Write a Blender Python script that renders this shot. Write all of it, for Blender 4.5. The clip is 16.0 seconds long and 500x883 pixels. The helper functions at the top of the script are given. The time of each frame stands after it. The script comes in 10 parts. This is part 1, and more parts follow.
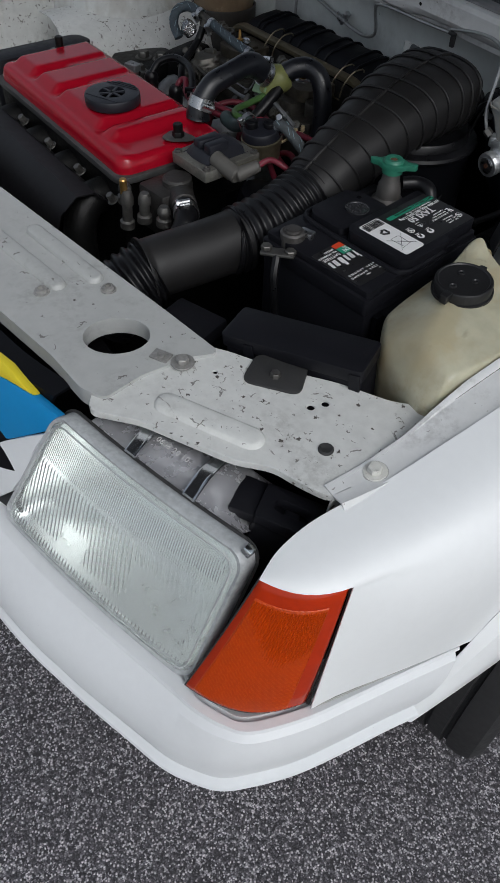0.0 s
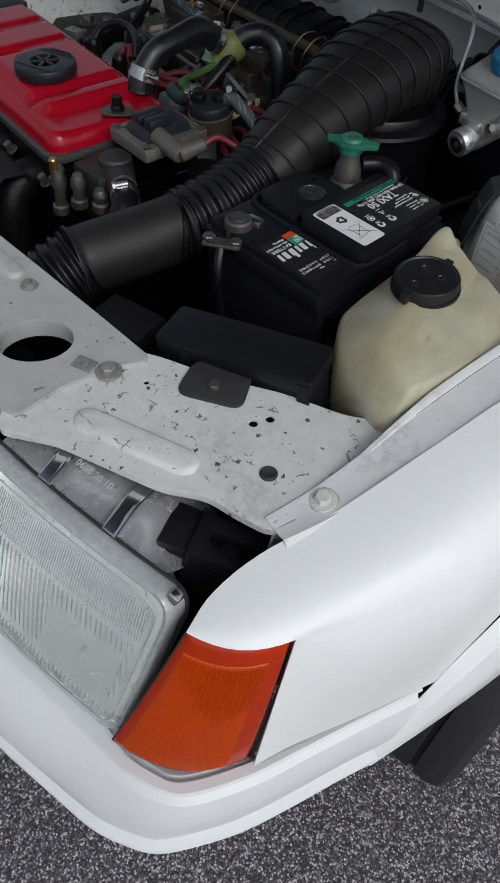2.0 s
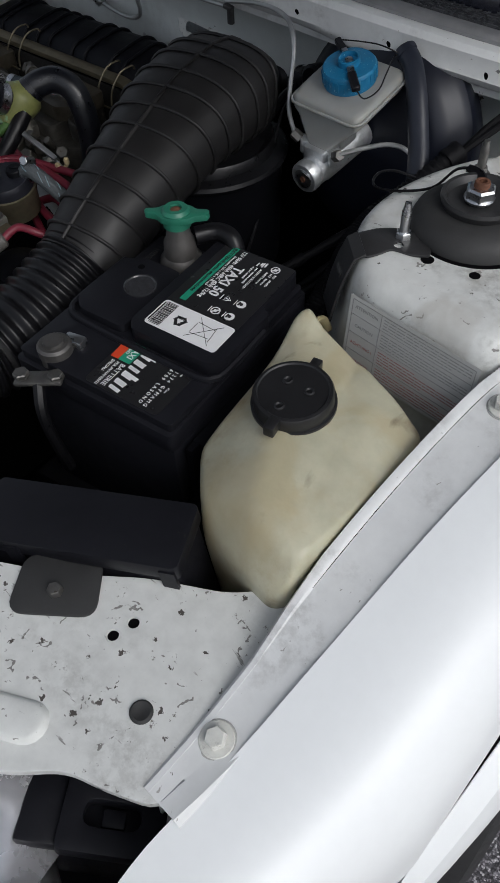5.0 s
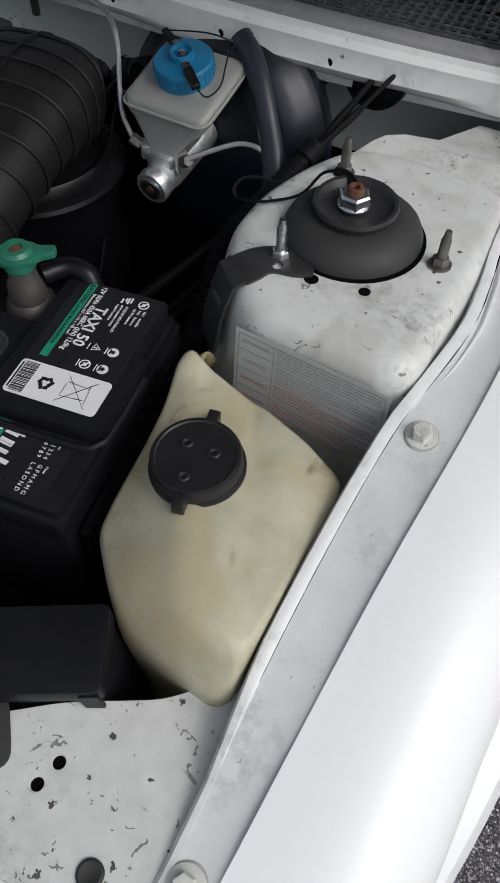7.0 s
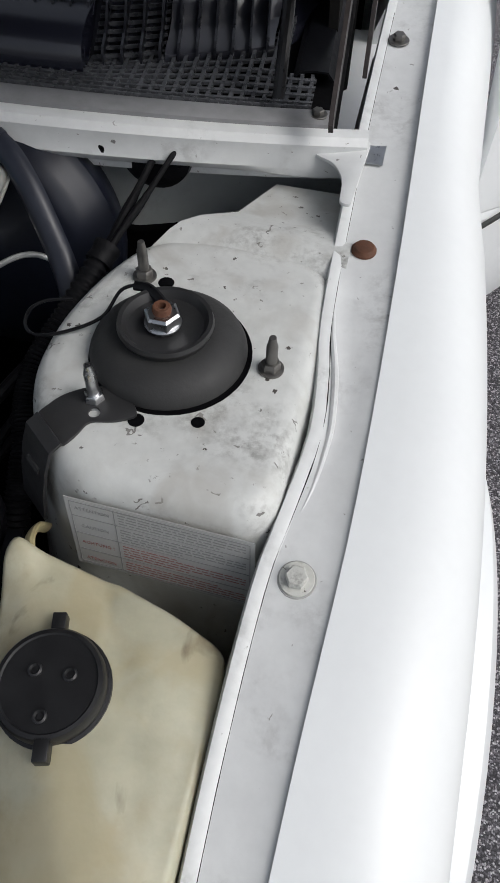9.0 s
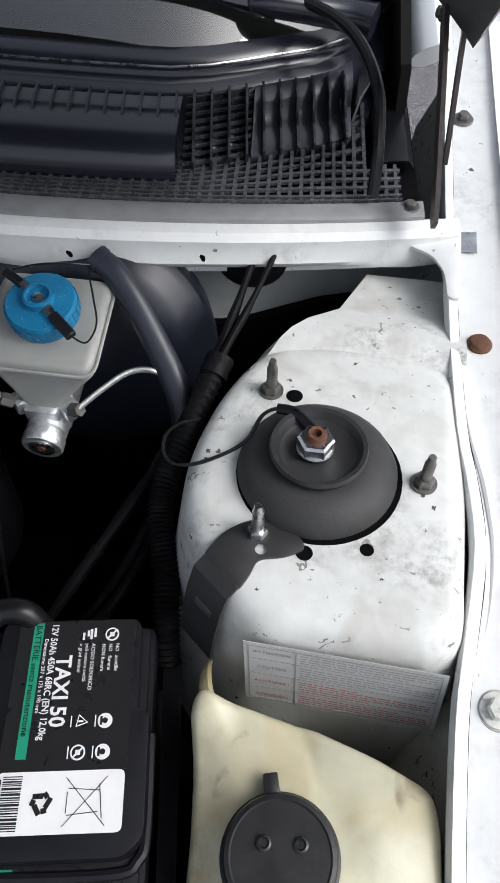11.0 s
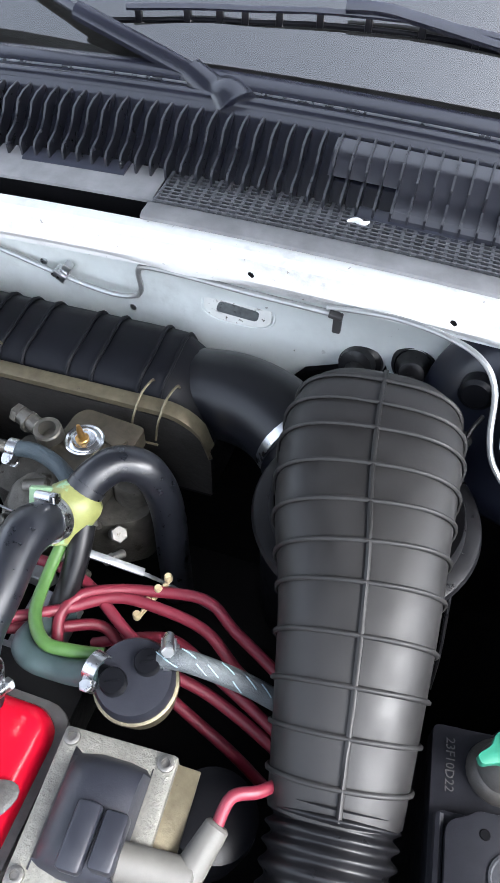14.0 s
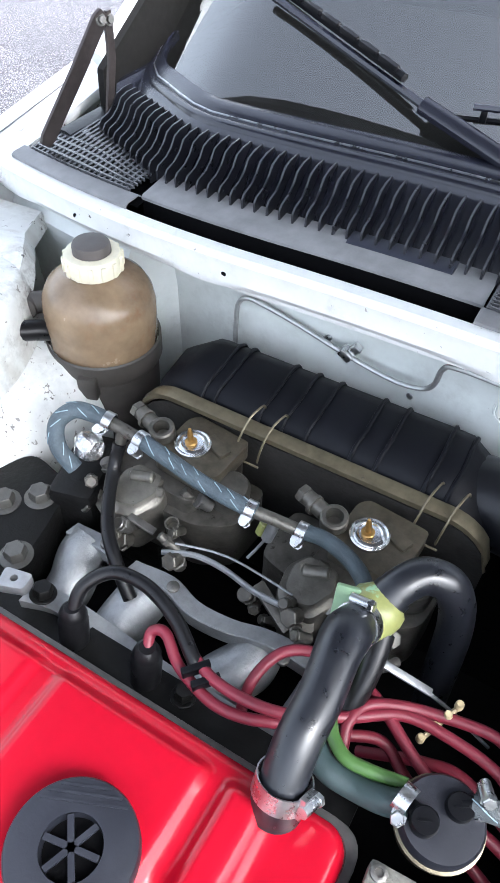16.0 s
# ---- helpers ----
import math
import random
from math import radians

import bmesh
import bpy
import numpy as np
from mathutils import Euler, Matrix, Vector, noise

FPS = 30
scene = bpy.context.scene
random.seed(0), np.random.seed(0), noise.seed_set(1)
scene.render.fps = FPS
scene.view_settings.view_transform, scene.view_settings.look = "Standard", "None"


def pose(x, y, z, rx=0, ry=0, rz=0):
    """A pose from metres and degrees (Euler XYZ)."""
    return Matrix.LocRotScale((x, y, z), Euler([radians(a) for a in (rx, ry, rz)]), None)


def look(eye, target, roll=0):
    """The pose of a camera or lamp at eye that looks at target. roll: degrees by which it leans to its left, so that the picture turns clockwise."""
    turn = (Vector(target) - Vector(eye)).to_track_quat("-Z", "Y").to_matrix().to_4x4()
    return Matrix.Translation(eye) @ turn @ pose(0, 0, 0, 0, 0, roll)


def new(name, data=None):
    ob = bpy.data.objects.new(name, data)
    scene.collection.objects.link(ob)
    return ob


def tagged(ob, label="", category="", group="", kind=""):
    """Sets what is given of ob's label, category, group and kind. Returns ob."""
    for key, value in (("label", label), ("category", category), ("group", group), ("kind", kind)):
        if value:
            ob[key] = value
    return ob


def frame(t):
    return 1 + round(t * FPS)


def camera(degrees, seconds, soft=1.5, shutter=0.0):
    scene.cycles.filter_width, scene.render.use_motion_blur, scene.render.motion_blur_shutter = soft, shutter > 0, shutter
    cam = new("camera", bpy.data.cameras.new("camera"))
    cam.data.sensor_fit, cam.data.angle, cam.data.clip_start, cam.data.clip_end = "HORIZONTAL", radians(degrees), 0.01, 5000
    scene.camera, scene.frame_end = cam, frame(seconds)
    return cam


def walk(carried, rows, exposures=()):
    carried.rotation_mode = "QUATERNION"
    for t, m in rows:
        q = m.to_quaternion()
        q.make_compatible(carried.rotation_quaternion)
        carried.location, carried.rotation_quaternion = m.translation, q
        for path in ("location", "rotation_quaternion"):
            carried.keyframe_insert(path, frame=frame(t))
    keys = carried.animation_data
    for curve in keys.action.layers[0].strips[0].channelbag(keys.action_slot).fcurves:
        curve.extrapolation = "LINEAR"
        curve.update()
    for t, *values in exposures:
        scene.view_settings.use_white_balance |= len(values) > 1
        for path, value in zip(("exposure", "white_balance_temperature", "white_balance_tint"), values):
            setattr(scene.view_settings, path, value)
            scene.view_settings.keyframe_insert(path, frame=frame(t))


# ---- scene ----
cam = camera(38.10, 16.0)
PATH = [
    (0, 0.9219, -0.3431, 1.2483, 42.05, -1.44, 58.09),
    (0.5, 0.9109, -0.3325, 1.2402, 42.04, -1.90, 57.48),
    (1, 0.9022, -0.3193, 1.2230, 42.14, -1.99, 56.64),
    (1.5, 0.8900, -0.2922, 1.2122, 40.59, -2.00, 56.87),
    (2, 0.8693, -0.2585, 1.2078, 40.38, -2.23, 56.79),
    (2.5, 0.8415, -0.2212, 1.2047, 39.24, -1.75, 57.48),
    (3, 0.8216, -0.1770, 1.2019, 38.99, -1.60, 56.53),
    (3.2, 0.8163, -0.1593, 1.1975, 38.88, -1.96, 56.58),
    (5.3, 0.7242, -0.0736, 1.1966, 38.52, 2.08, 41.96),
    (5.5, 0.7148, -0.0765, 1.1944, 38.37, 1.26, 40.52),
    (6, 0.7111, -0.0708, 1.1827, 36.54, -0.97, 37.53),
    (6.5, 0.6978, -0.0507, 1.1806, 36.74, -0.71, 34.66),
    (7, 0.6597, -0.0197, 1.1874, 36.16, -1.35, 30.20),
    (7.5, 0.6417, 0.0266, 1.1854, 34.72, -0.24, 25.96),
    (8, 0.6322, 0.0684, 1.1799, 34.64, -0.49, 20.83),
    (8.2, 0.6314, 0.0782, 1.1816, 35.40, -1.25, 19.90),
    (10.3, 0.5655, 0.1253, 1.2434, 36.92, 0.61, 3.76),
    (10.5, 0.5411, 0.1301, 1.2475, 37.30, -0.01, 5.11),
    (11, 0.4855, 0.1416, 1.2363, 37.73, -0.64, 8.25),
    (11.5, 0.4214, 0.1409, 1.2370, 37.37, -1.50, 11.49),
    (12, 0.3751, 0.1286, 1.2357, 37.97, -1.62, 13.18),
    (12.5, 0.3182, 0.1176, 1.2424, 38.45, -1.82, 15.52),
    (13, 0.2722, 0.1117, 1.2478, 39.21, -1.67, 17.56),
    (13.5, 0.2210, 0.1060, 1.2495, 38.85, -1.65, 19.55),
    (14, 0.1648, 0.0958, 1.2595, 40.04, -0.76, 22.51),
    (14.5, 0.1198, 0.0885, 1.2624, 41.34, -1.05, 25.56),
    (15, 0.0638, 0.0775, 1.2722, 42.19, -1.21, 29.12),
    (15.5, 0.0216, 0.0710, 1.2719, 42.64, -1.21, 32.25),
    (16, -0.0204, 0.0536, 1.2784, 42.87, -1.66, 34.98),
]
walk(cam, [(t, pose(*row)) for t, *row in PATH],
     [(0.0, -0.48, 6150, 9), (3.0, -0.45, 6200, 9), (5.5, -0.28, 6200, 10), (7.0, -0.2, 6350, 10), (8.0, -0.1, 6350, 10), (10.5, -0.32, 6350, 10), (11.0, 0.6, 6250, 10), (11.5, 1.5, 6050, 10), (12.0, 2.15, 6000, 10), (12.5, 2.48, 6020, 10), (13.5, 2.68, 6080, 10), (14.2, 2.62, 6050, 10), (15.5, 2.47, 5980, 9), (16.0, 2.45, 5950, 9)])

# ---- world, sun, exposure ----
world = bpy.data.worlds.new("overcast_sky")
world.use_nodes = True
scene.world = world
wn, wl = world.node_tree.nodes, world.node_tree.links
sky = wn.new("ShaderNodeTexSky")
sky.sky_type, sky.sun_disc = "NISHITA", False
sky.sun_elevation, sky.sun_rotation = radians(45), radians(99)
sky.air_density, sky.dust_density, sky.ozone_density = 1.0, 4.0, 1.0
soft_sky = wn.new("ShaderNodeHueSaturation")
soft_sky.inputs["Saturation"].default_value = 0.35
wl.new(sky.outputs["Color"], soft_sky.inputs["Color"])
wl.new(soft_sky.outputs["Color"], wn["Background"].inputs["Color"])
wn["Background"].inputs["Strength"].default_value = 0.14

sun = new("sun", bpy.data.lights.new("sun", "SUN"))
sun.data.energy, sun.data.angle, sun.data.color = 1.0, radians(28), (1.0, 0.975, 0.94)
sun.matrix_world = look((2.4, -0.38, 2.45), (0, 0, 0))

# ---- materials ----
def material(name, color, rough=0.5, metal=0.0, vary=0.12, scale=30.0, bump=0.1, bump_scale=200.0,
             spots=None, spot_size=60.0, spot_amount=0.0, coat=0.0, worn=0.15, spec=0.5, stretch=(1, 1, 1), trans=0.0, sss=0.0, chips=0.0, chip_size=60.0, grime=0.0, grime_size=14.0, grime_color=(0.13, 0.12, 0.105), scratch=0.0, scratch_size=34.0):
    """A plain surface with variation at two scales, fine relief and, if asked for, chips or stains in a second colour."""
    m = bpy.data.materials.new(name)
    m.use_nodes = True
    nt = m.node_tree
    n, l = nt.nodes, nt.links
    b = n["Principled BSDF"]
    b.inputs["Metallic"].default_value = metal
    b.inputs["Specular IOR Level"].default_value = spec
    b.inputs["Coat Weight"].default_value = coat
    b.inputs["Coat Roughness"].default_value = 0.08
    b.inputs["Transmission Weight"].default_value = trans
    if sss:
        b.inputs["Subsurface Weight"].default_value = sss
        b.inputs["Subsurface Radius"].default_value = (0.012, 0.009, 0.006)
        b.inputs["Subsurface Scale"].default_value = 1.0
    geo = n.new("ShaderNodeNewGeometry")
    mp = n.new("ShaderNodeMapping")
    mp.inputs["Scale"].default_value = stretch
    l.new(geo.outputs["Position"], mp.inputs["Vector"])

    def noise_at(s, detail=4, roughness=0.6):
        t = n.new("ShaderNodeTexNoise")
        t.inputs["Scale"].default_value, t.inputs["Detail"].default_value, t.inputs["Roughness"].default_value = s, detail, roughness
        l.new(mp.outputs["Vector"], t.inputs["Vector"])
        return t

    coarse, fine = noise_at(scale * 0.35), noise_at(scale * 3.0, 6)
    add = n.new("ShaderNodeMath")
    add.operation = "ADD"
    l.new(coarse.outputs["Fac"], add.inputs[0])
    l.new(fine.outputs["Fac"], add.inputs[1])
    ramp = n.new("ShaderNodeMapRange")
    ramp.inputs["From Min"].default_value, ramp.inputs["From Max"].default_value = 0.7, 1.3
    ramp.inputs["To Min"].default_value, ramp.inputs["To Max"].default_value = 1 - vary, 1 + vary
    l.new(add.outputs["Value"], ramp.inputs["Value"])
    tone = n.new("ShaderNodeVectorMath")
    tone.operation = "SCALE"
    tone.inputs[0].default_value = color
    l.new(ramp.outputs["Result"], tone.inputs["Scale"])
    out = tone.outputs["Vector"]
    if spots:
        t = noise_at(spot_size, 5, 0.7)
        cut = n.new("ShaderNodeMapRange")
        lo = 0.72 - spot_amount
        cut.inputs["From Min"].default_value, cut.inputs["From Max"].default_value = lo, lo + 0.05
        l.new(t.outputs["Fac"], cut.inputs["Value"])
        mix = n.new("ShaderNodeMix")
        mix.data_type = "RGBA"
        l.new(cut.outputs["Result"], mix.inputs["Factor"])
        l.new(out, mix.inputs["A"])
        mix.inputs["B"].default_value = (*spots, 1)
        out = mix.outputs["Result"]
    def blend(fac, dark):
        mix = n.new("ShaderNodeMix")
        mix.data_type = "RGBA"
        l.new(fac, mix.inputs["Factor"])
        l.new(out, mix.inputs["A"])
        mix.inputs["B"].default_value = (*dark, 1)
        return mix.outputs["Result"]

    def ranged(value, lo, hi, top=1.0):
        g = n.new("ShaderNodeMapRange")
        g.inputs["From Min"].default_value, g.inputs["From Max"].default_value, g.inputs["To Max"].default_value = lo, hi, top
        l.new(value, g.inputs["Value"])
        return g.outputs["Result"]

    def times(p, q):
        g = n.new("ShaderNodeMath")
        g.operation = "MULTIPLY"
        l.new(p, g.inputs[0])
        l.new(q, g.inputs[1])
        return g.outputs["Value"]
    if grime:
        # rubbed-in dirt in streaky patches
        out = blend(times(ranged(noise_at(grime_size, 5, 0.65).outputs["Fac"], 0.5, 0.72, grime), ranged(noise_at(grime_size * 9, 5, 0.7).outputs["Fac"], 0.42, 0.62)), grime_color)
    if scratch:
        # fine scored lines, here and there
        bent = n.new("ShaderNodeVectorMath")
        bent.operation = "MULTIPLY_ADD"
        l.new(noise_at(scratch_size * 0.8).outputs["Color"], bent.inputs[0])
        bent.inputs[1].default_value = (0.03, 0.03, 0.03)
        l.new(mp.outputs["Vector"], bent.inputs[2])
        crack = n.new("ShaderNodeTexVoronoi")
        crack.feature = "DISTANCE_TO_EDGE"
        crack.inputs["Scale"].default_value = scratch_size
        l.new(bent.outputs["Vector"], crack.inputs["Vector"])
        thin = n.new("ShaderNodeMath")
        thin.operation = "LESS_THAN"
        thin.inputs[1].default_value = 0.022
        l.new(crack.outputs["Distance"], thin.inputs[0])
        out = blend(times(thin.outputs["Value"], ranged(noise_at(scratch_size * 1.3, 3, 0.6).outputs["Fac"], 0.66 - 0.1 * scratch, 0.68 - 0.1 * scratch, 0.8)), (0.10, 0.09, 0.08))
    if chips:
        # flecks knocked out of the paint
        warp = n.new("ShaderNodeVectorMath")
        warp.operation = "MULTIPLY_ADD"
        l.new(noise_at(chip_size * 3).outputs["Color"], warp.inputs[0])
        warp.inputs[1].default_value = (0.008, 0.008, 0.008)
        l.new(mp.outputs["Vector"], warp.inputs[2])
        cells = n.new("ShaderNodeTexVoronoi")
        cells.inputs["Scale"].default_value = chip_size
        l.new(warp.outputs["Vector"], cells.inputs["Vector"])
        pick = n.new("ShaderNodeSeparateColor")
        l.new(cells.outputs["Color"], pick.inputs["Color"])
        g = n.new("ShaderNodeMapRange")
        g.interpolation_type = "SMOOTHERSTEP"
        g.inputs["From Min"].default_value, g.inputs["From Max"].default_value, g.inputs["To Min"].default_value, g.inputs["To Max"].default_value = 0.35, 1.0, 0.03, 0.27
        l.new(pick.outputs["Green"], g.inputs["Value"])
        hit = n.new("ShaderNodeMath")
        hit.operation = "LESS_THAN"
        l.new(cells.outputs["Distance"], hit.inputs[0])
        l.new(g.outputs["Result"], hit.inputs[1])
        out = blend(times(hit.outputs["Value"], ranged(pick.outputs["Red"], 1 - chips, 1 - chips + 0.02)), (0.07, 0.062, 0.055))
    l.new(out, b.inputs["Base Color"])
    r = n.new("ShaderNodeMapRange")
    r.inputs["From Min"].default_value, r.inputs["From Max"].default_value = 0.3, 0.7
    r.inputs["To Min"].default_value, r.inputs["To Max"].default_value = max(0.03, rough * (1 - worn)), min(1, rough * (1 + worn))
    l.new(fine.outputs["Fac"], r.inputs["Value"])
    l.new(r.outputs["Result"], b.inputs["Roughness"])
    if bump:
        t = noise_at(bump_scale, 5)
        bp = n.new("ShaderNodeBump")
        bp.inputs["Strength"].default_value, bp.inputs["Distance"].default_value = bump, 0.002
        l.new(t.outputs["Fac"], bp.inputs["Height"])
        l.new(bp.outputs["Normal"], b.inputs["Normal"])
    return m


M = {}
M["white_paint"] = material("white_paint", (0.84, 0.86, 0.86), 0.42, vary=0.015, bump=0.01, bump_scale=15, coat=0.12, worn=0.08)
M["bumper_white"] = material("bumper_white", (0.74, 0.76, 0.77), 0.42, vary=0.02, bump=0.02, bump_scale=90, spots=(0.45, 0.45, 0.44), spot_size=220, spot_amount=0.0)
M["bay_white"] = material("bay_white", (0.62, 0.63, 0.61), 0.42, vary=0.10, scale=25, bump=0.06, bump_scale=70, spots=(0.15, 0.14, 0.125), spot_size=95, spot_amount=0.075, chips=0.30, chip_size=125, grime=0.4, grime_size=11, scratch=0.75, scratch_size=38)
M["tower_white"] = material("tower_white", (0.62, 0.63, 0.61), 0.42, vary=0.10, scale=25, bump=0.06, bump_scale=70, spots=(0.15, 0.14, 0.125), spot_size=95, spot_amount=0.075, chips=0.16, chip_size=115, grime=0.8, grime_size=11, scratch=0.35)
M["bay_clean"] = material("bay_clean", (0.63, 0.665, 0.655), 0.40, vary=0.07, scale=12, bump=0.05, bump_scale=30, spots=(0.32, 0.32, 0.31), spot_size=140, spot_amount=0.03, chips=0.03, chip_size=95, grime=0.3, grime_size=6)
M["bay_grey"] = material("bay_grey", (0.42, 0.43, 0.42), 0.45, vary=0.07, scale=22, bump=0.05, bump_scale=60, spots=(0.17, 0.16, 0.15), spot_size=120, spot_amount=0.04, chips=0.12, chip_size=110, grime=0.5, grime_size=12, scratch=0.4)
M["rail_white"] = material("rail_white", (0.66, 0.67, 0.665), 0.4, vary=0.07, scale=20, bump=0.05, bump_scale=50, spots=(0.3, 0.28, 0.25), spot_size=190, spot_amount=0.01, chips=0.035, chip_size=110, grime=0.5, grime_size=10)
M["dull_zinc"] = material("dull_zinc", (0.33, 0.325, 0.31), 0.45, 0.4, vary=0.3, scale=60, bump=0.2, spots=(0.12, 0.10, 0.08), spot_size=140, spot_amount=0.05)
M["bolt_white"] = material("bolt_white", (0.60, 0.60, 0.56), 0.4, vary=0.1, scale=60, bump=0.1, chips=0.2, chip_size=260, grime=0.8, grime_size=60)
M["worn_slot"] = material("worn_grey_steel", (0.10, 0.11, 0.115), 0.5, 0.2, vary=0.35, scale=60, bump=0.2, spots=(0.03, 0.03, 0.03), spot_size=150, spot_amount=0.12)
M["sealant"] = material("sealant", (0.40, 0.40, 0.38), 0.7, vary=0.1, bump=0.3, bump_scale=120)
# near-black for gaps, liners and places whose shade is put into the colour
M["black_void"] = material("gap_and_shade_black", (0.003, 0.003, 0.0035), 0.8, vary=0.3, bump=0.1, spec=0.04)
M["black_plastic"] = material("black_plastic", (0.004, 0.0042, 0.0055), 0.34, vary=0.2, bump=0.06, bump_scale=300, spec=0.18)
M["duct_plastic"] = material("duct_plastic", (0.0135, 0.0129, 0.0130), 0.5, vary=0.25, scale=18, bump=0.05, bump_scale=160, worn=0.2, spec=0.36)
M["box_plastic"] = material("box_plastic", (0.0088, 0.0090, 0.0118), 0.44, vary=0.2, bump=0.05, bump_scale=500, spots=(0.02, 0.019, 0.018), spot_size=160, spot_amount=0.05, spec=0.2)
M["cowl_plastic"] = material("cowl_plastic", (0.010, 0.011, 0.019), 0.25, spec=0.7, vary=0.15, scale=8, bump=0.015, bump_scale=120, worn=0.05)
M["fin_plastic"] = material("fin_plastic", (0.010, 0.0105, 0.015), 0.30, vary=0.2, bump=0.05, spec=0.8)
M["cowl_dusty"] = material("cowl_dusty", (0.20, 0.20, 0.205), 0.55, vary=0.3, scale=12, bump=0.1, bump_scale=200)
M["rubber"] = material("rubber", (0.026, 0.026, 0.026), 0.68, vary=0.2, bump=0.2, bump_scale=220, spots=(0.075, 0.072, 0.07), spot_size=70, spot_amount=0.02)
M["hose"] = material("hose_rubber", (0.006, 0.006, 0.007), 0.34, vary=0.2, bump=0.1, bump_scale=150, worn=0.25, spec=0.3)
M["breather_rubber"] = material("breather_rubber", (0.008, 0.009, 0.0125), 0.34, vary=0.25, bump=0.06, bump_scale=90, worn=0.3, spec=0.6)
M["elbow_plastic"] = material("elbow_plastic", (0.006, 0.0065, 0.009), 0.36, vary=0.2, bump=0.04, spec=0.45)
M["tape"] = material("black_cloth_tape", (0.005, 0.005, 0.006), 0.6, vary=0.3, bump=0.3, bump_scale=180, spec=0.15)
M["tyre"] = material("tyre_rubber", (0.02, 0.02, 0.021), 0.8, vary=0.2, bump=0.2)
M["red_paint"] = material("red_paint", (0.32, 0.003, 0.014), 0.2, vary=0.05, bump=0.05, bump_scale=45, coat=0.1, spec=0.35, spots=(0.12, 0.02, 0.02), spot_size=170, spot_amount=-0.06)
M["steel"] = material("galvanised_steel", (0.55, 0.56, 0.57), 0.30, 1.0, vary=0.2, bump=0.15, bump_scale=250, worn=0.3)
M["dirty_steel"] = material("dirty_steel", (0.17, 0.165, 0.155), 0.48, 0.85, vary=0.35, bump=0.3, bump_scale=200, spots=(0.07, 0.05, 0.035), spot_size=120, spot_amount=0.06)
M["rust"] = material("rust", (0.13, 0.055, 0.03), 0.75, 0.2, vary=0.4, bump=0.4)
M["cast_alu"] = material("cast_aluminium", (0.29, 0.30, 0.31), 0.5, 0.75, vary=0.25, bump=0.25, bump_scale=350, spots=(0.12, 0.11, 0.1), spot_size=70, spot_amount=0.02)
M["carb"] = material("oily_carburettor_metal", (0.085, 0.080, 0.070), 0.45, 0.6, vary=0.45, bump=0.35, bump_scale=180, spots=(0.03, 0.025, 0.02), spot_size=60, spot_amount=0.1)
M["block"] = material("greasy_engine_block", (0.004, 0.004, 0.004), 0.45, 0.0, vary=0.4, bump=0.4, bump_scale=120, spec=0.22)
M["brass"] = material("brass", (0.55, 0.33, 0.11), 0.35, 0.9, vary=0.2)
M["zinc_gold"] = material("yellow_zinc", (0.19, 0.165, 0.11), 0.42, 0.7, vary=0.3, bump=0.2, spots=(0.1, 0.09, 0.07), spot_size=60, spot_amount=0.05)
M["red_lead"] = material("red_ignition_lead", (0.15, 0.012, 0.026), 0.5, vary=0.15, bump=0.05)
M["green_hose"] = material("green_hose", (0.055, 0.125, 0.03), 0.45, vary=0.2)
M["valve_green"] = material("yellow_green_plastic", (0.21, 0.22, 0.075), 0.4, vary=0.2, scale=40, spots=(0.25, 0.42, 0.25), spot_size=35, spot_amount=0.15)
M["tank_cream"] = material("aged_cream_plastic", (0.47, 0.455, 0.335), 0.36, vary=0.14, scale=14, bump=0.5, bump_scale=16, grime=0.9, grime_size=7, grime_color=(0.30, 0.22, 0.11), sss=0.15)
M["tank_brown"] = material("rusty_brown_tank", (0.19, 0.135, 0.085), 0.24, vary=0.4, scale=10, bump=0.06, bump_scale=20, sss=0.1, grime=0.8, grime_size=9, grime_color=(0.20, 0.085, 0.035))
M["cap_cream"] = material("cream_cap", (0.66, 0.62, 0.48), 0.45, vary=0.1)
M["fluid_tank"] = material("milky_tank", (0.31, 0.315, 0.30), 0.35, vary=0.06, scale=20, bump=0.03, bump_scale=40, sss=0.2)
M["blue_cap"] = material("blue_plastic", (0.012, 0.165, 0.33), 0.4, vary=0.15, bump=0.15, bump_scale=300, spots=(0.30, 0.48, 0.60), spot_size=320, spot_amount=0.09)
M["green_clamp"] = material("green_terminal", (0.021, 0.155, 0.098), 0.42, vary=0.2, bump=0.1, spots=(0.3, 0.5, 0.4), spot_size=150, spot_amount=0.0)
M["navy_sleeve"] = material("navy_sleeve", (0.018, 0.021, 0.032), 0.4, vary=0.2, bump=0.1)
M["blue_braid"] = material("blue_braided_hose", (0.055, 0.075, 0.09), 0.55, vary=0.3, scale=120, bump=0.5, bump_scale=700)
M["label_white"] = material("label_white", (0.74, 0.74, 0.74), 0.4, vary=0.03, bump=0)
M["label_black"] = material("label_black", (0.015, 0.015, 0.016), 0.3, vary=0.1, bump=0)
M["label_green"] = material("label_green", (0.02, 0.25, 0.15), 0.35, vary=0.08, bump=0)
M["label_orange"] = material("label_orange", (0.6, 0.06, 0.02), 0.35, vary=0.05, bump=0)
M["label_grey"] = material("label_grey", (0.43, 0.435, 0.43), 0.5, vary=0.06, bump=0)
M["print_grey"] = material("print_grey", (0.25, 0.25, 0.25), 0.5, vary=0.1, bump=0)
M["print_red"] = material("print_red", (0.30, 0.14, 0.13), 0.5, vary=0.1, bump=0)
M["sticker_yellow"] = material("sticker_yellow", (0.75, 0.62, 0.03), 0.35, vary=0.04, bump=0)
M["sticker_blue"] = material("sticker_blue", (0.01, 0.24, 0.55), 0.35, vary=0.04, bump=0)
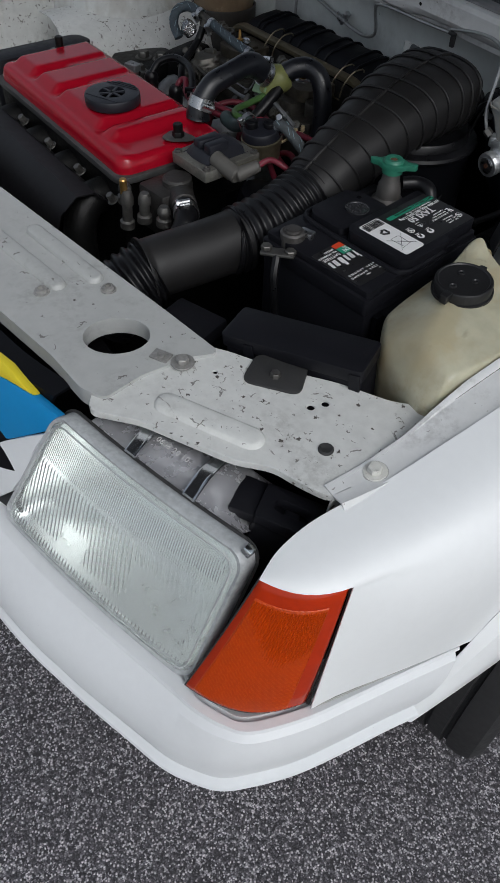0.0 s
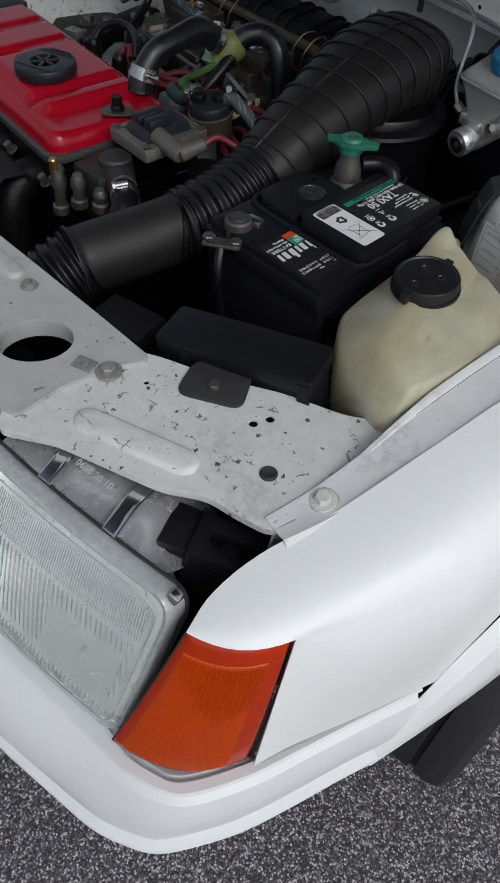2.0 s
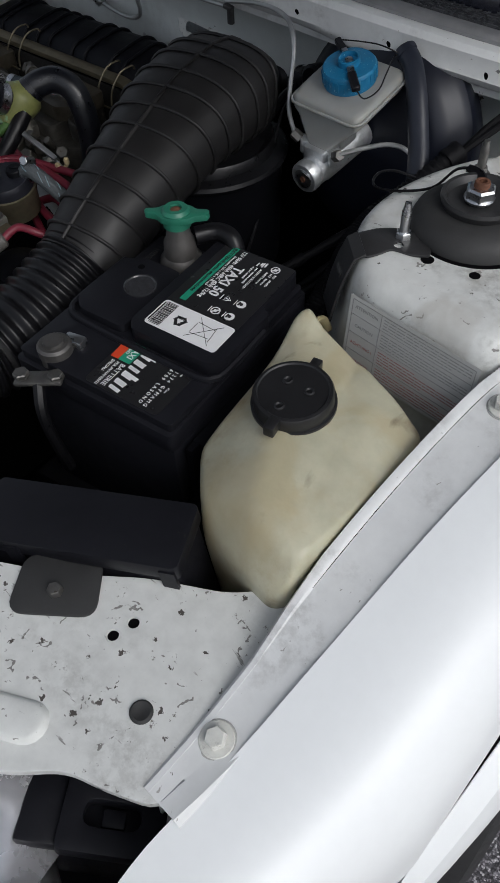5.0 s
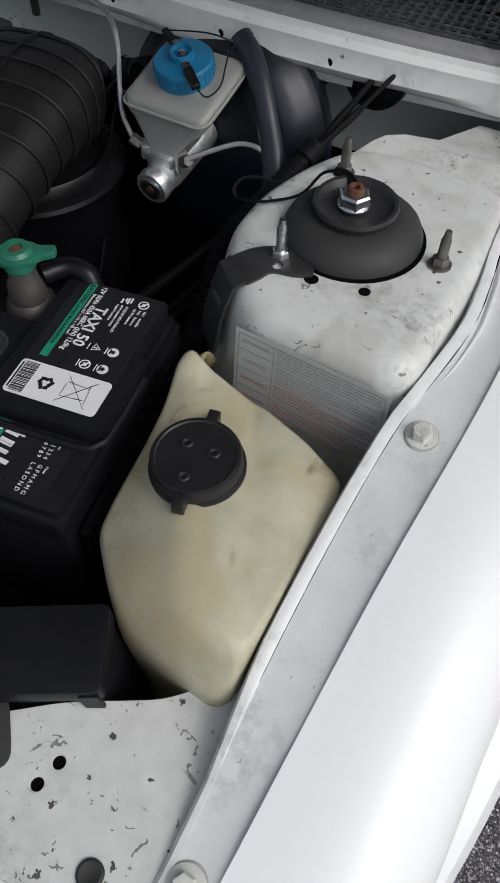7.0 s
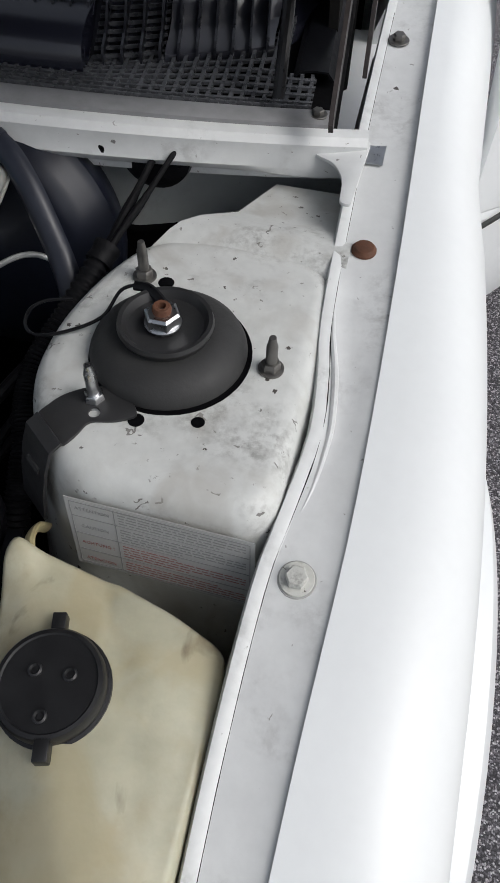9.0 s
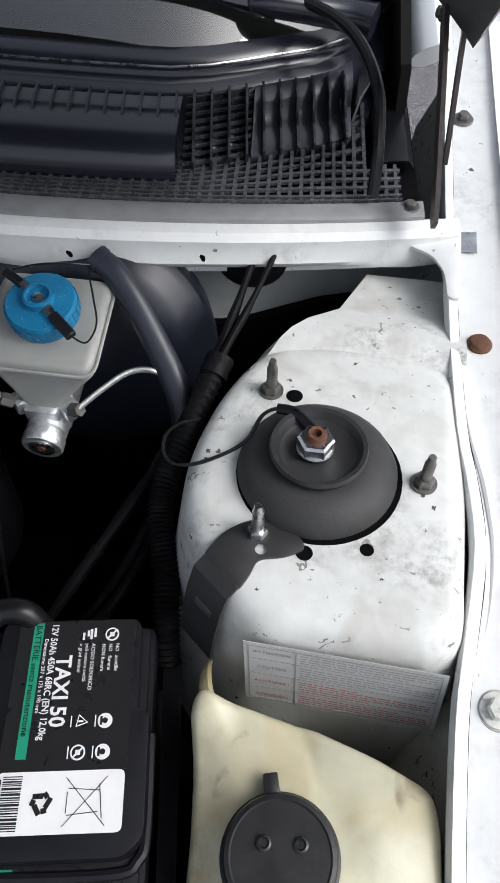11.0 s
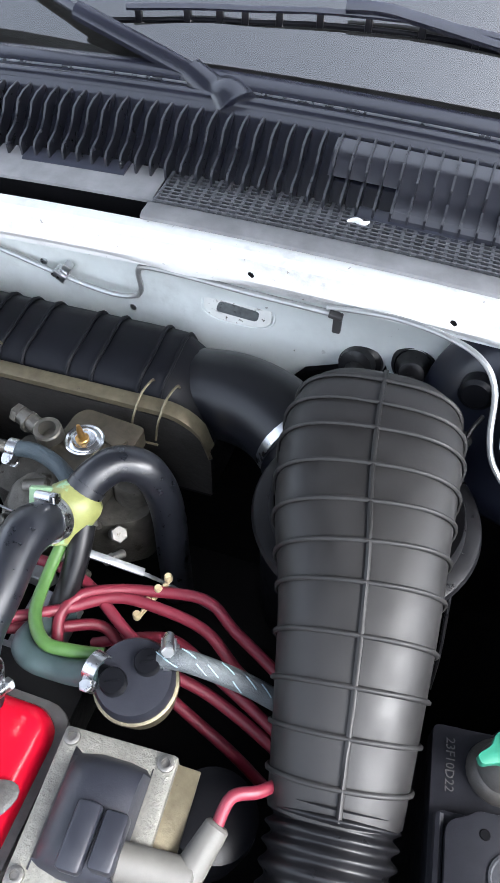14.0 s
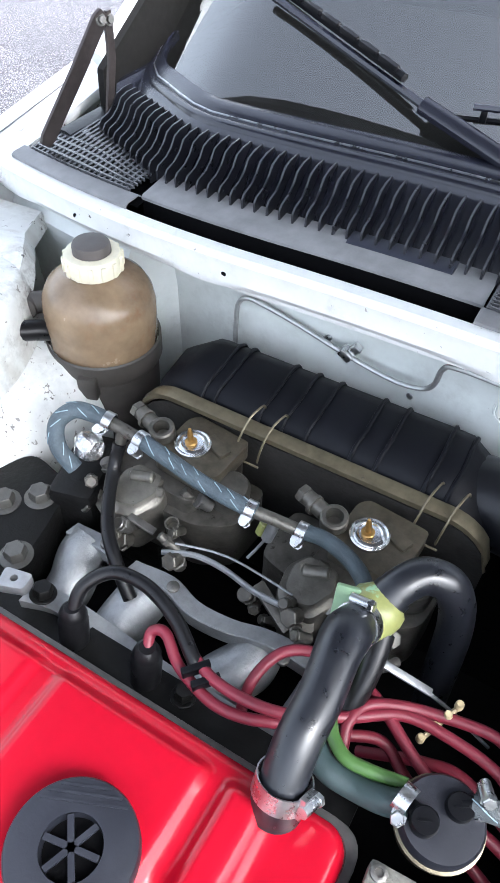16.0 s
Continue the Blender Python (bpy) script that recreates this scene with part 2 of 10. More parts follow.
M["mirror_metal"] = material("reflector_metal", (0.86, 0.89, 0.88), 0.2, 1.0, vary=0.15, bump=0.12, bump_scale=60, worn=0.3)


def glass(name, color, rough=0.05, ior=1.5):
    m = bpy.data.materials.new(name)
    m.use_nodes = True
    b = m.node_tree.nodes["Principled BSDF"]
    b.inputs["Base Color"].default_value = (*color, 1)
    b.inputs["Roughness"].default_value, b.inputs["IOR"].default_value = rough, ior
    b.inputs["Transmission Weight"].default_value = 1.0
    return m


def screen_glass():
    """Thin laminated glass: clear, tinted a little, with gloss that grows at low angles."""
    m = bpy.data.materials.new("windscreen_glass")
    m.use_nodes = True
    n, l = m.node_tree.nodes, m.node_tree.links
    n.remove(n["Principled BSDF"])
    clear, gloss, fres, mix = (n.new("ShaderNode" + k) for k in ("BsdfTransparent", "BsdfGlossy", "Fresnel", "MixShader"))
    clear.inputs["Color"].default_value = (0.70, 0.75, 0.76, 1)
    gloss.inputs["Roughness"].default_value = 0.0
    fres.inputs["IOR"].default_value = 2.4
    l.new(fres.outputs["Fac"], mix.inputs["Fac"])
    l.new(clear.outputs["BSDF"], mix.inputs[1])
    l.new(gloss.outputs["BSDF"], mix.inputs[2])
    l.new(mix.outputs["Shader"], n["Material Output"].inputs["Surface"])
    return m


M["screen_glass"] = screen_glass()
M["lamp_glass"] = glass("headlamp_glass", (0.95, 0.985, 0.97), 0.03)
M["lamp_glass"].node_tree.nodes["Principled BSDF"].inputs["Transmission Weight"].default_value = 0.88
M["amber"] = material("amber_plastic", (0.50, 0.048, 0.001), 0.16, vary=0.10, scale=40, bump=0.0, spec=0.35)
M["amber_deep"] = material("deep_amber_plastic", (0.44, 0.028, 0.002), 0.14, vary=0.12, scale=30, bump=0.0, spec=0.4)


def stain(m, color, size, lo, hi, top, stretch=(1, 1, 1)):
    """Soft irregular stains of a second colour over a material."""
    n, l = m.node_tree.nodes, m.node_tree.links
    b = n["Principled BSDF"]
    geo, mp, t, r, mix = (n.new("ShaderNode" + k) for k in ("NewGeometry", "Mapping", "TexNoise", "MapRange", "Mix"))
    mp.inputs["Scale"].default_value = stretch
    t.inputs["Scale"].default_value, t.inputs["Detail"].default_value, t.inputs["Distortion"].default_value = size, 5, 0.6
    r.inputs["From Min"].default_value, r.inputs["From Max"].default_value, r.inputs["To Max"].default_value = lo, hi, top
    mix.data_type = "RGBA"
    l.new(geo.outputs["Position"], mp.inputs["Vector"])
    l.new(mp.outputs["Vector"], t.inputs["Vector"])
    l.new(t.outputs["Fac"], r.inputs["Value"])
    l.new(r.outputs["Result"], mix.inputs["Factor"])
    l.new(b.inputs["Base Color"].links[0].from_socket, mix.inputs["A"])
    mix.inputs["B"].default_value = (*color, 1)
    l.new(mix.outputs["Result"], b.inputs["Base Color"])


def prisms(m, across, upright, color, depth):
    """Small moulded prisms in rows and columns, as inside a lamp's lens."""
    n, l = m.node_tree.nodes, m.node_tree.links
    b = n["Principled BSDF"]
    geo, mul, bump, mix, r = (n.new("ShaderNode" + k) for k in ("NewGeometry", "Math", "Bump", "Mix", "MapRange"))
    mul.operation = "MULTIPLY"
    for k, (axis, size) in enumerate((("DIAGONAL", across), ("Z", upright))):
        w = n.new("ShaderNodeTexWave")
        w.bands_direction = axis
        w.inputs["Scale"].default_value, w.inputs["Distortion"].default_value = size, 0.4
        l.new(geo.outputs["Position"], w.inputs["Vector"])
        l.new(w.outputs["Fac"], mul.inputs[k])
    bump.inputs["Strength"].default_value, bump.inputs["Distance"].default_value = depth, 0.0008
    l.new(mul.outputs["Value"], bump.inputs["Height"])
    l.new(bump.outputs["Normal"], b.inputs["Normal"])
    mix.data_type = "RGBA"
    r.inputs["To Max"].default_value = 0.55
    l.new(mul.outputs["Value"], r.inputs["Value"])
    l.new(r.outputs["Result"], mix.inputs["Factor"])
    l.new(b.inputs["Base Color"].links[0].from_socket, mix.inputs["A"])
    mix.inputs["B"].default_value = (*color, 1)
    l.new(mix.outputs["Result"], b.inputs["Base Color"])


prisms(M["amber"], 95, 130, (0.60, 0.090, 0.002), 0.3)
stain(M["bay_white"], (0.12, 0.11, 0.10), 150, 0.685, 0.705, 0.85)
stain(M["tower_white"], (0.42, 0.40, 0.36), 26, 0.5, 0.7, 0.5, (1, 1, 0.4))
stain(M["bay_white"], (0.13, 0.12, 0.11), 95, 0.655, 0.69, 0.75, (0.3, 1.2, 1))
stain(M["rail_white"], (0.2, 0.19, 0.17), 160, 0.70, 0.72, 0.7, (1, 0.5, 1))
stain(M["tank_cream"], (0.33, 0.235, 0.10), 8, 0.50, 0.72, 0.75)
stain(M["tank_cream"], (0.42, 0.35, 0.20), 16, 0.50, 0.62, 0.45, (1, 1, 0.35))
stain(M["tank_cream"], (0.17, 0.13, 0.085), 36, 0.63, 0.74, 0.7, (1, 0.6, 0.6))


# ---- building helpers ----
def thing(name, loc, label, category, group="", kind=""):
    e = new(name)
    e.empty_display_size = 0.02
    e.location = loc
    return tagged(e, label, category, group, kind)


def root_of(o):
    while o.parent:
        o = o.parent
    return o


def part(name, bm, mat, parent=None, label="", smooth=35.0):
    """Links a bmesh, given in world coordinates, as one mesh object under a thing or a part."""
    me = bpy.data.meshes.new(name)
    if parent:
        bmesh.ops.translate(bm, verts=bm.verts, vec=-Vector(root_of(parent).location))
    bmesh.ops.recalc_face_normals(bm, faces=bm.faces)
    bm.to_mesh(me)
    bm.free()
    me.materials.append(M[mat] if isinstance(mat, str) else mat)
    if smooth:
        me.shade_smooth()
        me.set_sharp_from_angle(angle=radians(smooth))
    ob = new(name, me)
    ob.parent = parent
    return tagged(ob, label)


def basis(axis, side=None):
    z = Vector(axis).normalized()
    x = Vector(side) if side else (Vector((1, 0, 0)) if abs(z.x) < 0.9 else Vector((0, 1, 0)))
    y = z.cross(x).normalized()
    x = y.cross(z)
    return Matrix((x, y, z)).transposed()


def box(bm, c, s, rot=(0, 0, 0), bevel=0.0, seg=2, m=None):
    """A box with rounded edges: centre, sizes, turn in degrees (or a full matrix m)."""
    m = m if m else pose(*c, *rot)
    r = bmesh.ops.create_cube(bm, size=1, matrix=m @ Matrix.Diagonal((*s, 1)))
    if bevel:
        es = {e for v in r["verts"] for e in v.link_edges}
        bmesh.ops.bevel(bm, geom=list(es), offset=bevel, segments=seg, affect="EDGES", profile=0.5)
    return bm


def ring_faces(bm, rings, closed=True, cap0=False, cap1=False, loop=False):
    n = len(rings[0])
    rs = rings + [rings[0]] if loop else rings
    for a, b in zip(rs, rs[1:]):
        for i in range(n if closed else n - 1):
            j = (i + 1) % n
            try:
                bm.faces.new((a[i], a[j], b[j], b[i]))
            except ValueError:
                pass
    if cap0:
        bm.faces.new(rings[0][::-1])
    if cap1:
        bm.faces.new(rings[-1])
    return bm


def lathe(bm, profile, at=(0, 0, 0), axis=(0, 0, 1), n=32, caps=True, side=None):
    """Turns (radius, height) pairs round an axis."""
    b, o = basis(axis, side), Vector(at)
    rings = []
    for r, h in profile:
        rings.append([bm.verts.new(o + b @ Vector((r * math.cos(2 * math.pi * k / n), r * math.sin(2 * math.pi * k / n), h))) for k in range(n)])
    return ring_faces(bm, rings, True, caps, caps)


def cyl(bm, p0, p1, r0, r1=None, n=20, bevel=0.0):
    d = Vector(p1) - Vector(p0)
    h, r1 = d.length, r0 if r1 is None else r1
    prof = [(r0, 0), (r1, h)] if not bevel else [(r0 - bevel, 0), (r0, bevel), (r1, h - bevel), (r1 - bevel, h)]
    return lathe(bm, prof, p0, d, n)


def smooth_line(pts, steps=8):
    """Catmull-Rom through the points."""
    p = [Vector(q) for q in pts]
    if len(p) < 3:
        return p
    out = []
    for i in range(len(p) - 1):
        a, b, c, d = p[max(i - 1, 0)], p[i], p[i + 1], p[min(i + 2, len(p) - 1)]
        for k in range(steps):
            t = k / steps
            out.append(0.5 * ((2 * b) + (c - a) * t + (2 * a - 5 * b + 4 * c - d) * t * t + (3 * b - a - 3 * c + d) * t ** 3))
    out.append(p[-1])
    return out


def tube(bm, pts, r, n=10, steps=8, caps=True, radius=None, flat=1.0):
    """A round bar or hose along a smooth line; radius(t) may vary it along its length."""
    line = smooth_line(pts, steps) if steps else [Vector(q) for q in pts]
    rings, up = [], None
    for i, q in enumerate(line):
        d = (line[min(i + 1, len(line) - 1)] - line[max(i - 1, 0)]).normalized()
        if up is None:
            up = d.orthogonal().normalized()
        up = (up - d * up.dot(d)).normalized()
        s = d.cross(up)
        rr = radius(i / (len(line) - 1)) if radius else r
        rings.append([bm.verts.new(q + rr * (math.cos(2 * math.pi * k / n) * up + flat * math.sin(2 * math.pi * k / n) * s)) for k in range(n)])
    return ring_faces(bm, rings, True, caps, caps)


def round_poly(pts, r=0.01, seg=4):
    """Rounds the corners of a 2D outline."""
    out, n = [], len(pts)
    for i in range(n):
        a, b, c = (Vector(pts[(i + k) % n]) for k in (-1, 0, 1))
        u, v = a - b, c - b
        d = min(r, u.length * 0.45, v.length * 0.45)
        p, q = b + u.normalized() * d, b + v.normalized() * d
        for k in range(seg + 1):
            t = k / seg
            out.append((1 - t) ** 2 * p + 2 * t * (1 - t) * b + t * t * q)
    return [(float(q.x), float(q.y)) for q in out]


def circle(c, r, n=24, ry=None, turn=0.0):
    ry = r if ry is None else ry
    ct, st = math.cos(turn), math.sin(turn)
    return [(c[0] + r * math.cos(a) * ct - ry * math.sin(a) * st, c[1] + r * math.cos(a) * st + ry * math.sin(a) * ct)
            for a in (2 * math.pi * k / n for k in range(n))]


def plate(bm, outline, thick, m=None, holes=(), height=None, bevel=0.0, down=True):
    """A sheet with holes, its top in the plane z = 0 of m (or at height(x, y)), given by 2D outlines."""
    m = m or Matrix()
    made = bmesh.new()
    loops = []
    for poly in (outline, *holes):
        vs = [made.verts.new((x, y, 0)) for x, y in poly]
        es = [made.edges.new((vs[i], vs[(i + 1) % len(vs)])) for i in range(len(vs))]
        loops += es
    bmesh.ops.triangle_fill(made, use_beauty=True, use_dissolve=False, edges=loops)
    bmesh.ops.recalc_face_normals(made, faces=made.faces)
    if sum(f.normal.z for f in made.faces) < 0:
        bmesh.ops.reverse_faces(made, faces=made.faces)
    top = list(made.faces)
    r = bmesh.ops.extrude_face_region(made, geom=top)
    low = [v for v in r["geom"] if isinstance(v, bmesh.types.BMVert)]
    bmesh.ops.translate(made, verts=low, vec=(0, 0, -thick if down else thick))
    bmesh.ops.recalc_face_normals(made, faces=made.faces)
    if bevel:
        es = [e for e in made.edges if len(e.link_faces) == 2 and e.calc_face_angle(0) > 1.0 and abs(e.verts[0].co.z - e.verts[1].co.z) < 1e-6]
        bmesh.ops.bevel(made, geom=es, offset=bevel, segments=2, affect="EDGES", profile=0.5, clamp_overlap=True)
    for v in made.verts:
        z = v.co.z + (height(v.co.x, v.co.y) if height else 0)
        v.co = m @ Vector((v.co.x, v.co.y, z))
    join(bm, made)
    return bm


def join(bm, other, m=None):
    vs = {v: bm.verts.new(m @ v.co if m else v.co) for v in other.verts}
    for f in other.faces:
        try:
            bm.faces.new([vs[v] for v in f.verts])
        except ValueError:
            pass
    other.free()
    return bm


def skin(bm, rows, thick=0.0):
    """A sheet through rows of points, thickened to one side if asked for."""
    made = bmesh.new()
    rings = [[made.verts.new(p) for p in row] for row in rows]
    ring_faces(made, rings, False)
    bmesh.ops.remove_doubles(made, verts=made.verts, dist=1e-5)
    bmesh.ops.recalc_face_normals(made, faces=made.faces)
    if thick:
        bmesh.ops.solidify(made, geom=list(made.faces), thickness=thick)
    return join(bm, made)


def along(keys, v):
    """Smooth value between rows of (v, x, y, ...)."""
    i = 0
    while i < len(keys) - 2 and v > keys[i + 1][0]:
        i += 1
    a, b, c, d = keys[max(i - 1, 0)], keys[i], keys[i + 1], keys[min(i + 2, len(keys) - 1)]
    t = max(0.0, min(1.0, (v - b[0]) / (c[0] - b[0])))
    h = c[0] - b[0]
    out = []
    for k in range(1, len(b)):
        m0 = (c[k] - a[k]) / (c[0] - a[0]) * h if c[0] != a[0] else 0
        m1 = (d[k] - b[k]) / (d[0] - b[0]) * h if d[0] != b[0] else 0
        out.append((2 * t ** 3 - 3 * t * t + 1) * b[k] + (t ** 3 - 2 * t * t + t) * m0 + (-2 * t ** 3 + 3 * t * t) * c[k] + (t ** 3 - t * t) * m1)
    return Vector(out) if len(out) > 1 else out[0]


def hexagon(bm, at, axis, r, h, washer=0.0, dome=0.0):
    """A hexagon head, with a washer under it."""
    at, axis = Vector(at), Vector(axis).normalized()
    if washer:
        lathe(bm, [(washer, 0), (washer, 0.0012), (washer * 0.96, 0.0016), (r * 0.5, 0.0016)], at, axis, 24)
        at = at + axis * 0.0015
    lathe(bm, [(r, 0), (r, h * 0.8), (r * 0.86, h)] + ([(r * 0.4, h + dome)] if dome else []), at, axis, 6)
    return bm


def bolt(parent, at, axis=(0, 0, 1), r=0.0065, h=0.005, washer=0.011, mat="dirty_steel", name="bolt", label=""):
    return part(name, hexagon(bmesh.new(), at, axis, r, h, washer), mat, parent, label)


def bead(bm, pts, r, n=6, steps=4):
    return tube(bm, pts, r, n, steps)


def writing(text, size, m, mat, parent, name="lettering", label="", align="LEFT", bold=0.0, squeeze=1.0):
    """Raised lettering in the plane of m, in the built-in font."""
    cu = bpy.data.curves.new(name, "FONT")
    cu.body, cu.size, cu.align_x, cu.offset, cu.resolution_u = text, size, align, bold, 2
    cu.extrude = 0.00015
    tmp = bpy.data.objects.new(name, cu)
    scene.collection.objects.link(tmp)
    me = bpy.data.meshes.new_from_object(tmp.evaluated_get(bpy.context.evaluated_depsgraph_get()))
    bpy.data.objects.remove(tmp)
    bpy.data.curves.remove(cu)
    bm = bmesh.new()
    bm.from_mesh(me)
    bpy.data.meshes.remove(me)
    bmesh.ops.transform(bm, matrix=m @ Matrix.Diagonal((squeeze, 1, 1, 1)), verts=bm.verts)
    return part(name, bm, mat, parent, label, smooth=0)


def flat_bar(bm, m, x0, y0, x1, y1, h=0.0003):
    """A thin printed bar in the plane of m."""
    return box(bm, (0, 0, 0), (1, 1, 1), m=m @ pose((x0 + x1) / 2, (y0 + y1) / 2, h / 2) @ Matrix.Diagonal((x1 - x0, y1 - y0, h, 1)))


# The car's middle line, for what is alike on both sides
MIDDLE, MIDDLE_WAY = Vector((-0.10, 0.69, 0)), Vector((-0.077, 0.997, 0)).normalized()
ACROSS = Vector((MIDDLE_WAY.y, -MIDDLE_WAY.x, 0))
MIRROR = Matrix.Translation(MIDDLE) @ (Matrix.Identity(3) - 2 * Matrix([[a * b for b in ACROSS] for a in ACROSS])).to_4x4() @ Matrix.Translation(-MIDDLE)


def mirrored(bm):
    bmesh.ops.transform(bm, matrix=MIRROR, verts=bm.verts)
    return bm

# ---- ground ----
def build_ground():
    m = bpy.data.materials.new("asphalt")
    m.use_nodes = True
    n, l = m.node_tree.nodes, m.node_tree.links
    b = n["Principled BSDF"]
    geo, vor, big, big2 = n.new("ShaderNodeNewGeometry"), n.new("ShaderNodeTexVoronoi"), n.new("ShaderNodeTexNoise"), n.new("ShaderNodeTexVoronoi")
    vor.inputs["Scale"].default_value, big.inputs["Scale"].default_value, big2.inputs["Scale"].default_value = 340.0, 2.2, 120.0
    for t in (vor, big, big2):
        l.new(geo.outputs["Position"], t.inputs["Vector"])
    sep = n.new("ShaderNodeSeparateColor")
    l.new(vor.outputs["Color"], sep.inputs["Color"])
    ramp = n.new("ShaderNodeValToRGB")
    l.new(sep.outputs["Red"], ramp.inputs["Fac"])
    ramp.color_ramp.elements[0].position, ramp.color_ramp.elements[0].color = 0.25, (0.060, 0.057, 0.065, 1)
    ramp.color_ramp.elements[1].position, ramp.color_ramp.elements[1].color = 1.0, (0.85, 0.82, 0.85, 1)
    e = ramp.color_ramp.elements.new(0.68)
    e.color = (0.21, 0.20, 0.22, 1)
    gap = n.new("ShaderNodeMapRange")
    gap.inputs["From Min"].default_value, gap.inputs["From Max"].default_value = 0.1, 0.75
    gap.inputs["To Min"].default_value, gap.inputs["To Max"].default_value = 1.0, 0.4
    l.new(vor.outputs["Distance"], gap.inputs["Value"])
    wide = n.new("ShaderNodeMapRange")
    wide.inputs["To Min"].default_value, wide.inputs["To Max"].default_value = 0.75, 1.25
    l.new(big.outputs["Fac"], wide.inputs["Value"])
    a, c = n.new("ShaderNodeVectorMath"), n.new("ShaderNodeVectorMath")
    a.operation = c.operation = "SCALE"
    l.new(ramp.outputs["Color"], a.inputs[0])
    l.new(gap.outputs["Result"], a.inputs["Scale"])
    l.new(a.outputs["Vector"], c.inputs[0])
    l.new(wide.outputs["Result"], c.inputs["Scale"])
    l.new(c.outputs["Vector"], b.inputs["Base Color"])
    b.inputs["Roughness"].default_value = 0.75
    bp = n.new("ShaderNodeBump")
    bp.inputs["Strength"].default_value, bp.inputs["Distance"].default_value, bp.invert = 0.6, 0.003, True
    l.new(vor.outputs["Distance"], bp.inputs["Height"])
    l.new(bp.outputs["Normal"], b.inputs["Normal"])
    bm = bmesh.new()
    skin(bm, [[(x, y, 0) for x in (-300, -3, 3, 300)] for y in (-300, -3, 3, 300)])
    tagged(part("ground", bm, m, smooth=0), "dark grey asphalt ground with pale stone chippings", "ground", kind="structure")


build_ground()

# ---- the car's body ----
car = thing("car", (0, 0, 0), "white older hatchback with its bonnet raised and engine bay open", "car")

# Top rail of the wing: where its seam runs along the bay
RAIL = [(-0.05, 0.601, 0.7205), (0.0, 0.599, 0.7225), (0.05, 0.5965, 0.732), (0.10, 0.594, 0.746), (0.20, 0.592, 0.770), (0.30, 0.594, 0.7865),
        (0.345, 0.600, 0.7915), (0.41, 0.607, 0.798), (0.46, 0.603, 0.802), (0.50, 0.597, 0.8045), (0.57, 0.593, 0.8085), (0.60, 0.592, 0.810), (0.75, 0.588, 0.825), (0.95, 0.586, 0.848), (1.15, 0.585, 0.872)]


def rail_at(y):
    return along(RAIL, y)


ARCH_Z, ARCH_R = 0.308, 0.381


